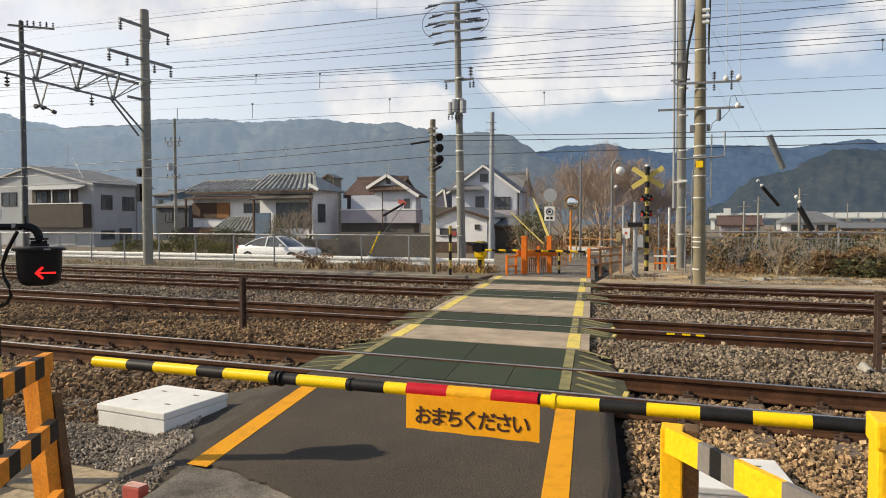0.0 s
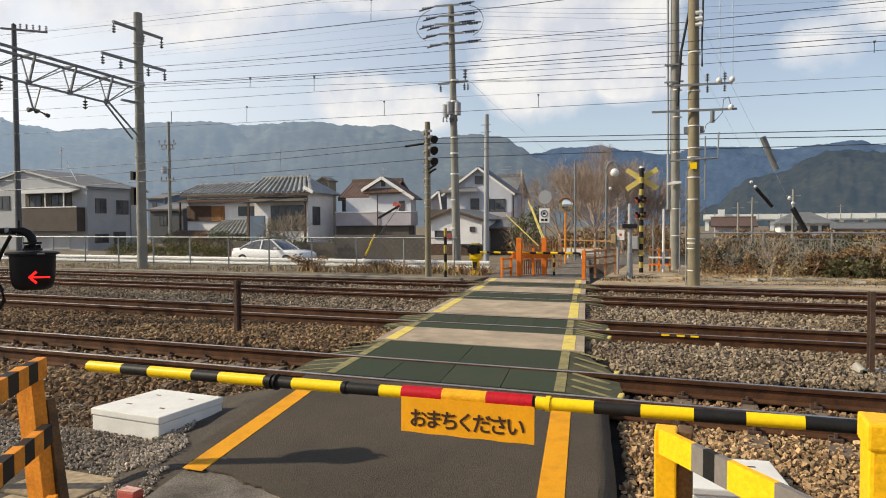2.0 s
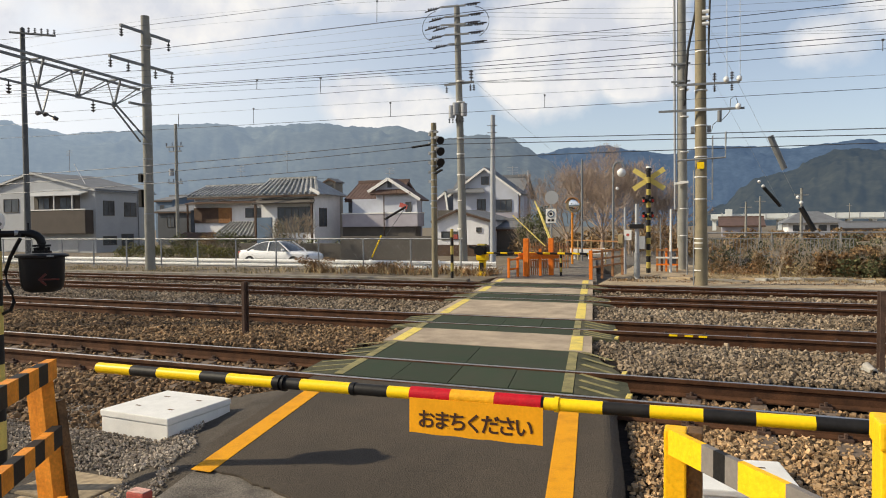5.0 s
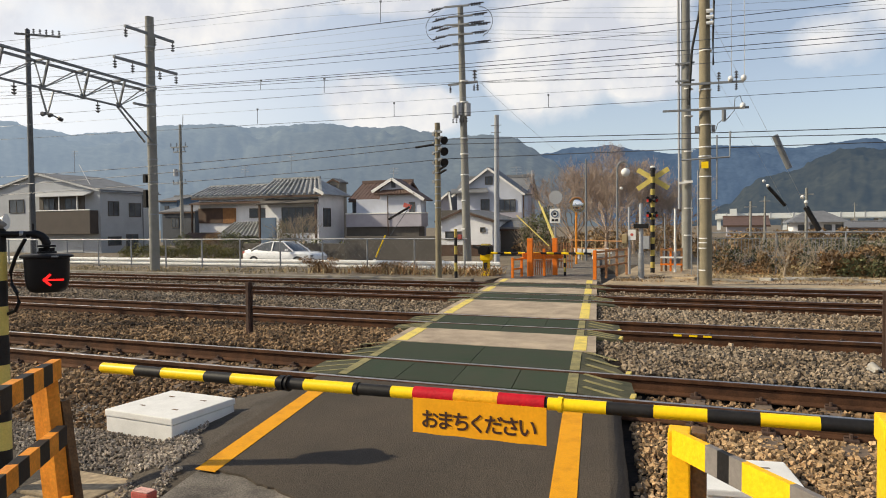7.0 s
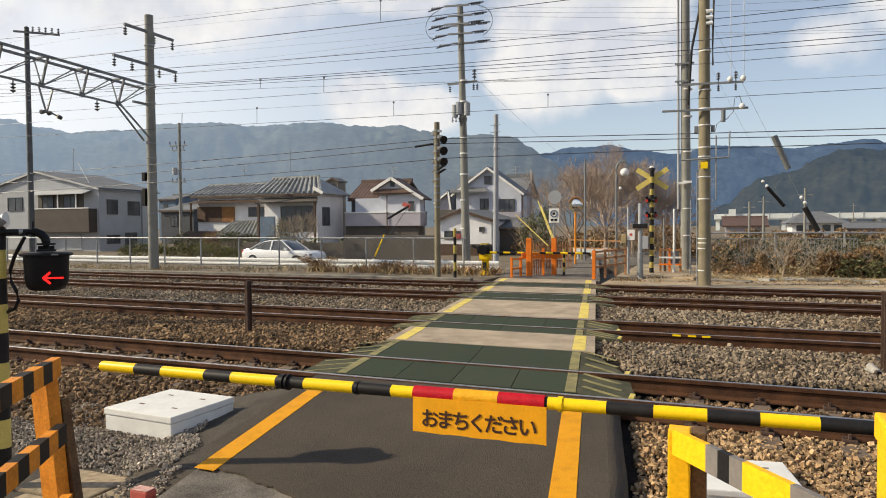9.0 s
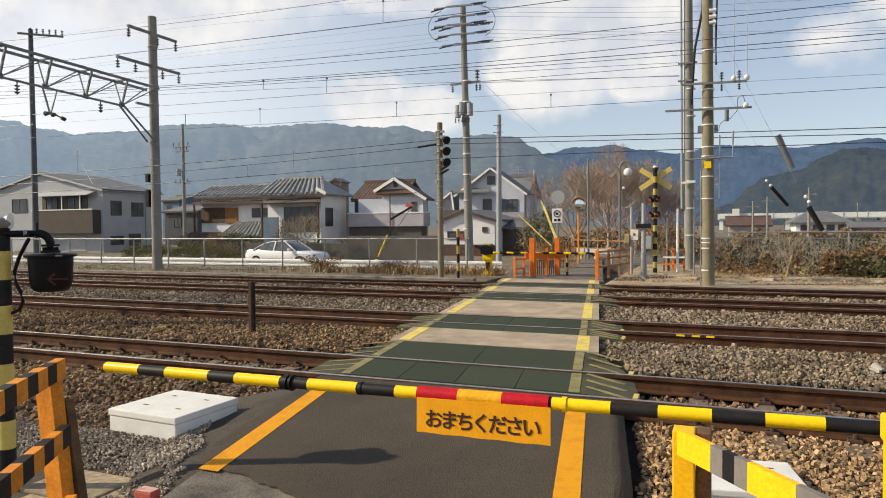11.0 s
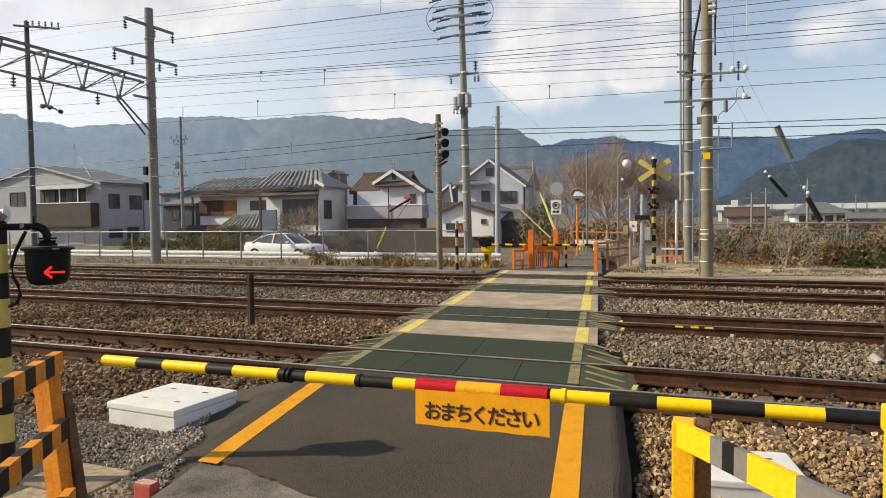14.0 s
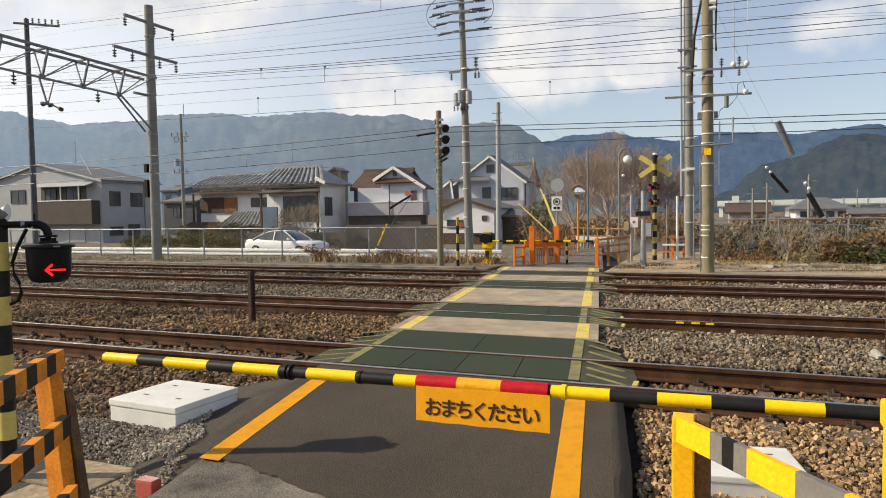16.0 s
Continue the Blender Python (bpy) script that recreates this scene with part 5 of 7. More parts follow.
for wb in ((hx0, hx1, 110, 110.2), (hx0, hx1, 117.8, 118), (hx0, hx0 + 0.2, 110.2, 117.8), (hx1 - 0.2, hx1, 110.2, 117.8)):
    part("wall", box(*wb, -0.5, hze), PLASTER, hr)
bm = bmesh.new()
hm = (hx0 + hx1) / 2
vv = [bm.verts.new(c) for c in ((hx0 - 0.9, 109, hze - 0.1), (hx1 + 0.9, 109, hze - 0.1), (hx1 + 0.9, 119, hze - 0.1), (hx0 - 0.9, 119, hze - 0.1), (hm - 1.2, 114, hzp), (hm + 1.2, 114, hzp))]
for f in ((0, 1, 5, 4), (1, 2, 5), (2, 3, 4, 5), (3, 0, 4), (3, 2, 1, 0)):
    bm.faces.new([vv[i] for i in f])
part("roof", bm, ROOF_GREY, hr, "grey hipped roof")
for k in (0.1, 0.35, 0.62, 0.85):
    xx = 10.24 + k * (16.54 - 10.24)
    window(hr, xx, xx + 0.9, 0.65, 1.38, 110, bars=0)
fb = gable_house("far_shed", "far low house with a dull brown roof", 1.63, 7.98, 130, 140, -0.5, 1.42, 2.75, "x", PLASTER_PINK, TILE_BROWN, over=0.6)
fb = gable_house("far_shed", "far long pale house with a grey roof", 18.80, 28.34, 120, 128, -0.5, 0.93, 1.62, "x", PANEL_GREY, ROOF_GREY, over=0.6)
via = thing("viaduct", 25.55, 260, -0.5, "long pale concrete railway viaduct on the plain", "viaduct")
vz0, vz1 = 3.17, 5.29
part("deck", box(-0.50, 101.46, 260, 268, vz0, vz1 - 0.9), VIADUCT, via)
part("parapet", box(-0.50, 101.46, 259.7, 260, vz0 + 0.4, vz1), VIADUCT, via, "pale parapet wall")
for k in range(22):
    xx = 0.06 + 7.0 * k
    part("pier", box(xx, xx + 1.3, 261, 267, -0.5, vz0 - 0.003), VIADUCT, via)
    part("parapet_joint", box(xx + 3, xx + 3.3, 259.6, 259.698, vz0 + 0.4, vz1 + 0.3), PANEL_GREY, via)
part("pump_house", box(4.24, 6.40, 255, 259, vz0, 6.88), VIADUCT, via, "small pale box beside the viaduct")


# ---- fences ----
def chain_fence(x0, x1, y, z0, top, label, step=2.0, cell=0.12, mesh_mat=None, skip=0):
    fc = thing("chain_link_fence", (x0 + x1) / 2, y, z0, label, "fence")
    x = x0
    while x <= x1 + 0.01:
        part("post", rod((x, y, z0), (x, y, top + 0.02), 0.032, n=8), GALV, fc, smooth=True)
        x += step
    part("top_rail", rod((x0, y, top), (x1, y, top), 0.026, n=8), GALV, fc, smooth=True)
    bm = bmesh.new()
    h = top - z0 - 0.08
    k = 0
    while k * cell * 2 < (x1 - x0) + h:
        u = x0 - h + k * cell * 2
        for s in (0, 1):
            pa, pb = (u, z0 + 0.05), (u + h, z0 + 0.05 + h)
            if s:
                pa, pb = (u + h, z0 + 0.05), (u, z0 + 0.05 + h)
            lo, hi = max(min(pa[0], pb[0]), x0), min(max(pa[0], pb[0]), x1)
            if hi - lo > 0.05:
                def zz(xq):
                    return pa[1] + (pb[1] - pa[1]) * (xq - pa[0]) / (pb[0] - pa[0])
                bar((lo, y, zz(lo)), (hi, y, zz(hi)), 0.002, 0.002, bm=bm, up=(0, 1, 0))
        k += 1
    tagged(part("wire_mesh", bm, GALV, fc, "galvanised wire mesh"), kind="stuff")
    return fc


chain_fence(-48.5, -8.4, 23.3, -0.1, 1.17, "galvanised chain-link fence between railway and road")
chain_fence(-0.17, 14.0, 25.0, -0.1, 1.33, "chain-link fence overgrown with dry vines", step=2.0, cell=0.10)
gr = thing("guard_rail", -25, 24.75, -0.47, "white steel guard rail along the road", "guard rail")
zg = 0.10
pf = [(-0.02, -0.17), (-0.09, -0.12), (-0.09, -0.06), (-0.03, -0.02), (-0.03, 0.02), (-0.09, 0.06), (-0.09, 0.12), (-0.02, 0.17), (0.0, 0.17), (-0.06, 0.11), (-0.06, 0.06), (0.0, 0.03), (0.0, -0.03), (-0.06, -0.06), (-0.06, -0.11), (0.0, -0.17)]
part("beam", prism([(24.75 + a, zg + b) for a, b in pf], -60, -7.6, "x"), WHITE, gr, "white corrugated beam")
x = -58.0
while x < -7.6:
    part("post", rod((x, 24.85, -0.5), (x, 24.85, 0.30), 0.06, n=10), WHITE, gr, smooth=True)
    x += 3.0

# ---- parked car ----
car = thing("parked_car", -22.62, 32.4, -0.495, "white four-door saloon car parked on the road", "car")
cx0, cx1 = -24.94, -20.28
L = cx1 - cx0
RZ = -0.56
# stations along the car from tail to nose: (fraction, sill, shoulder, top, half width)
LOW = [(0.0, 0.42, 0.70, 0.86, 0.74), (0.02, 0.28, 0.74, 0.93, 0.82), (0.08, 0.22, 0.78, 0.97, 0.87), (0.20, 0.20, 0.80, 0.98, 0.90), (0.45, 0.20, 0.80, 0.95, 0.905), (0.66, 0.20, 0.80, 0.92, 0.90),
       (0.72, 0.20, 0.78, 0.90, 0.90), (0.86, 0.20, 0.76, 0.86, 0.88), (0.95, 0.22, 0.71, 0.79, 0.84), (0.985, 0.26, 0.65, 0.71, 0.78), (1.0, 0.34, 0.58, 0.63, 0.70)]
rings = []
for f, a, b, c, w in LOW:
    x = cx0 + L * f
    rings.append([(x, 32.4 + s * ww, RZ + zz) for s, ww, zz in ((-1, w * 0.94, a), (-1, w, (a + b) / 2), (-1, w * 0.985, b), (-1, w * 0.86, c), (1, w * 0.86, c), (1, w * 0.985, b), (1, w, (a + b) / 2), (1, w * 0.94, a))])
part("body", loft(rings), CAR_PAINT, car, smooth=True)
CAB = [(0.13, 0.95, 0.78), (0.22, 1.16, 0.70), (0.30, 1.36, 0.64), (0.38, 1.43, 0.62), (0.50, 1.45, 0.62), (0.56, 1.42, 0.62), (0.64, 1.20, 0.70), (0.725, 0.90, 0.80)]
rings = []
for f, c, w in CAB:
    x = cx0 + L * f
    rings.append([(x, 32.4 - 0.82, RZ + 0.88), (x, 32.4 - w, RZ + max(0.89, c - 0.03)), (x, 32.4 - w + 0.08, RZ + max(0.892, c)), (x, 32.4 + w - 0.08, RZ + max(0.892, c)), (x, 32.4 + w, RZ + max(0.89, c - 0.03)), (x, 32.4 + 0.82, RZ + 0.88)])
part("cabin", loft(rings), GLASS, car, "dark cabin glass", smooth=True)
rings = []
for f, c, w in CAB:
    x = cx0 + L * f
    rings.append([(x, 32.4 - w - 0.008, RZ + c - 0.045), (x, 32.4 - w + 0.07, RZ + c + 0.012), (x, 32.4 + w - 0.07, RZ + c + 0.012), (x, 32.4 + w + 0.008, RZ + c - 0.045), (x, 32.4, RZ + c - 0.02)])
part("roof", loft(rings[1:6]), CAR_PAINT, car, smooth=True)
for f0, z0, f1, z1 in ((0.12, 0.93, 0.27, 1.33), (0.43, 0.90, 0.44, 1.42), (0.74, 0.88, 0.575, 1.40)):
    for s in (-1, 1):
        part("pillar", bar((cx0 + L * f0, 32.4 + s * 0.815, RZ + z0), (cx0 + L * f1, 32.4 + s * 0.655, RZ + z1), 0.07, 0.05), CAR_PAINT, car)
for f in (0.185, 0.80):
    for s in (-1, 1):
        w_ = part("wheel", rod((cx0 + L * f, 32.4 + s * 0.70, RZ + 0.32), (cx0 + L * f, 32.4 + s * 0.915, RZ + 0.32), 0.32, n=24), TYRE, car, "tyre")
        part("rim", rod((cx0 + L * f, 32.4 + s * 0.915, RZ + 0.32), (cx0 + L * f, 32.4 + s * 0.922, RZ + 0.32), 0.21, n=18), GALV, w_, "silver wheel rim")
for s in (-1, 1):
    part("headlight", box(cx0 + L * 0.945, cx0 + L * 0.99, 32.4 + s * 0.68 - 0.12, 32.4 + s * 0.68 + 0.12, RZ + 0.60, RZ + 0.71, 0.02), GLASS, car, "clear headlight")
    part("tail_light", box(cx0 + L * 0.0, cx0 + L * 0.03, 32.4 + s * 0.64 - 0.14, 32.4 + s * 0.64 + 0.14, RZ + 0.74, RZ + 0.88, 0.02), RED_PAINT, car, "red tail light")
    part("mirror", box(cx0 + L * 0.655, cx0 + L * 0.68, 32.4 + s * 0.99 - 0.09, 32.4 + s * 0.99 + 0.09, RZ + 0.92, RZ + 1.04, 0.02), CAR_PAINT, car)
part("side_strip", box(cx0 + L * 0.27, cx0 + L * 0.70, 31.486, 31.50, RZ + 0.46, RZ + 0.49), GALV, car, "bright side strip")


# ---- poles ----
def bands(parent, x, y, zs, r, h=0.03, material=None):
    for z_ in zs:
        part("steel_band", rod((x, y, z_), (x, y, z_ + h), r, n=16), material or GALV, parent, "steel band")


def insulator(parent, x, y, z, down=True, m=None, s=1.0):
    """A string of discs that hangs from (or stands on) a point."""
    d = -1 if down else 1
    bm = rod((x, y, z), (x, y, z + d * 0.34 * s), 0.018 * s, n=6)
    for k in (0.10, 0.19, 0.28):
        rod((x, y, z + d * k * s), (x, y, z + d * (k + 0.035) * s), 0.075 * s, 0.045 * s, n=10, bm=bm)
    part("insulator", bm, m or INSUL, parent, "dark insulator" if m is None else "white porcelain insulator")


# catenary mast with its brackets and the lattice beam across the tracks
LX, LY = -21.15, 21.3
lp = thing("catenary_mast", LX, LY, -0.5, "round concrete catenary mast carrying a steel lattice beam", "mast", "catenary masts")
part("shaft", rod((LX, LY, -0.5), (LX, LY, 10.12), 0.20, 0.165, n=20), POLE_CONC, lp, smooth=True)
bands(lp, LX, LY, (2.2, 3.5, 4.4, 5.0, 6.6, 7.35, 8.9), 0.20, 0.05)
for z_, y0, y1 in ((9.45, 20.05, 22.6), (8.15, 19.5, 22.75)):
    part("cross_arm", bar((LX, y0, z_), (LX, y1, z_), 0.09, 0.10), STEEL_GREY, lp, "grey steel cross-arm")
    for yy in (y0 + 0.05, y0 + 0.9 if z_ < 9 else LY + 0.25, LY + 0.5 if z_ < 9 else y1 - 0.05, y1 - 0.05):
        insulator(lp, LX, yy, z_ - 0.05, s=1.1)
part("bracket", bar((LX, 20.4, 6.55), (LX, 21.3, 6.55), 0.10, 0.08), STEEL_GREY, lp, "short bracket")
part("junction_box", box(LX - 0.34, LX - 0.19, 21.1, 21.3, 2.5, 3.2), BLACK_SOFT, lp, "dark equipment box")
part("junction_box", box(LX - 0.34, LX - 0.19, 21.1, 21.3, 3.5, 3.85), BLACK_SOFT, lp, "dark equipment box")
beam = thing("lattice_beam", LX, 13, 6.2, "grey steel lattice beam spanning the tracks between masts", "lattice beam")


def beam_z(y, base):
    """The beam is cambered: it rises a little towards the middle of the tracks."""
    return base + 0.030 * (21.2 - y) - 0.0018 * max(0.0, 15.0 - y) ** 2


NODES = [19.69 - 1.59 * k for k in range(9)]
for dx in (-0.33, 0.33):
    ys = [21.25] + NODES + [4.75]
    for ya, yb in zip(ys, ys[1:]):
        part("top_chord", bar((LX + dx, ya, beam_z(ya, 7.23)), (LX + dx, yb, beam_z(yb, 7.23)), 0.075, 0.085), STEEL_GREY, beam)
    part("knee_brace", bar((LX + dx * 0.3, 19.69, beam_z(19.69, 6.28)), (LX + dx * 0.6, 21.12, 5.12), 0.05, 0.055), STEEL_GREY, beam)
for ya, yb in zip(NODES, NODES[1:]):
    part("bottom_chord", bar((LX, ya, beam_z(ya, 6.28)), (LX, yb, beam_z(yb, 6.28)), 0.065, 0.065), STEEL_GREY, beam)
for k, y in enumerate(NODES):
    up_y = NODES[k - 1] if k else 21.2
    part("gusset", box(LX - 0.02, LX + 0.02, y - 0.11, y + 0.11, beam_z(y, 6.28) - 0.05, beam_z(y, 6.28) + 0.12), STEEL_GREY, beam)
    for dx, w in ((0.33, 0.06), (-0.33, 0.035)):
        part("upright", bar((LX, y, beam_z(y, 6.28)), (LX + dx, y, beam_z(y, 7.2)), w, w), STEEL_GREY, beam)
        part("diagonal", bar((LX, y, beam_z(y, 6.28)), (LX + dx, up_y - 0.1, beam_z(up_y, 7.2)), 0.034, 0.034), STEEL_GREY, beam)
    part("cross_tie", bar((LX - 0.33, y, beam_z(y, 7.23)), (LX + 0.33, y, beam_z(y, 7.23)), 0.05, 0.05), STEEL_GREY, beam)
for yy in (18.73, 15.5, 12.2):
    insulator(beam, LX, yy, beam_z(yy, 6.28) - 0.03, s=1.2)
for yy in (16.67, 13.4, 9.6):
    for dy in (-0.27, 0.27):
        part("hanger", bar((LX, yy + dy, beam_z(yy, 6.28)), (LX, yy, beam_z(yy, 5.40)), 0.045, 0.045), STEEL_GREY, beam)
    for dy in (-0.14, 0.13):
        part("insulator", rod((LX - 0.06, yy + dy, beam_z(yy, 5.42)), (LX + 0.06, yy + dy, beam_z(yy, 5.42)), 0.085, 0.06, n=12), INSUL, beam, "dark insulator")
    part("steady_arm", rod((LX, yy + 0.2, beam_z(yy, 5.42)), (LX, yy + 0.55, beam_z(yy, 5.32)), 0.025, n=6), INSUL, beam)
    part("arm_insulator", rod((LX, yy + 0.40, beam_z(yy, 5.36)), (LX, yy + 0.56, beam_z(yy, 5.31)), 0.07, n=10), INSUL, beam, "dark insulator")
m2 = thing("catenary_mast", LX, 4.7, -0.5, "round concrete catenary mast at the lattice beam's near end", "mast", "catenary masts")
part("shaft", rod((LX, 4.7, -0.5), (LX, 4.7, 10.1), 0.20, 0.165, n=20), POLE_CONC, m2, smooth=True)

# dark line pole further along the road
qx, qy = -31.98, 24.2
q = thing("line_pole", qx, qy, -0.5, "slim dark pole with a wooden cross-arm and insulators", "pole")
part("shaft", rod((-31.94, qy, -0.5), (-31.94, qy, 11.63), 0.15, 0.11, n=14), POLE_DARK, q, smooth=True)
za = 11.28
part("cross_arm", bar((-32.31, qy - 0.4, za + 0.1), (-30.06, qy + 0.3, za - 0.15), 0.09, 0.09), POLE_DARK, q)
for k in range(6):
    f = 0.28 + 0.14 * k
    insulator(q, -32.31 + f * (-30.06 - -32.31), qy - 0.4 + 0.7 * f, za + 0.1 - 0.25 * f, down=False, s=0.9)

# far pole among the houses
fx, fy = -44.39, 48.0
q = thing("utility_pole", fx, fy, -0.5, "grey concrete utility pole among the houses", "pole", "utility poles")
part("shaft", rod((fx, fy, -0.5), (fx, fy, 10.92), 0.17, 0.12, n=12), POLE_CONC, q, smooth=True)
for z_, w in ((8.925, 1.1), (8.507, 0.8), (5.665, 0.9)):
    part("cross_arm", bar((fx - w, fy, z_), (fx + w * 0.7, fy, z_), 0.1, 0.1), STEEL_GREY, q)
    for k in (-1, -0.4, 0.5):
        insulator(q, fx + k * w, fy, z_ + 0.05, down=False, s=1.0)
part("transformer", rod((fx - 0.4, fy - 0.2, 6.34), (fx - 0.4, fy - 0.2, 6.95), 0.22, n=12), PANEL_GREY, q, "grey transformer can", smooth=True)
part("whip", rod((fx + 0.3, fy, 10.67), (fx + 0.35, fy, 11.80), 0.03, n=6), STEEL_GREY, q)

# signal-line pole beside the last track
sx, sy = -8.22, 20.1
q = thing("line_pole", sx, sy, -0.1, "short brownish concrete pole with dark loudspeaker horns and cable fittings", "pole")
part("shaft", rod((sx, sy, -0.15), (sx, sy, 4.9), 0.10, 0.085, n=14), POLE_BROWN, q, smooth=True)
for z_, r_ in ((4.355, 0.11), (4.01, 0.12), (3.665, 0.12)):
    part("horn", rod((sx + 0.12, sy - 0.05, z_ + 0.04), (sx + 0.32, sy - 0.22, z_ - 0.05), 0.04, r_ + 0.02, n=14), BLACK_SOFT, q, "dark loudspeaker horn", smooth=True)
    part("horn_bracket", box(sx + 0.05, sx + 0.2, sy - 0.1, sy - 0.02, z_ + 0.02, z_ + 0.12), GALV, q)
for z_ in (3.46, 3.335):
    part("signal_visor", bar((sx + 0.08, sy - 0.1, z_ - 0.05), (sx + 0.34, sy - 0.2, z_ + 0.06), 0.12, 0.03), BLACK_SOFT, q)
bands(q, sx, sy, [2.2 + 0.22 * k for k in range(12)], 0.108, 0.04)
for k in range(6):
    part("fitting", box(sx - 0.17, sx - 0.09, sy - 0.06, sy + 0.04, 3.0 + 0.3 * k, 3.1 + 0.3 * k), GALV, q)
part("arm", bar((sx - 0.15, sy, 4.6), (sx + 0.18, sy - 0.1, 4.6), 0.06, 0.06), STEEL_GREY, q)

# tall utility pole with two tiers of line insulators
MX, MY = -9.12, 25.0
q = thing("utility_pole", MX, MY, -0.3, "tall concrete utility pole with strain insulators and a transformer", "pole", "utility poles")
part("shaft", rod((MX + 0.12, MY, -0.4), (MX - 0.1, MY, 10.15), 0.17, 0.11, n=16), POLE_CONC, q, smooth=True)
for tier, zc in ((0, 9.72), (1, 9.03)):
    for k, dz in enumerate((0.26, 0.0, -0.26)):
        part("cross_arm", bar((MX - 0.10 - 0.45, MY - 0.55 + 0.4 * k, zc + dz), (MX - 0.10 + 0.55, MY - 0.55 + 0.4 * k, zc + dz - 0.05), 0.06, 0.06), STEEL_GREY, q)
        for s in (-1, 1):
            x0 = MX - 0.1 + s * 0.50
            bm = rod((x0, MY - 0.5 + 0.4 * k, zc + dz), (x0 + s * 0.62, MY - 0.5 + 0.4 * k, zc + dz - (0.1 if s < 0 else 0.0)), 0.025, n=6)
            for j in range(4):
                xx = x0 + s * (0.14 + 0.1 * j)
                rod((xx, MY - 0.5 + 0.4 * k, zc + dz - 0.02), (xx + s * 0.05, MY - 0.5 + 0.4 * k, zc + dz - 0.03), 0.066, 0.04, n=10, bm=bm)
            part("strain_insulator", bm, INSUL, q, "dark strain insulator")
for s in (-1, 1):
    part("jumper", tube([(MX - 0.1 + s * (0.62 + 0.75 * math.sin(a)), MY - 0.2, 9.37 + 0.62 * math.cos(a)) for a in [0.25 + 0.3 * k for k in range(9)]], 0.012, n=5), WIRE, q)
za = 7.14
part("cross_arm", bar((-9.75, MY, za), (-8.54, MY, za + 0.03), 0.08, 0.08), STEEL_GREY, q)
for px_ in (-9.66, -8.68, -8.54):
    insulator(q, px_, MY, za - 0.04, s=0.8)
insulator(q, -8.65, MY, za + 0.05, down=False, s=1.3)
for dx, dz in ((-0.28, 0.0), (0.22, 0.05), (-0.12, 0.1)):
    part("transformer", rod((MX + dx, MY - 0.15, 5.82 + dz), (MX + dx, MY - 0.15, 6.29 + dz), 0.12, n=12), PANEL_GREY, q, "grey transformer can", smooth=True)
for k in range(5):
    insulator(q, MX - 0.36 + 0.14 * k, MY - 0.2, 5.82, s=0.6)
bands(q, MX + 0.03, MY, (1.5, 2.6, 3.6, 4.4, 5.0, 6.4, 7.2), 0.165, 0.05, WHITE)

# pale bare pole
q = thing("utility_pole", -8.75, 28.0, -0.3, "plain pale steel pole beside the road", "pole", "utility poles")
part("shaft", rod((-8.75, 28.0, -0.5), (-8.72, 28.0, 6.35), 0.125, 0.095, n=16), PANEL_GREY, q, smooth=True)
for z_ in (5.9, 5.6, 4.9):
    part("step_bolt", rod((-8.95, 27.9, z_), (-8.5, 27.9, z_), 0.015, n=6), GALV, q)

# the pair of big poles on the other side of the path
RX, RY = -0.30, 20.0
q = thing("utility_pole", RX, RY, -0.1, "stout brownish concrete pole with many steel bands", "pole", "utility poles")
part("shaft", rod((RX + 0.03, RY, -0.2), (RX - 0.06, RY, 11.5), 0.165, 0.125, n=20), POLE_BROWN, q, smooth=True)
bands(q, RX, RY, (0.35, 0.95, 1.10, 1.22, 2.3, 2.9, 3.45, 3.7, 4.3, 4.75, 5.25, 6.3), 0.166, 0.03, WHITE)
part("number_plate", box(RX - 0.09, RX + 0.09, RY - 0.2, RY - 0.182, 3.13, 3.31), YELLOW, q, "small yellow plate")
part("conduit", rod((RX - 0.17, RY - 0.05, -0.1), (RX - 0.18, RY - 0.05, 3.10), 0.016, n=8), GALV, q, "pale conduit", smooth=True)
for z_, x0, x1 in ((5.40, -0.96, 0.66), (4.71, -1.39, 0.78)):
    part("cross_arm", bar((x0, RY - 0.2, z_ + 0.02), (x1, RY - 0.2, z_ - 0.02), 0.05, 0.055), STEEL_GREY, q)
for dx in (0.34, 0.77):
    insulator(q, RX + dx, RY - 0.2, 5.42, down=False, s=0.75)
    insulator(q, RX + dx, RY - 0.2, 5.37, down=True, s=0.6)
for dx, z_ in ((0.63, 5.47), (0.95, 5.47), (0.93, 4.74)):
    part("insulator_disc", ball((RX + dx, RY - 0.22, z_), 0.075, squash=(1, 1, 1.15)), INSUL_W, q, "white porcelain knob", smooth=True)
part("lamp_weight", rod((RX + 0.47, RY - 0.2, 4.66), (RX + 0.47, RY - 0.2, 4.36), 0.055, n=10), STEEL_GREY, q, smooth=True)
part("jumper", tube([(RX + 0.47, RY - 0.2, 4.36), (RX + 0.58, RY - 0.2, 4.45), (RX + 0.72, RY - 0.2, 4.62), (RX + 0.74, RY - 0.2, 4.95), (RX + 0.86, RY - 0.2, 5.02), (RX + 0.93, RY - 0.2, 4.8)], 0.010, n=5), WIRE, q)
part("jumper", tube([(RX + 0.16, RY - 0.2, 4.18), (RX + 0.27, RY - 0.2, 4.12), (RX + 0.31, RY - 0.2, 4.3), (RX + 0.45, RY - 0.2, 4.42)], 0.010, n=5), WIRE, q)
for dx in (-0.21, 0.21):
    part("clamp", box(RX + dx - 0.05, RX + dx + 0.05, RY - 0.08, RY + 0.04, 4.12, 4.30, 0.01), STEEL_GREY, q, "grey cable clamp")
za = 3.39
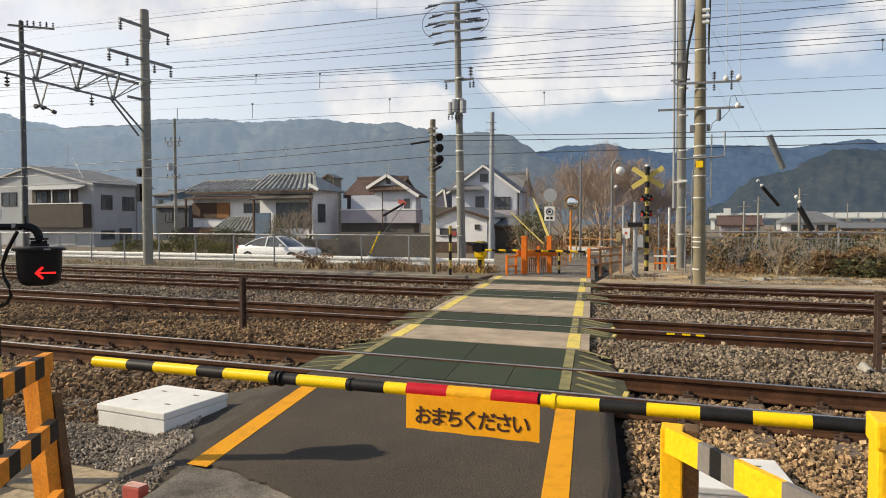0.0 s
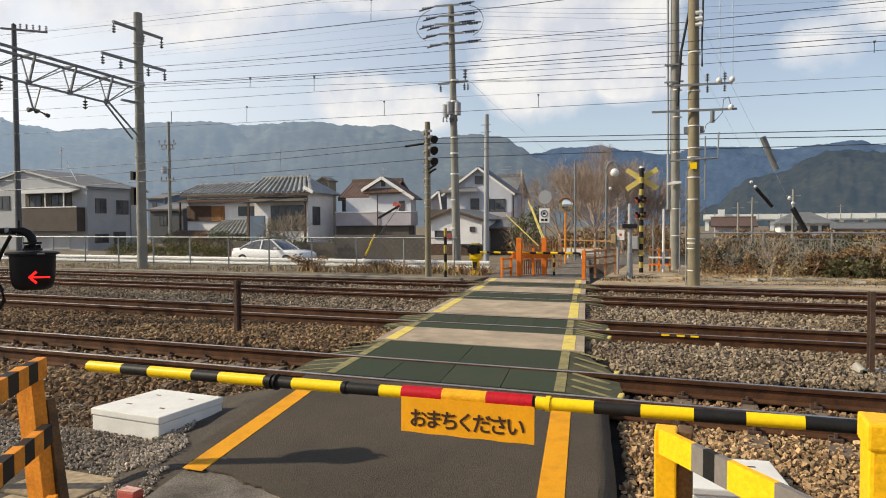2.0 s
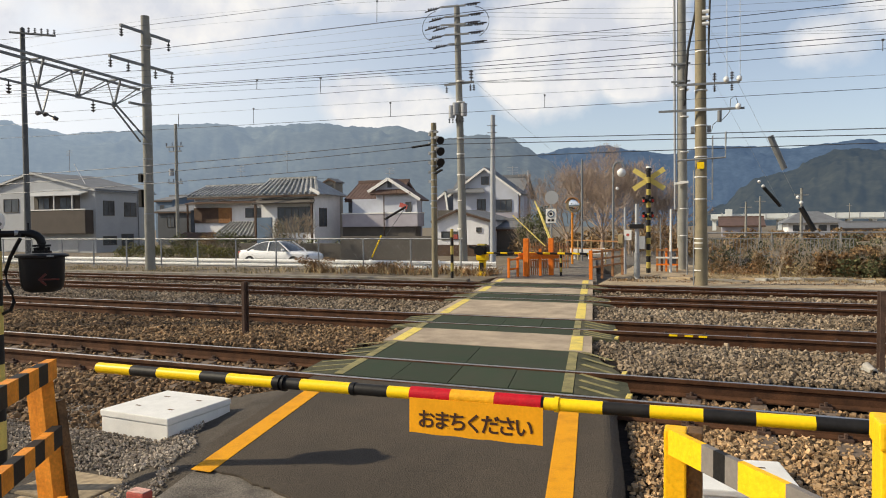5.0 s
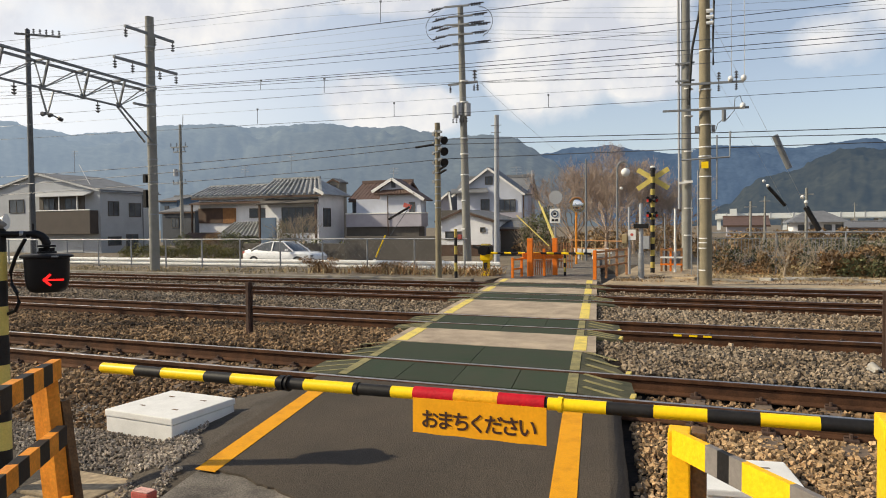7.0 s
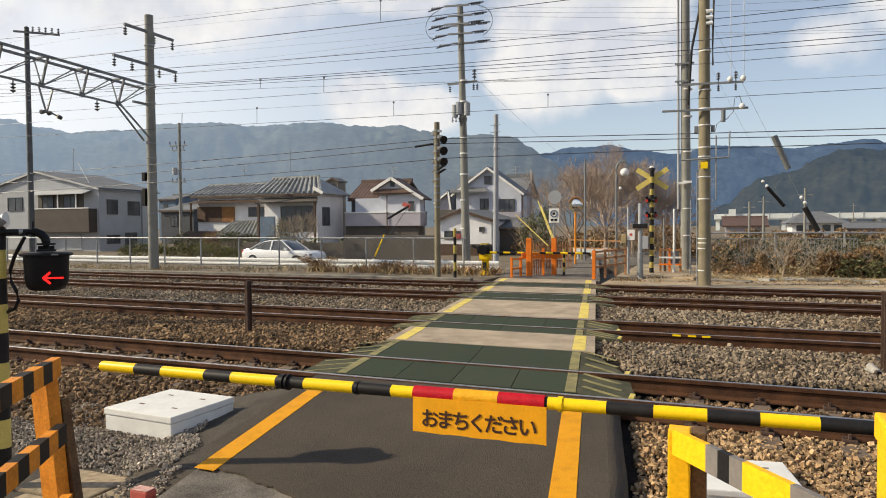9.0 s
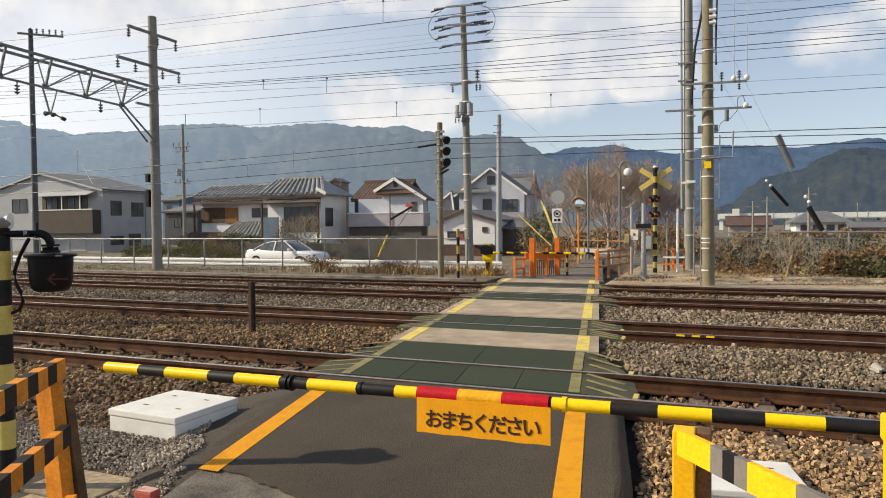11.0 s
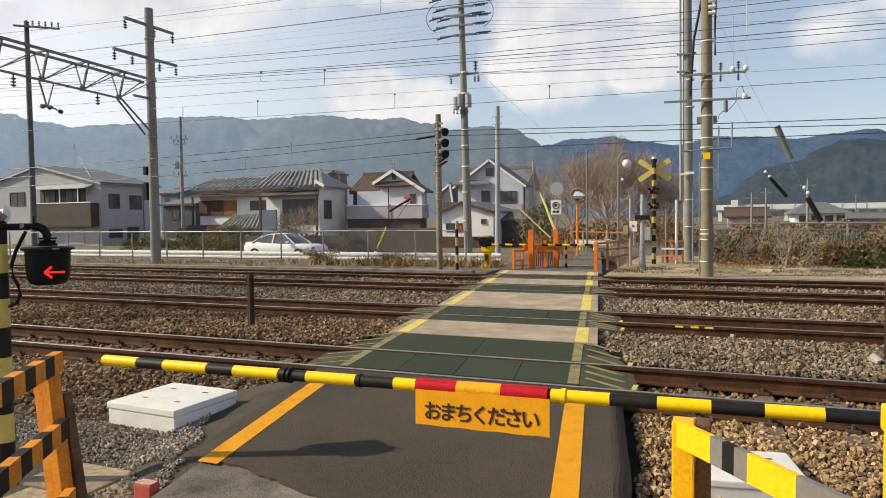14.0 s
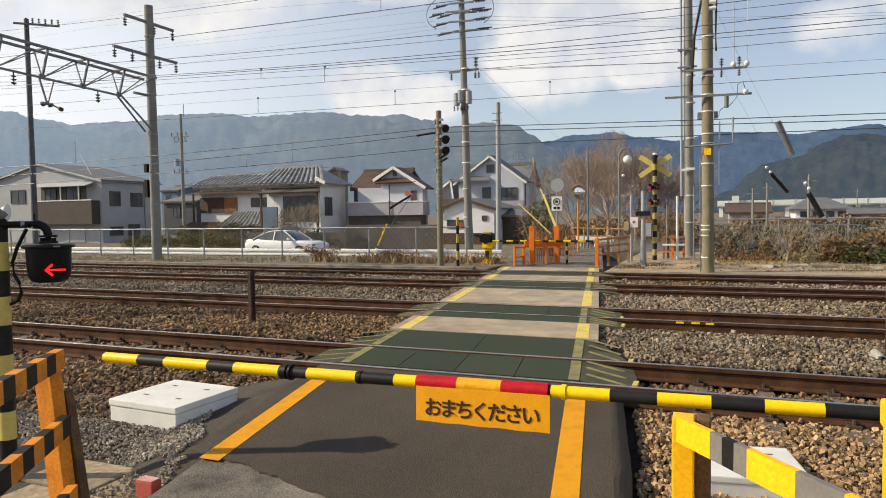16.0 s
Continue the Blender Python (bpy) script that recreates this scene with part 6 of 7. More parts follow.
part("rod_frame", tube([(RX - 0.6, RY - 0.2, za - 0.02), (RX + 0.62, RY - 0.2, za + 0.02), (RX + 0.63, RY - 0.2, za + 0.7)], 0.025), GALV, q, "bent steel rod")
part("drop_pipe", rod((RX + 0.30, RY - 0.15, 2.29), (RX + 0.30, RY - 0.15, 4.01), 0.02, n=6), GALV, q)
for dx in (0.65, 0.97):
    part("down_lead", rod((RX + dx, RY - 0.2, 5.50), (RX + dx - 0.03, RY - 0.2, 9.5), 0.008, n=5), WIRE_PALE, q)
for k in range(3):
    part("side_insulator", rod((RX + 0.02, RY - 0.22, 7.0 + 0.16 * k), (RX + 0.20, RY - 0.22, 7.0 + 0.16 * k), 0.05, n=10), INSUL_W, q, "white porcelain insulator")
part("cable_riser", tube([(RX + 0.2, RY - 0.1, 5.9), (RX + 0.19, RY - 0.1, 6.6), (RX + 0.22, RY - 0.1, 8.0)], 0.03, n=6), BLACK_SOFT, q)

TX, TY = -1.02, 27.0
q = thing("utility_pole", TX, TY, -0.1, "tall grey concrete pole with cables and a pale left edge", "pole", "utility poles")
part("shaft", rod((TX, TY, -0.2), (TX - 0.12, TY, 15.0), 0.19, 0.13, n=20), POLE_CONC, q, smooth=True)
# Added rod: imitates the pale left edge of the shaft, not a real pipe.
part("pale_edge_rod", rod((TX - 0.27, TY - 0.1, 2.20), (TX - 0.33, TY - 0.1, 10.5), 0.045, n=10), PANEL_GREY, q, "pale rod added for the pole's pale left edge", smooth=True)
part("cable_riser", tube([(TX + 0.05, TY - 0.22, 6.0), (TX + 0.16, TY - 0.24, 8.0), (TX + 0.42, TY - 0.24, 9.4), (TX + 0.45, TY - 0.24, 11.0)], 0.045, n=8), BLACK_SOFT, q, "black cable bundle")
for z_ in (7.54, 6.9):
    part("bracket", bar((TX - 0.42, TY - 0.2, z_), (TX + 0.25, TY - 0.2, z_), 0.06, 0.06), STEEL_GREY, q)
part("lamp_arm", bar((-1.30, 26.70, 3.14), (-0.82, 26.70, 3.19), 0.12, 0.08), WHITE, q, "white lamp box")
bands(q, TX, TY, (1.2, 2.2, 3.2, 4.3, 5.6, 6.6), 0.192, 0.04, WHITE)

# stay wires with covers
stay = thing("stay_wire", 2.0, 22.0, -0.1, "stay wire from the pole's top with grey cover tubes", "stay wire")
part("wire", rod((-0.25, 20.50, 7.43), (2.92, 22.00, 0.90), 0.0035, n=5), WIRE_PALE, stay)
part("cover", rod((1.51, 21.40, 4.10), (1.90, 21.60, 3.18), 0.085, n=12), STEEL_GREY, stay, "grey cover tube", smooth=True)
part("lower_cover", rod((2.34, 21.80, 2.09), (2.70, 21.90, 1.42), 0.075, n=10), BLACK_SOFT, stay, "dark cover tube", smooth=True)
for p_ in ((2.26, 21.80, 2.37), (2.35, 21.80, 2.22)):
    part("ball_insulator", ball(p_, 0.055), INSUL_W, stay, "white ball insulator", smooth=True)
stay = thing("stay_wire", 2.0, 24.0, -0.1, "thin second stay wire with white ball insulators", "stay wire")
part("wire", rod((-0.23, 21.00, 6.22), (2.69, 24.00, 0.83), 0.0025, n=5), WIRE_PALE, stay)
for p_ in ((1.33, 23.00, 2.92), (1.44, 23.00, 2.78)):
    part("ball_insulator", ball(p_, 0.05), INSUL_W, stay, "white ball insulator", smooth=True)
part("cover", rod((1.46, 23.00, 2.73), (1.94, 23.30, 2.17), 0.055, n=8), BLACK_SOFT, stay, "dark cover tube", smooth=True)


# ---- overhead wires ----
def wire(points, r, material, label):
    """A sagging wire through a few points; beyond them it runs on straight."""
    xs, zs = [p[0] for p in points], [p[2] for p in points]
    co = np.polyfit(xs, zs, min(2, len(points) - 1))
    y0, y1 = points[0][1], points[-1][1]
    pts = []
    n = 22
    for i in range(n + 1):
        x_ = xs[0] + (xs[-1] - xs[0]) * i / n
        pts.append((x_, y0 + (y1 - y0) * i / n, float(np.polyval(co, x_))))
    ob = part("overhead_wire", tube(pts, r * 0.85, n=5), material)
    return tagged(ob, label, "wire", "overhead wires")


DARK = "dark sagging overhead line above the tracks"
PALE = "thin grey overhead line against the sky"
wire([(-26.75, 18.00, 8.86), (-17.64, 18.00, 8.50), (-9.99, 18.00, 8.38)], 0.0086, WIRE, DARK)
wire([(-23.81, 16.00, 7.14), (-15.69, 16.00, 7.00), (-7.26, 16.00, 6.89), (-1.94, 16.00, 6.85)], 0.0106, WIRE, DARK)
wire([(-30.53, 20.50, 8.26), (-16.53, 20.50, 7.63), (-5.87, 20.50, 7.30), (-1.00, 20.50, 7.31), (4.72, 20.50, 7.32)], 0.0119, WIRE, DARK)
wire([(-30.84, 20.70, 7.98), (-16.70, 20.70, 7.50), (-9.39, 20.70, 7.21), (-1.01, 20.70, 7.14), (4.77, 20.70, 7.14)], 0.0086, WIRE, DARK)
wire([(-22.95, 15.40, 6.20), (-12.43, 15.40, 5.70), (-6.99, 15.40, 5.48), (-0.75, 15.40, 5.42), (3.55, 15.40, 5.55)], 0.0086, WIRE, DARK)
wire([(-27.43, 18.40, 6.92), (-14.85, 18.40, 6.44), (-8.35, 18.40, 6.13), (-0.89, 18.40, 5.99), (4.25, 18.40, 5.96)], 0.0119, WIRE, DARK)
wire([(-33.24, 22.30, 7.91), (-18.00, 22.30, 7.35), (-10.12, 22.30, 6.97), (-1.16, 22.30, 6.80), (5.15, 22.30, 6.71)], 0.0106, WIRE, DARK)
wire([(-33.56, 22.50, 7.64), (-18.16, 22.50, 7.18), (-10.21, 22.50, 6.70), (-1.16, 22.50, 6.22)], 0.0073, WIRE, PALE)
wire([(-9.11, 26.80, 7.88), (-5.38, 26.80, 7.75), (-1.39, 26.80, 7.58)], 0.0099, WIRE, DARK)
wire([(-9.11, 26.80, 7.51), (-5.38, 26.80, 7.31), (-1.39, 26.80, 7.11)], 0.0099, WIRE, DARK)
wire([(-22.68, 15.20, 5.30), (-12.27, 15.20, 5.10), (-6.90, 15.20, 5.00), (-0.73, 15.20, 4.93), (3.52, 15.20, 4.92)], 0.0066, WIRE, PALE)
wire([(-27.18, 18.20, 5.63), (-14.70, 18.20, 5.48), (-5.20, 18.20, 5.17), (-0.87, 18.20, 5.07), (4.22, 18.20, 5.00)], 0.0053, WIRE_PALE, PALE)
wire([(-27.19, 18.20, 5.15), (-14.71, 18.20, 4.97), (-8.81, 18.20, 4.84), (-0.87, 18.20, 4.75), (4.23, 18.20, 4.68)], 0.0079, WIRE, DARK)
for a, b in (((-13.66, 18.20, 5.43), (-13.67, 18.20, 4.97)), ((-8.81, 18.20, 5.26), (-8.81, 18.20, 4.86)), ((-4.21, 18.20, 5.13), (-4.21, 18.20, 4.79)), ((-11.36, 15.30, 5.58), (-11.37, 15.30, 5.34)), ((-9.39, 15.30, 5.45), (-9.40, 15.30, 5.09)), ((-8.10, 16.00, 7.46), (-8.11, 16.00, 6.93)), ((3.15, 16.00, 5.27), (3.15, 16.00, 5.05))):
    dr = thing("dropper", b[0], b[1], b[2], "short dropper that ties the contact wire to its messenger", "dropper", "droppers on the wires")
    part("rod", rod(a, b, 0.008, n=5), WIRE, dr)
    part("clip", box(a[0] - 0.022, a[0] + 0.022, a[1] - 0.02, a[1] + 0.02, a[2] - 0.02, a[2] + 0.02), WIRE, dr)
# low cables by way of the short pole
for pts in (([(-30.10, 20.10, 3.89), (-16.26, 20.10, 4.11), (-9.13, 20.10, 4.32), (-8.26, 20.10, 4.38)], [(-8.26, 20.10, 4.38), (-5.74, 20.10, 4.31), (-0.95, 20.10, 4.12), (4.69, 20.10, 3.99)]),
            ([(-30.11, 20.10, 3.52), (-16.26, 20.10, 3.85), (-9.13, 20.10, 4.15), (-8.26, 20.10, 4.21)], [(-8.26, 20.10, 4.21), (-5.74, 20.10, 4.17), (-0.95, 20.10, 3.98), (4.70, 20.10, 3.82)]),
            ([(-30.13, 20.10, 3.11), (-16.27, 20.10, 3.44), (-9.13, 20.10, 3.70), (-8.26, 20.10, 3.74)], [(-8.26, 20.10, 3.74), (-5.74, 20.10, 3.77), (-0.94, 20.10, 3.68), (4.70, 20.10, 3.63)])):
    for p_ in pts:
        wire(p_, 0.014, WIRE, "dark insulated cable strung between poles beside the track")
bm = rod((-8.96, 20.05, 4.16), (-8.32, 20.05, 4.22), 0.035, n=8)
tagged(part("cable_sleeve", bm, BLACK), "black sleeve on a cable beside the short pole", "cable sleeve")
# distribution lines that fan out from the tall utility pole
for a, b, c in (((-50.58, 34.00, 14.10), (-23.36, 29.00, 11.87), (-10.49, 25.00, 10.12)), ((-50.60, 34.00, 13.61), (-23.38, 29.00, 10.95), (-10.25, 25.00, 9.83)), ((-50.62, 34.00, 12.96), (-23.38, 29.00, 10.64), (-10.01, 25.00, 9.65)),
                ((-50.63, 34.00, 12.68), (-23.38, 29.00, 10.41), (-10.32, 25.00, 9.18)), ((-50.65, 34.00, 12.15), (-23.39, 29.00, 9.89), (-10.08, 25.00, 9.03)), ((-50.67, 34.00, 11.74), (-23.40, 29.00, 9.60), (-9.84, 25.00, 8.87)), ((-50.56, 34.00, 14.58), (-23.36, 29.00, 12.33), (-11.34, 25.00, 10.62))):
    wire([a, b, c], 0.0059, WIRE_PALE, PALE)
for a, b, c in (((-8.45, 25.00, 9.97), (-5.23, 26.00, 9.81), (-1.33, 27.00, 9.68)), ((-8.27, 25.00, 9.78), (-5.23, 26.00, 9.62), (-1.33, 27.00, 9.49)), ((-8.27, 25.00, 9.61), (-5.23, 26.00, 9.45), (-1.32, 27.00, 9.26)),
                ((-8.45, 25.00, 9.14), (-5.23, 26.00, 8.94), (-1.32, 27.00, 8.72)), ((-8.27, 25.00, 8.97), (-5.23, 26.00, 8.80), (-1.32, 27.00, 8.64)), ((-8.27, 25.00, 8.80), (-5.22, 26.00, 8.65), (-1.31, 27.00, 8.41)),
                ((-1.02, 27.00, 8.69), (1.76, 29.00, 8.93), (7.62, 33.00, 9.53)), ((-1.02, 27.00, 8.61), (1.76, 29.00, 8.84), (7.62, 33.00, 9.41)), ((-1.03, 27.00, 9.46), (1.75, 29.00, 9.74), (7.60, 33.00, 10.50)), ((-1.03, 27.00, 9.64), (1.74, 29.00, 10.02), (7.59, 33.00, 10.79))):
    wire([a, b, c], 0.0066, WIRE_PALE, PALE)
wire([(-8.45, 25.00, 7.15), (-7.47, 32.00, 5.52), (-7.22, 34.00, 5.17)], 0.0053, WIRE_PALE, "thin service wire slanting down to the houses")
wire([(-43.92, 48.00, 4.67), (-36.83, 50.00, 5.77), (-31.22, 54.00, 6.09)], 0.0132, WIRE, "dark service cable to the tiled house")

# ---- the far side of the crossing ----
def striped_post(name, x, y, z0, z1, r, n, label, category, group=""):
    p_ = thing(name, x, y, z0, label, category, group)
    for k in range(n):
        a, b = z0 + (z1 - z0) * k / n, z0 + (z1 - z0) * (k + 1) / n
        part("band", rod((x, y, a), (x, y, b), r, n=14), (BLACK_SOFT, OCHRE)[k % 2], p_, smooth=True)
    return p_


LENS_RED = mat("dark_red_lens", (0.42, 0.02, 0.012), 0.2, var=0.1, bump=0)
XX, XY = -2.07, 24.8
xp = striped_post("crossing_signal", XX, XY, -0.1, 3.5, 0.075, 17, "black and yellow striped crossing signal with a crossbuck and red lamps", "signal")
part("bell", rod((XX, XY, 3.50), (XX, XY, 3.60), 0.11, 0.09, n=16), BLACK_SOFT, xp, "black bell", smooth=True)
part("cap", rod((XX, XY, 3.60), (XX, XY, 3.66), 0.09, 0.07, n=16), CONCRETE_NEW, xp, "pale cap", smooth=True)
zc = 3.22
for s in (-1, 1):
    part("cross_board", bar((XX - 0.52, XY + 0.11 - 0.012 * s, zc - s * 0.34), (XX + 0.52, XY + 0.11 - 0.012 * s, zc + s * 0.34), 0.02, 0.17, up=(0, 0, 1)), SIGN_YELLOW, xp, "faded yellow crossbuck board")
for zl in (2.46, 1.94):
    for s in (-1, 1):
        lamp = part("lamp_housing", rod((XX + s * 0.05, XY - 0.12, zl), (XX + s * 0.14, XY - 0.17, zl), 0.07, 0.085, n=16), BLACK, xp, "black lamp housing", smooth=True)
        part("lens", rod((XX + s * 0.14, XY - 0.17, zl), (XX + s * 0.15, XY - 0.185, zl), 0.055, n=16), LENS_RED, lamp, "red lamp lens")
        part("visor", rod((XX + s * 0.14, XY - 0.27, zl + 0.085), (XX + s * 0.14, XY - 0.15, zl + 0.095), 0.05, n=10), BLACK, lamp)
part("control_box", box(XX - 0.36, XX - 0.10, XY - 0.2, XY + 0.1, 0.78, 1.22, 0.01), PANEL_GREY, xp, "grey control box")

# barrier machine with its lowered arm across the far side
GX, GY = -7.31, 22.2
gm = thing("barrier_machine", GX, GY, -0.1, "yellow barrier machine with black weights on the far side", "barrier machine")
part("pedestal", loft([[(GX + a * w, GY + b * w, z_) for a, b in ((-1, -1), (1, -1), (1, 1), (-1, 1))] for z_, w in ((-0.1, 0.17), (0.0, 0.15), (0.05, 0.10), (0.42, 0.10), (0.48, 0.17), (0.66, 0.17))]), YELLOW, gm)
part("door", box(GX - 0.07, GX + 0.07, GY - 0.135, GY - 0.105, 0.10, 0.38, 0.005), BLACK_SOFT, gm, "dark service door")
part("weight_arm", bar((GX - 0.02, GY - 0.25, 0.80), (GX - 0.40, GY - 0.25, 0.94), 0.04, 0.09), BLACK_SOFT, gm, "black counterweight arm")
part("gearbox", box(GX - 0.26, GX + 0.20, GY - 0.18, GY + 0.2, 0.665, 0.95, 0.05), BLACK_SOFT, gm, "black gear case")
part("weight", rod((GX - 0.02, GY - 0.30, 0.80), (GX - 0.02, GY - 0.19, 0.80), 0.17, n=18), BLACK, gm, "round black counterweight")
part("top_cover", box(GX - 0.16, GX + 0.12, GY - 0.12, GY + 0.14, 0.953, 1.02, 0.03), OCHRE, gm, "yellow top cover")
x = GX + 0.24
k = 0
x_end = -3.68
while x < x_end:
    part("arm_band", rod((x, GY - 0.25, 0.72), (min(x + 0.24, x_end), GY - 0.25, 0.71), 0.035, n=12), (YELLOW, BLACK_SOFT)[k % 2], gm, smooth=True)
    x += 0.24
    k += 1
sp = striped_post("marker_post", -7.82, 20.6, -0.1, 1.54, 0.05, 6, "slim black and pale striped marker post", "post")
part("red_lamp", box(-7.72, -7.60, 20.5, 20.6, 1.21, 1.36), RED_PAINT, sp, "small red lamp box")


def orange_post(x, y, z0, z1, w, parent, m=None):
    return part("post", box(x - w / 2, x + w / 2, y - w / 2, y + w / 2, z0, z1, 0.008), m or FAR_ORANGE, parent)


hf = thing("orange_handrail", -5.6, 21.3, -0.05, "orange painted steel handrail beside the crossing path", "handrail", "handrails at the crossing")
for a, top in (((-5.98, 20.80, 0.00), 0.62), ((-5.85, 21.40, 0.02), 0.60)):
    orange_post(a[0], a[1], -0.05, top, 0.075, hf)
for zz in (0.55, 0.25):
    part("rail", bar((-5.98, 20.8, zz), (-5.85, 21.4, zz), 0.05, 0.05), FAR_ORANGE, hf)
tall = thing("steel_railing", -5.5, 21.8, -0.05, "bright orange steel frame with tall posts by the path", "frame")
for xx, yy, wid in ((-5.62, 21.6, 0.17), (-4.98, 22.4, 0.15)):
    orange_post(xx, yy, -0.05, 1.21, wid, tall)
orange_post(-5.25, 22.0, -0.05, 0.87, 0.08, tall)
for zz in (0.69, 0.58):
    part("rail", bar((-5.84, 21.5, zz), (-4.76, 22.5, zz), 0.06, 0.10), FAR_ORANGE, tall)
for k in range(12):
    f = k / 11
    xx = -5.61 + f * (-5.00 - -5.61)
    part("baluster", box(xx - 0.015, xx + 0.015, 21.95 + 0.5 * f, 21.98 + 0.5 * f, 0.0, 0.5), RAIL_BROWN, tall)
for a, b in (((-6.46, 23.00, 1.99), (-5.22, 22.60, 0.93)), ((-5.92, 24.00, 2.50), (-5.05, 22.60, 1.08)), ((-5.90, 24.40, 2.31), (-5.04, 23.00, 0.96))):
    lb = part("leaning_pole", rod(a, b, 0.02, n=8), SIGN_YELLOW, tall, "leaning yellow stay cover", smooth=True)
striped_post("marker_post", -4.61, 22.2, -0.05, 0.85, 0.04, 6, "short black and yellow striped post beside the path", "post")
lean = thing("stay_wire", -12.12, 24.0, -0.1, "yellow and dark covers on stay wires by the fence", "stay wire")
part("wire", rod((-12.47, 23.80, 0.37), (-11.18, 24.50, 2.48), 0.012, n=5), WIRE, lean)
part("cover", rod((-12.39, 23.80, 0.44), (-12.07, 24.00, 1.30), 0.03, n=8), YELLOW, lean, "yellow cover", smooth=True)
part("upper_cover", rod((-12.02, 24.20, 1.92), (-11.23, 24.50, 2.41), 0.045, n=8), BLACK_SOFT, lean, "dark cover", smooth=True)

hb = thing("brown_handrail", -3.2, 23, -0.05, "brown and orange pipe handrail along the path", "handrail", "handrails at the crossing")
R0, R1 = Vector((-3.41, 20.80, 0.00)), Vector((-2.81, 23.60, 0.05))
for k in range(4):
    p_ = R0.lerp(R1, k / 3)
    orange_post(p_.x, p_.y, -0.05, 0.86, 0.10 if k == 0 else 0.075, hb, FAR_ORANGE if k == 0 else RAIL_BROWN)
for zz in (0.80, 0.58, 0.34):
    part("rail", bar((R0.x, R0.y, zz), (R1.x, R1.y, zz), 0.05, 0.06), RAIL_BROWN, hb)
hg = thing("pale_handrail", -4.6, 32, -0.05, "pale orange pipe railing at the lane beyond", "handrail", "handrails at the crossing")
for k in range(5):
    p_ = Vector((-6.62, 33.00, 0.40)).lerp(Vector((-3.65, 30.00, 0.42)), k / 4)
    part("post", rod((p_.x, p_.y, -0.1), (p_.x, p_.y, 0.95), 0.035, n=8), STRAW, hg)
for zz in (0.92, 0.55):
    part("rail", bar((-6.62, 33, zz), (-3.65, 30, zz), 0.05, 0.05), SHUTTER, hg)
pf_ = thing("picket_fence", -6.0, 26.2, -0.1, "low rusty brown picket fence beside the path", "fence")
for k in range(17):
    px_ = -6.85 + 0.105 * k
    part("picket", box(px_ - 0.02, px_ + 0.02, 26.18, 26.22, -0.1, 0.95), RAIL_BROWN, pf_)
for zz in (0.25, 0.80):
    part("rail", box(-6.9, -5.12, 26.225, 26.26, zz - 0.03, zz + 0.03), RAIL_BROWN, pf_)
wg = thing("guard_rail", -5.6, 33.6, -0.1, "short white guard rail at the lane beyond", "guard rail")
part("beam", box(-6.5, -4.7, 33.55, 33.60, 0.22, 0.50, 0.015), WHITE, wg, "white steel beam")
for px_ in (-6.3, -5.6, -4.9):
    part("post", rod((px_, 33.66, -0.1), (px_, 33.66, 0.52), 0.05, n=10), WHITE, wg, smooth=True)
jf = thing("orange_barrier", -1.0, 25.6, -0.05, "orange and white striped low barrier beside the big pole", "barrier")
for xx, m in ((-1.83, SHUTTER), (-1.67, TIMBER), (-1.52, FAR_ORANGE), (-1.38, FAR_ORANGE), (-1.15, SHUTTER)):
    orange_post(xx, 25.6, -0.05, 0.78, 0.07, jf, m)
for zz in (0.72, 0.45, 0.2):
    part("rail", bar((-1.87, 25.54, zz), (-1.12, 25.54, zz), 0.04, 0.06), (FAR_ORANGE, WHITE, SHUTTER)[int(zz * 3.9) % 3], jf)
for k, (yy, r_, m) in enumerate(((22.0, 0.075, PANEL_GREY), (23.8, 0.05, PANEL_GREY), (25.2, 0.045, WHITE), (26.0, 0.03, GALV), (24.0, 0.022, GALV))):
    bx, bt = ((-2.18, 2.28), (-2.75, 2.22), (-1.35, 2.17), (-1.75, 1.86), (-0.77, 2.43))[k]
    b_ = thing("post", bx, yy, -0.05, "pale steel post at the crossing", "post", "posts at the crossing")
    part("shaft", rod((bx, yy, -0.08), (bx, yy, bt), r_, r_ * 0.8, n=12), m, b_, smooth=True)
    if k == 0:
        part("collar", rod((bx, yy, 0.0), (bx, yy, 0.75), 0.10, 0.085, n=12), GALV, b_, "grey sleeve", smooth=True)
        part("cable_box", box(bx - 0.22, bx + 0.22, yy - 0.12, yy + 0.1, 1.51, 1.65, 0.02), BLACK_SOFT, b_, "black lamp bar")
    if k == 1:
        part("notice", box(bx - 0.02, bx + 0.22, yy - 0.1, yy - 0.06, 1.11, 1.46), WHITE, b_, "small white notice with a red spot")
        part("red_spot", rod((bx + 0.1, yy - 0.105, 1.29), (bx + 0.1, yy - 0.1, 1.29), 0.05, n=12), RED_PAINT, b_)
        part("switch_box", box(bx - 0.22, bx - 0.06, yy - 0.15, yy + 0.05, 1.00, 1.30, 0.01), STRAW, b_, "cream switch box")

# road signs, mirror and street lamp
rs = thing("road_sign", -6.65, 30, -0.1, "grey sign pole with a round plate above a white notice", "road sign")
sxx = -6.65
part("pole", rod((sxx, 30, -0.1), (sxx, 30, 3.09), 0.04, n=10), GALV, rs, smooth=True)
part("round_plate", rod((sxx + 0.02, 29.98, 2.87), (sxx + 0.02, 29.95, 2.87), 0.30, n=28), PANEL_GREY, rs, "round grey sign plate")
part("notice", box(-6.89, -6.43, 29.94, 29.96, 1.74, 2.37), WHITE, rs, "white notice plate")
zc = 2.14
part("ring", tube([(-6.66 + 0.14 * math.cos(a), 29.935, zc + 0.14 * math.sin(a)) for a in [2 * math.pi * k / 20 for k in range(21)]], 0.028, n=6), BLUE_PANEL, rs, "blue ring symbol")
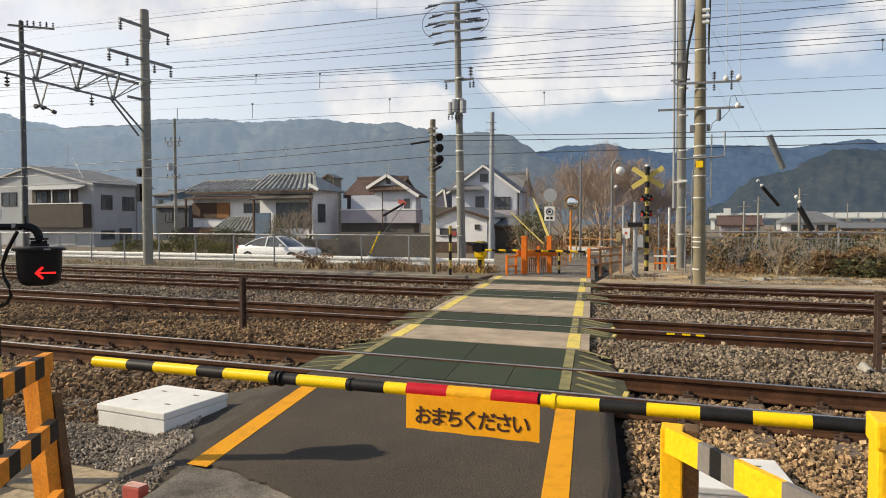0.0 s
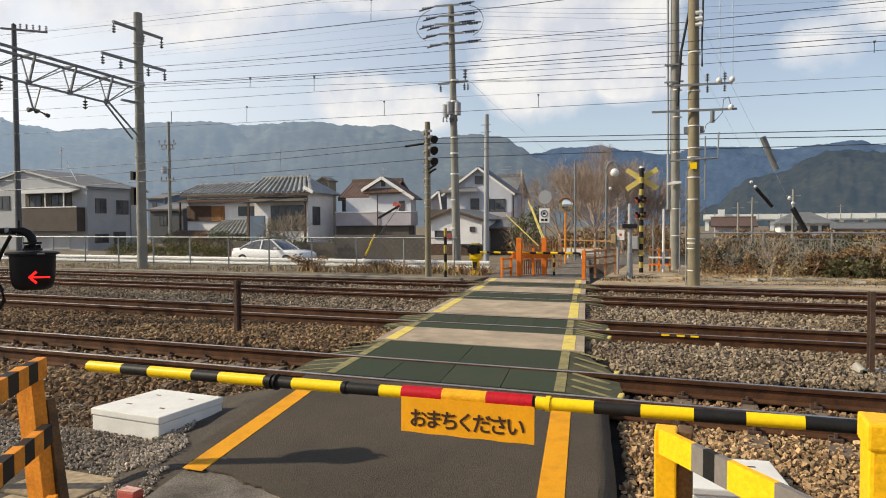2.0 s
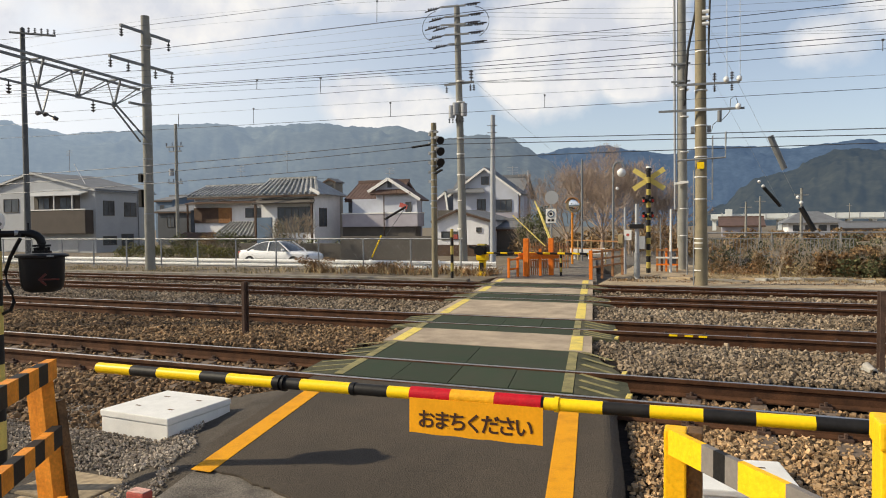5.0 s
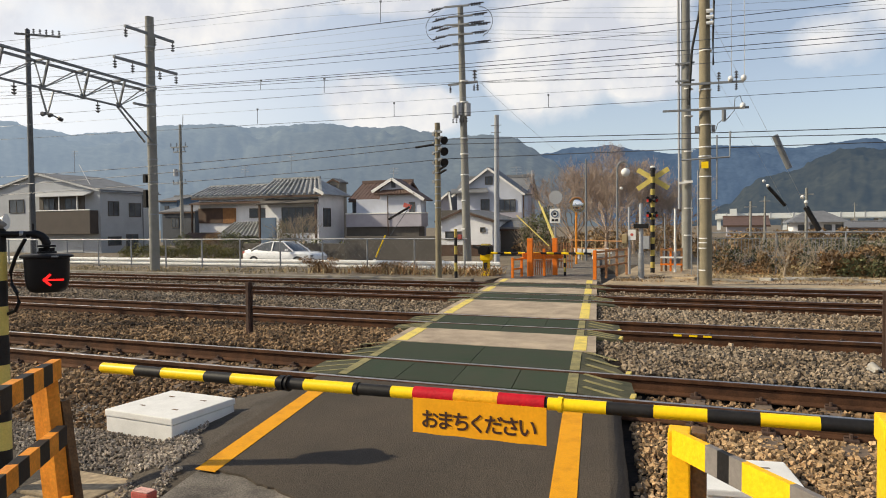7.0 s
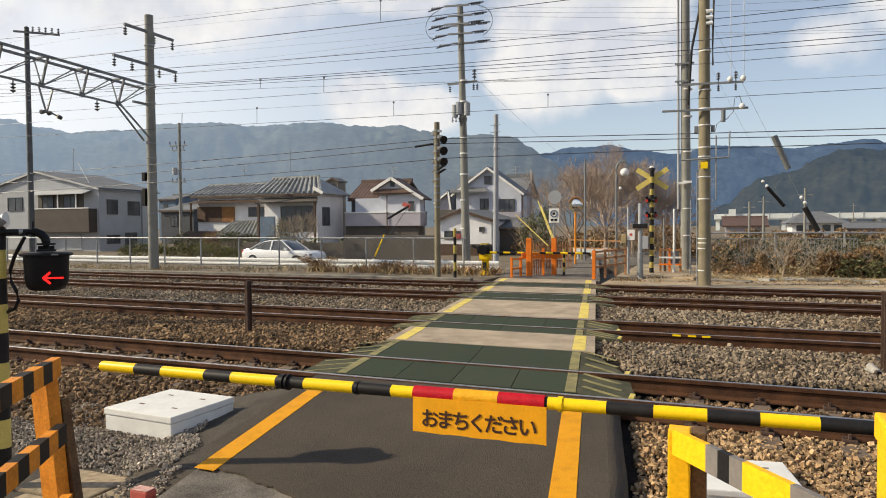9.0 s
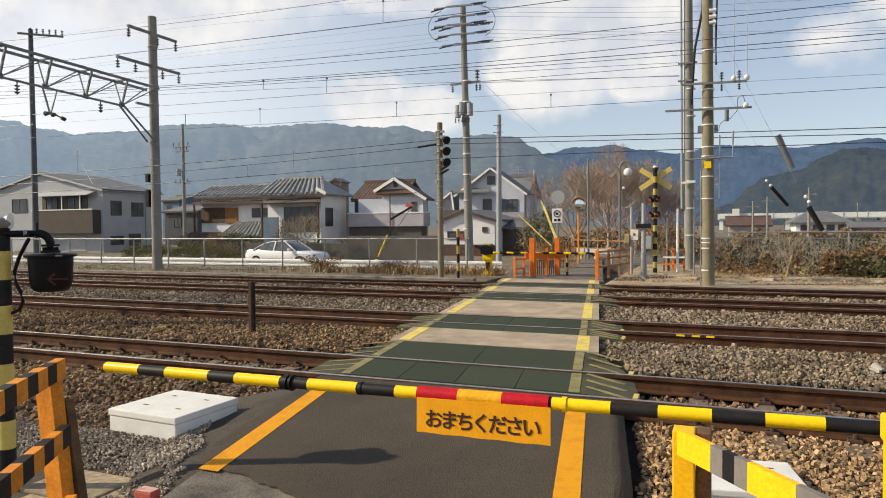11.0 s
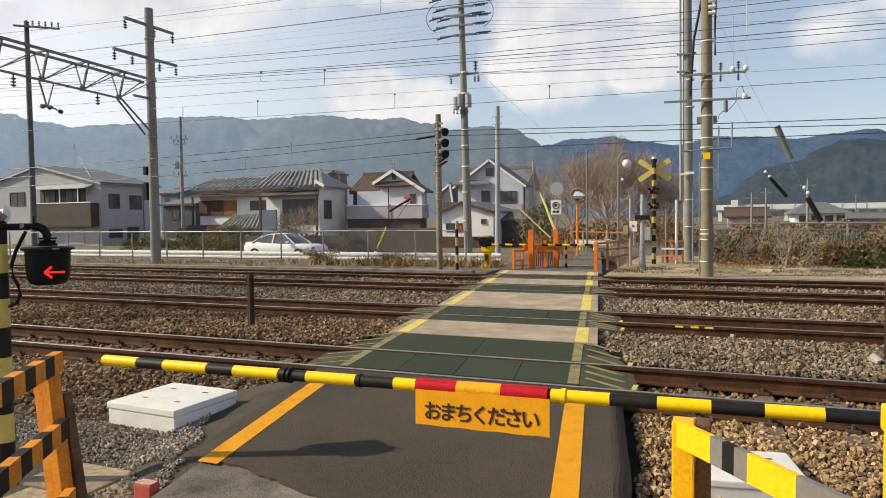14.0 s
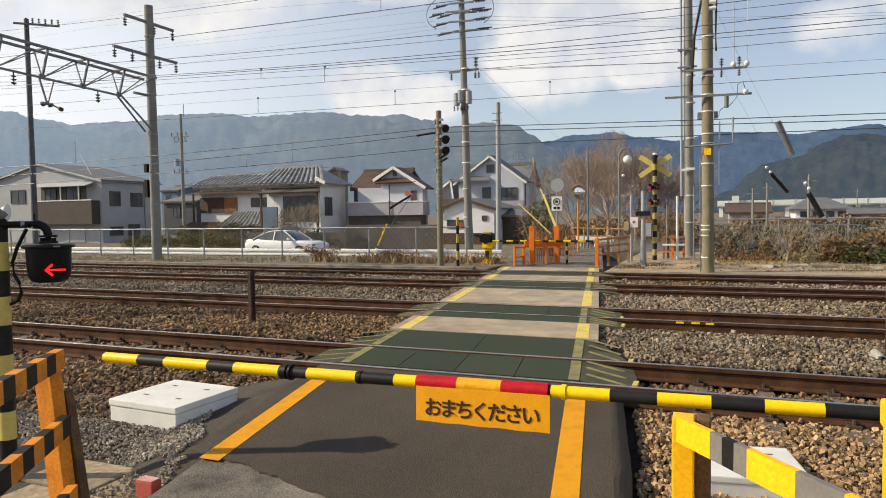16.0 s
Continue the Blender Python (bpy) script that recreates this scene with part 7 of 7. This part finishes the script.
part("symbol", box(-6.66 - 0.06, -6.66 + 0.06, 29.93, 29.937, zc - 0.05, zc + 0.05), BLACK_SOFT, rs)
for k in range(2):
    part("lettering_bar", box(-6.66 - 0.14 + 0.16 * k, -6.66 - 0.02 + 0.16 * k, 29.93, 29.937, 1.81, 1.91), BLACK_SOFT, rs)
MIRROR = mat("convex_mirror", (0.75, 0.76, 0.76), 0.06, 1.0, var=0.03, bump=0)
mr_ = thing("traffic_mirror", -5.53, 29, -0.1, "round convex traffic mirror on an orange pole", "traffic mirror")
mx, mz = -5.47, 2.47
part("pole", rod((-5.53, 29, -0.1), (-5.53, 29, 2.72), 0.045, n=10), ORANGE, mr_, smooth=True)
part("rim", rod((mx, 28.95, mz), (mx + 0.03, 28.82, mz), 0.31, n=28), STRAW, mr_, "faded orange rim", smooth=True)
part("mirror_face", ball((mx, 28.82, mz), 0.28, sub=3, squash=(1, 0.22, 1)), MIRROR, mr_, "convex mirror", smooth=True)
part("hood", tube([(mx + 0.32 * math.cos(a), 28.78, mz + 0.32 * math.sin(a)) for a in [0.3 + 0.25 * k for k in range(11)]], 0.04, n=6), SHUTTER, mr_)
sl = thing("street_lamp", -4.49, 34, -0.1, "dark curved street lamp with a white globe", "street lamp")
lx = -4.49
pts = [(lx, 34, -0.1), (lx, 34, 3.98)] + [(lx + 0.27 - 0.27 * math.cos(a), 34, 4.36 + 0.33 * math.sin(a)) for a in (0.0, 0.5, 1.0, 1.57, 2.1, 2.6, 3.0)]
part("pole", tube(pts, 0.05, n=10), STEEL_GREY, sl, smooth=True)
part("globe", ball((-4.10, 34, 4.16), 0.21, sub=3), INSUL_W, sl, "white globe", smooth=True)
part("ornament", ball((-4.30, 34, 3.40), 0.08), INSUL_W, sl)
tp = thing("post", -5.65, 32, -0.1, "thin grey pole beside the bare tree", "post", "posts at the crossing")
part("shaft", rod((-5.65, 32, -0.1), (-5.65, 32, 4.66), 0.055, 0.045, n=10), STEEL_GREY, tp, smooth=True)
tp = thing("post", -15.39, 60, -0.5, "pale thin pole beside the gabled house", "post", "posts at the crossing")
part("shaft", rod((-15.39, 60, -0.5), (-15.39, 60, 6.63), 0.10, 0.08, n=10), PANEL_GREY, tp, smooth=True)
for px_ in range(4):
    fx_, ft = ((5.32, 4.93), (3.35, 4.04), (7.56, 4.86), (32.51, 6.81))[px_]
    yy = (90, 80, 70, 200)[px_]
    tp = thing("far_pole", fx_, yy, -0.5, "far thin utility pole on the plain", "pole", "far poles on the plain")
    part("shaft", rod((fx_, yy, -0.5), (fx_, yy, ft), 0.14, 0.10, n=8), POLE_CONC, tp)
    part("cross_arm", bar((fx_ - 0.6, yy, ft - 0.6), (fx_ + 0.6, yy, ft - 0.6), 0.12, 0.12), STEEL_GREY, tp)
for k in range(5):
    ar = (((-45.22, 58.00, 8.07), (-45.23, 58.00, 6.85)), ((-42.30, 62.00, 9.87), (-42.33, 62.00, 7.47)), ((-29.17, 60.00, 7.43), (-29.18, 60.00, 6.33)), ((-71.73, 60.00, 11.14), (-71.81, 60.00, 8.45)), ((-16.86, 60.00, 7.04), (-16.86, 60.00, 6.27)))[k]
    tv = thing("roof_aerial", ar[1][0], ar[1][1], ar[1][2], "thin television aerial on a roof", "aerial", "roof aerials")
    part("mast", rod(ar[1], ar[0], 0.03, n=6), WIRE_PALE, tv)
    for j in range(3):
        zz = ar[0][2] - 0.25 * j - 0.1
        part("element", rod((ar[0][0] - 0.5, ar[0][1], zz), (ar[0][0] + 0.5, ar[0][1], zz), 0.02, n=5), WIRE_PALE, tv)


# ---- plants ----
def grow(bm, p, d, length, r, depth, rng, spread=0.5, lift=0.12):
    """A limb that bends, tapers and forks."""
    q_ = p
    segs = 3
    for i in range(segs):
        nd = (d + Vector((rng.gauss(0, 0.16), rng.gauss(0, 0.16), rng.gauss(0, 0.1) + lift * 0.5))).normalized()
        e = q_ + nd * (length / segs)
        ra, rb = r * (1 - 0.45 * i / segs), r * (1 - 0.45 * (i + 1) / segs)
        rod(q_, e, ra, rb, n=5 if r > 0.03 else 3, bm=bm, caps=False)
        q_, d = e, nd
    if depth <= 0:
        return
    for k in range(rng.choice((2, 3, 3, 4))):
        side = Vector((rng.gauss(0, 1), rng.gauss(0, 1), rng.gauss(0, 0.6)))
        nd = (d + side.normalized() * spread * rng.uniform(0.6, 1.4) + Vector((0, 0, lift))).normalized()
        grow(bm, p.lerp(q_, rng.uniform(0.55, 1.0)), nd, length * rng.uniform(0.55, 0.82), max(0.006, r * 0.58), depth - 1, rng, spread, lift)


def bare_tree(x, y, z, height, seed, material, label, depth=5, spread=0.55, limbs=5):
    rng = random.Random(seed)
    t = thing("bare_tree", x, y, z, label, "tree")
    trunk = rod((x, y, z), (x + 0.05, y, z + height * 0.22), height * 0.018, height * 0.014, n=9)
    part("trunk", trunk, material, t)
    bm = bmesh.new()
    for k in range(limbs):
        a = 2 * math.pi * (k + rng.random() * 0.6) / limbs
        grow(bm, Vector((x + 0.05, y, z + height * (0.14 + 0.08 * rng.random()))), Vector((math.cos(a) * 0.75, math.sin(a) * 0.75, 0.95)).normalized(), height * 0.30, height * 0.0062, depth, rng, spread)
    part("crown", bm, material, t, "many fine bare twigs")
    return t


def leaves(name, blobs, n, size, material, parent, seed, label=""):
    """Small leaves scattered through uneven clumps (x, y, z, rx, ry, rz)."""
    rng = np.random.default_rng(seed)
    vs, fs = [], []
    w = np.array([b[3] * b[5] for b in blobs])
    pick = rng.choice(len(blobs), n, p=w / w.sum())
    for i, k in enumerate(pick):
        b = blobs[k]
        v = rng.normal(0, 1, 3)
        v = v / np.linalg.norm(v) * rng.uniform(0.35, 1.05) ** 0.6
        c = np.array(b[:3]) + v * np.array(b[3:6])
        t1, t2 = rng.normal(0, 1, 3), rng.normal(0, 1, 3)
        s = size * rng.uniform(0.5, 1.4)
        t1 = t1 / np.linalg.norm(t1) * s
        t2 = t2 / np.linalg.norm(t2) * s * 0.55
        o = len(vs)
        vs += [tuple(c - t1), tuple(c + t2), tuple(c + t1), tuple(c - t2)]
        fs.append((o, o + 1, o + 2, o + 3))
    base = ORIGIN.get(parent, Vector((0, 0, 0)))
    me = bpy.data.meshes.new(name)
    me.from_pydata([(a - base.x, b - base.y, c - base.z) for a, b, c in vs], [], fs)
    me.materials.append(material)
    ob = new(name, me)
    ob.parent = parent
    return tagged(ob, label)


def weeds(name, x0, x1, y0, y1, z, n, h, material, seed, label, lean=0.5):
    """Dry stalks over a strip of ground."""
    rng = np.random.default_rng(seed)
    vs, fs = [], []
    for i in range(n):
        x, y = rng.uniform(x0, x1), rng.uniform(y0, y1)
        clump = 0.5 + 0.5 * noise.noise((x * 0.9, y * 0.9, seed))
        if clump < 0.42 and lean < 1.0:
            continue
        hh = h * rng.uniform(0.3, 1.0) * (0.35 + 0.9 * clump)
        a, b = rng.normal(0, lean, 2) * hh
        wdt = rng.uniform(0.006, 0.014)
        o = len(vs)
        ang = rng.uniform(0, np.pi)
        dx, dy = wdt * np.cos(ang), wdt * np.sin(ang)
        vs += [(x - dx, y - dy, z), (x + dx, y + dy, z), (x + a * 0.35 + dx, y + b * 0.35 + dy, z + hh * 0.6), (x + a * 0.35 - dx, y + b * 0.35 - dy, z + hh * 0.6), (x + a, y + b, z + hh)]
        fs += [(o, o + 1, o + 2, o + 3), (o + 3, o + 2, o + 4)]
    me = bpy.data.meshes.new(name)
    me.from_pydata(vs, [], fs)
    me.materials.append(material)
    return tagged(new(name, me), label, "weeds", kind="stuff")


def bush(x, y, z, w, d, h, material, seed, label, n=1400, size=0.06, name="bush"):
    rng = random.Random(seed)
    b = thing(name, x, y, z, label, "bush")
    bm = bmesh.new()
    for k in range(26):
        a = rng.uniform(0, 2 * math.pi)
        grow(bm, Vector((x + rng.uniform(-0.3, 0.3) * w, y + rng.uniform(-0.3, 0.3) * d, z)), Vector((math.cos(a) * 0.4 * w / h, math.sin(a) * 0.4 * d / h, 1)).normalized(), h * 0.5, 0.014, 1, rng, 0.5)
    tagged(part("stem_tangle", bm, BARK_PALE, b), kind="stuff")
    blobs = [(x + rng.uniform(-0.42, 0.42) * w, y + rng.uniform(-0.4, 0.4) * d, z + h * rng.uniform(0.25, 0.85), w * rng.uniform(0.12, 0.24), d * rng.uniform(0.14, 0.26), h * rng.uniform(0.12, 0.24)) for _ in range(14)]
    leaves("foliage", blobs, n, size, material, b, seed)
    return b


bare_tree(-5.93, 40, -0.3, 6.7, 4, BARK, "wide reddish-brown bare tree behind the crossing", depth=6, spread=0.66, limbs=13)
bare_tree(-8.56, 43, -0.3, 6.2, 9, BARK, "reddish bare tree beside the houses", depth=5, spread=0.62, limbs=14)
bare_tree(-4.62, 42, -0.3, 5.8, 15, BARK, "brown bare tree beyond the crossing signal", depth=5, spread=0.62, limbs=13)
bare_tree(-2.6, 43, -0.3, 5.2, 17, BARK, "small brown bare tree beyond the big pole", depth=5, spread=0.62, limbs=12)
bare_tree(-24.63, 37, -0.4, 3.6, 21, BARK_PALE, "pale bare shrub before the tiled house", depth=4, spread=0.5, limbs=9)
bare_tree(1.95, 23.6, -0.05, 1.9, 33, BARK_PALE, "pale tangle of bare stems by the fence", depth=3, spread=0.8, limbs=6)
bush(-27.17, 39, -0.4, 2.6, 1.6, 2.30 + 0.4, LEAF_GREEN, 2, "olive evergreen shrub before the tiled house")
bush(-9.00, 36, -0.3, 2.0, 1.6, 2.95 + 0.3, LEAF_GREEN, 3, "olive evergreen tree beside the crossing path", n=2600)
bush(-3.46, 38, -0.3, 4.0, 2.0, 2.52 + 0.3, LEAF_RUST, 4, "brown winter hedge beyond the crossing signal", n=1400)
bush(-14.1, 22.5, -0.06, 1.5, 0.7, 0.62, LEAF_RUST, 5, "low rust-brown bush before the fence", n=900, size=0.04)
bush(-11.2, 22.6, -0.06, 1.2, 0.6, 0.45, LEAF_DRY, 6, "low dry brown bush before the fence", n=450, size=0.04)
hedge_x0, hedge_x1 = -38.76, -28.67
hg_ = thing("hedge", (hedge_x0 + hedge_x1) / 2, 36, -0.5, "trimmed olive and brown hedge along the road", "hedge")
hb_ = []
rngh = random.Random(8)
nb = 46
for k in range(nb):
    f = (k + rngh.random()) / nb
    hb_.append((hedge_x0 + f * (hedge_x1 - hedge_x0), 36 + rngh.uniform(-0.2, 0.2), -0.5 + rngh.uniform(0.3, 0.85), 0.46, 0.35, 0.36))
leaves("foliage", hb_, 9000, 0.055, HEDGE, hg_, 8)
for k in range(3):
    cxx = (-31.80, -30.20, -33.92)[k]
    bush(cxx, 37.2, -0.5, 1.5, 1.2, 1.9, LEAF_DRY if k == 0 else LEAF_GREEN, 40 + k, "round garden shrub behind the hedge", n=1500)
# boundary wall below the houses
gw = tagged(part("garden_wall", box(-22.00, -15.48, 38, 38.2, -0.5, 1.06, 0.02), PLASTER_DULL_SHADED), "dark concrete garden wall", "wall", kind="structure")
gw2 = tagged(part("garden_wall_west", box(-36.04, -23.16, 40, 40.2, -0.5, 0.55, 0.02), PLASTER_DULL_SHADED), "low dull garden wall", "wall", kind="structure")
# vines on the far fence
rv = random.Random(5)


def vine_clump(x0, x1, y, top, n, material, seed, label, stems=6):
    """A ragged clump of vines that leans on the fence: stems with leaves about them."""
    t = thing("vine_clump", (x0 + x1) / 2, y, -0.05, label, "vines", "vines on the fence")
    rng = random.Random(seed)
    blobs_ = []
    count = int((x1 - x0) * 9) + 5
    for k in range(count):
        f = (k + rng.random()) / count
        h = top * (0.55 + 0.45 * noise.noise((x0 + f * 5, seed, 0.3)) + 0.25 * rng.random())
        for z_ in (0.12, 0.45, 0.8):
            blobs_.append((x0 + f * (x1 - x0) + rng.uniform(-0.1, 0.1), y + rng.uniform(-0.35, 0.3), h * (z_ + rng.uniform(-0.1, 0.1)), rng.uniform(0.10, 0.22), 0.22, rng.uniform(0.08, 0.18)))
    leaves("foliage", blobs_, int(n * 1.7), 0.046, material, t, seed)
    bm_ = bmesh.new()
    for k in range((stems + 2) // 3):
        grow(bm_, Vector((rng.uniform(x0, x1), y + rng.uniform(-0.4, 0.2), -0.05)), Vector((rng.uniform(-0.6, 0.6), rng.uniform(-0.4, 0.1), 1)).normalized(), 0.45 * top + 0.2, 0.008, 2, rng, 0.7)
    tagged(part("stem_tangle", bm_, BARK_PALE, t), kind="stuff")
    return t


vine_clump(3.05, 4.2, 24.45, 1.05, 2600, LEAF_RUST, 51, "rust-brown dry vines heaped over the fence", 14)
vine_clump(4.0, 5.8, 24.4, 1.30, 3000, LEAF_DRY, 52, "tall dry brown vines over the fence", 22)
vine_clump(3.2, 5.6, 24.9, 1.05, 2600, LEAF_DARK, 53, "dark evergreen growth within the dry vines", 6)
vine_clump(3.5, 5.4, 24.15, 0.75, 1100, LEAF_GREEN, 54, "olive leaves among the dry vines", 10)
vine_clump(5.6, 9.0, 24.5, 1.2, 3600, LEAF_DRY, 55, "dry brown vines over the fence", 20)
vine_clump(-0.05, 0.75, 25.5, 1.15, 900, LEAF_DARK, 56, "dark evergreen shrub behind the fence", 5)
vine_clump(0.0, 0.5, 25.1, 1.2, 300, LEAF_DRY, 57, "thin dry vines hanging on the fence", 6)
vine_clump(1.25, 1.75, 25.05, 1.25, 420, LEAF_DRY, 58, "thin dry vines hanging on the fence", 8)
vine_clump(1.05, 2.0, 25.7, 0.8, 800, LEAF_DARK, 59, "dark evergreen shrub behind the fence", 4)
vine_clump(2.2, 2.55, 25.6, 1.2, 500, LEAF_RUST, 60, "rust-brown vines on a fence post", 5)
vine_clump(2.35, 3.2, 26.4, 0.9, 900, LEAF_DARK, 61, "dark evergreen shrub behind the fence", 4)
vine_clump(0.4, 1.4, 24.6, 0.45, 260, LEAF_RUST, 62, "low brown brush at the fence's foot", 12)
vine_clump(1.9, 3.0, 24.3, 0.5, 220, STRAW, 63, "pale bent stems at the fence's foot", 20)
# broken kerb pieces and slabs on the sandy verge
for k in range(16):
    sx_ = -0.9 + 0.36 * k + rv.uniform(-0.1, 0.1)
    sy_ = 21.3 + rv.uniform(0, 1.2) + 0.05 * k
    fl = thing("broken_slab", sx_, sy_, -0.06, "broken pale concrete slab lying on the verge", "slab", "broken slabs on the verge")
    w_, d_ = rv.uniform(0.15, 0.4), rv.uniform(0.1, 0.25)
    ob = part("slab_body", box(sx_ - w_, sx_ + w_, sy_ - d_, sy_ + d_, -0.06, -0.02 + rv.uniform(0, 0.05), 0.012), rv.choice((KERB, CONCRETE, VERGE)), fl)
    fl.rotation_euler[2] = rv.uniform(-0.3, 0.3)
rl = thing("railing", 1.81, 31, -0.1, "pale upright-bar railing behind the dry thicket", "railing")
rx0, rx1, rz1, rz0 = -0.27, 5.2, 1.02, 0.31
for rz_ in (rz0, rz1):
    part("rail", box(rx0, rx1, 30.98, 31.02, rz_ - 0.02, rz_ + 0.02), STEEL_GREY, rl)
for k in range(41):
    bx_ = rx0 + (rx1 - rx0) * k / 40
    part("upright", box(bx_ - 0.012, bx_ + 0.012, 30.99, 31.01, -0.1 if k % 10 == 0 else rz0, rz1 - 0.02), STEEL_GREY, rl)
weeds("dry_weeds_fence", -15.5, -6.9, 21.2, 23.2, -0.06, 700, 0.42, STRAW, 61, "straw-coloured dry weeds before the fence", lean=0.8)
weeds("brown_weeds_fence", -14.2, -6.9, 21.6, 23.2, -0.06, 1500, 0.48, LEAF_RUST, 62, "reddish brown weeds before the fence", lean=0.8)
weeds("verge_weeds", -40, -15.5, 20.0, 23.2, -0.06, 4200, 0.16, STRAW, 63, "short dry weeds along the fence")
weeds("east_weeds", -0.1, 9.0, 21.8, 24.6, -0.05, 2400, 0.13, STRAW, 64, "straw-coloured weeds lying on the verge", lean=1.4)
weeds("east_brown_weeds", -0.6, 9.0, 24.0, 26.0, -0.05, 900, 0.4, LEAF_RUST, 65, "brown weeds along the fence", lean=0.9)
weeds("leaf_litter", -1.0, 9.0, 20.6, 24.0, -0.05, 2600, 0.06, LEAF_RUST, 68, "rusty brown leaf litter on the sandy verge", lean=1.6)
weeds("track_weeds", -13.0, -9.0, 12.7, 13.6, -0.17, 1500, 0.09, HEDGE, 66, "yellowish weeds between the tracks", lean=0.9)
weeds("path_weeds", -2.9, -1.4, 20.6, 22.4, -0.05, 500, 0.12, LEAF_DRY, 67, "brown weeds beside the path")


# scrub and trees on the plain behind the crossing
def thicket(name, x0, x1, y, z, top, n, material, seed, label, size=0.12):
    rng = random.Random(seed)
    t = thing(name, (x0 + x1) / 2, y, z, label, "scrub")
    blobs = []
    count = int((x1 - x0) * 1.3) + 4
    for k in range(count):
        f = (k + rng.random()) / count
        h = top * rng.uniform(0.45, 1.0)
        xx = x0 + f * (x1 - x0)
        for j in range(3):
            blobs.append((xx + rng.uniform(-0.5, 0.5), y + rng.uniform(-0.8, 0.8), z + h * (0.2 + 0.28 * j), rng.uniform(0.5, 0.9), 0.7, h * 0.22))
    tagged(leaves("foliage", blobs, n, size, material, t, seed), kind="stuff")
    return t


thicket("scrub", -14.5, -1.2, 52, -0.5, 2.4, 7000, LEAF_DRY, 71, "dull brown scrub on the plain behind the path")
thicket("scrub", -13.0, 2.0, 47, -0.5, 1.7, 5000, LEAF_DRY, 72, "brown winter scrub beyond the crossing")
thicket("scrub", 0.5, 16.0, 60, -0.5, 1.5, 3600, LEAF_DARK, 73, "dark brushwood behind the fence")
thicket("scrub", 1.5, 26.0, 95, -0.5, 1.7, 5000, LEAF_DRY, 74, "dull brown brush before the far houses", size=0.2)
thicket("scrub", -40.0, -24.0, 44, -0.5, 1.6, 5000, LEAF_GREEN, 75, "garden shrubs before the tiled house")


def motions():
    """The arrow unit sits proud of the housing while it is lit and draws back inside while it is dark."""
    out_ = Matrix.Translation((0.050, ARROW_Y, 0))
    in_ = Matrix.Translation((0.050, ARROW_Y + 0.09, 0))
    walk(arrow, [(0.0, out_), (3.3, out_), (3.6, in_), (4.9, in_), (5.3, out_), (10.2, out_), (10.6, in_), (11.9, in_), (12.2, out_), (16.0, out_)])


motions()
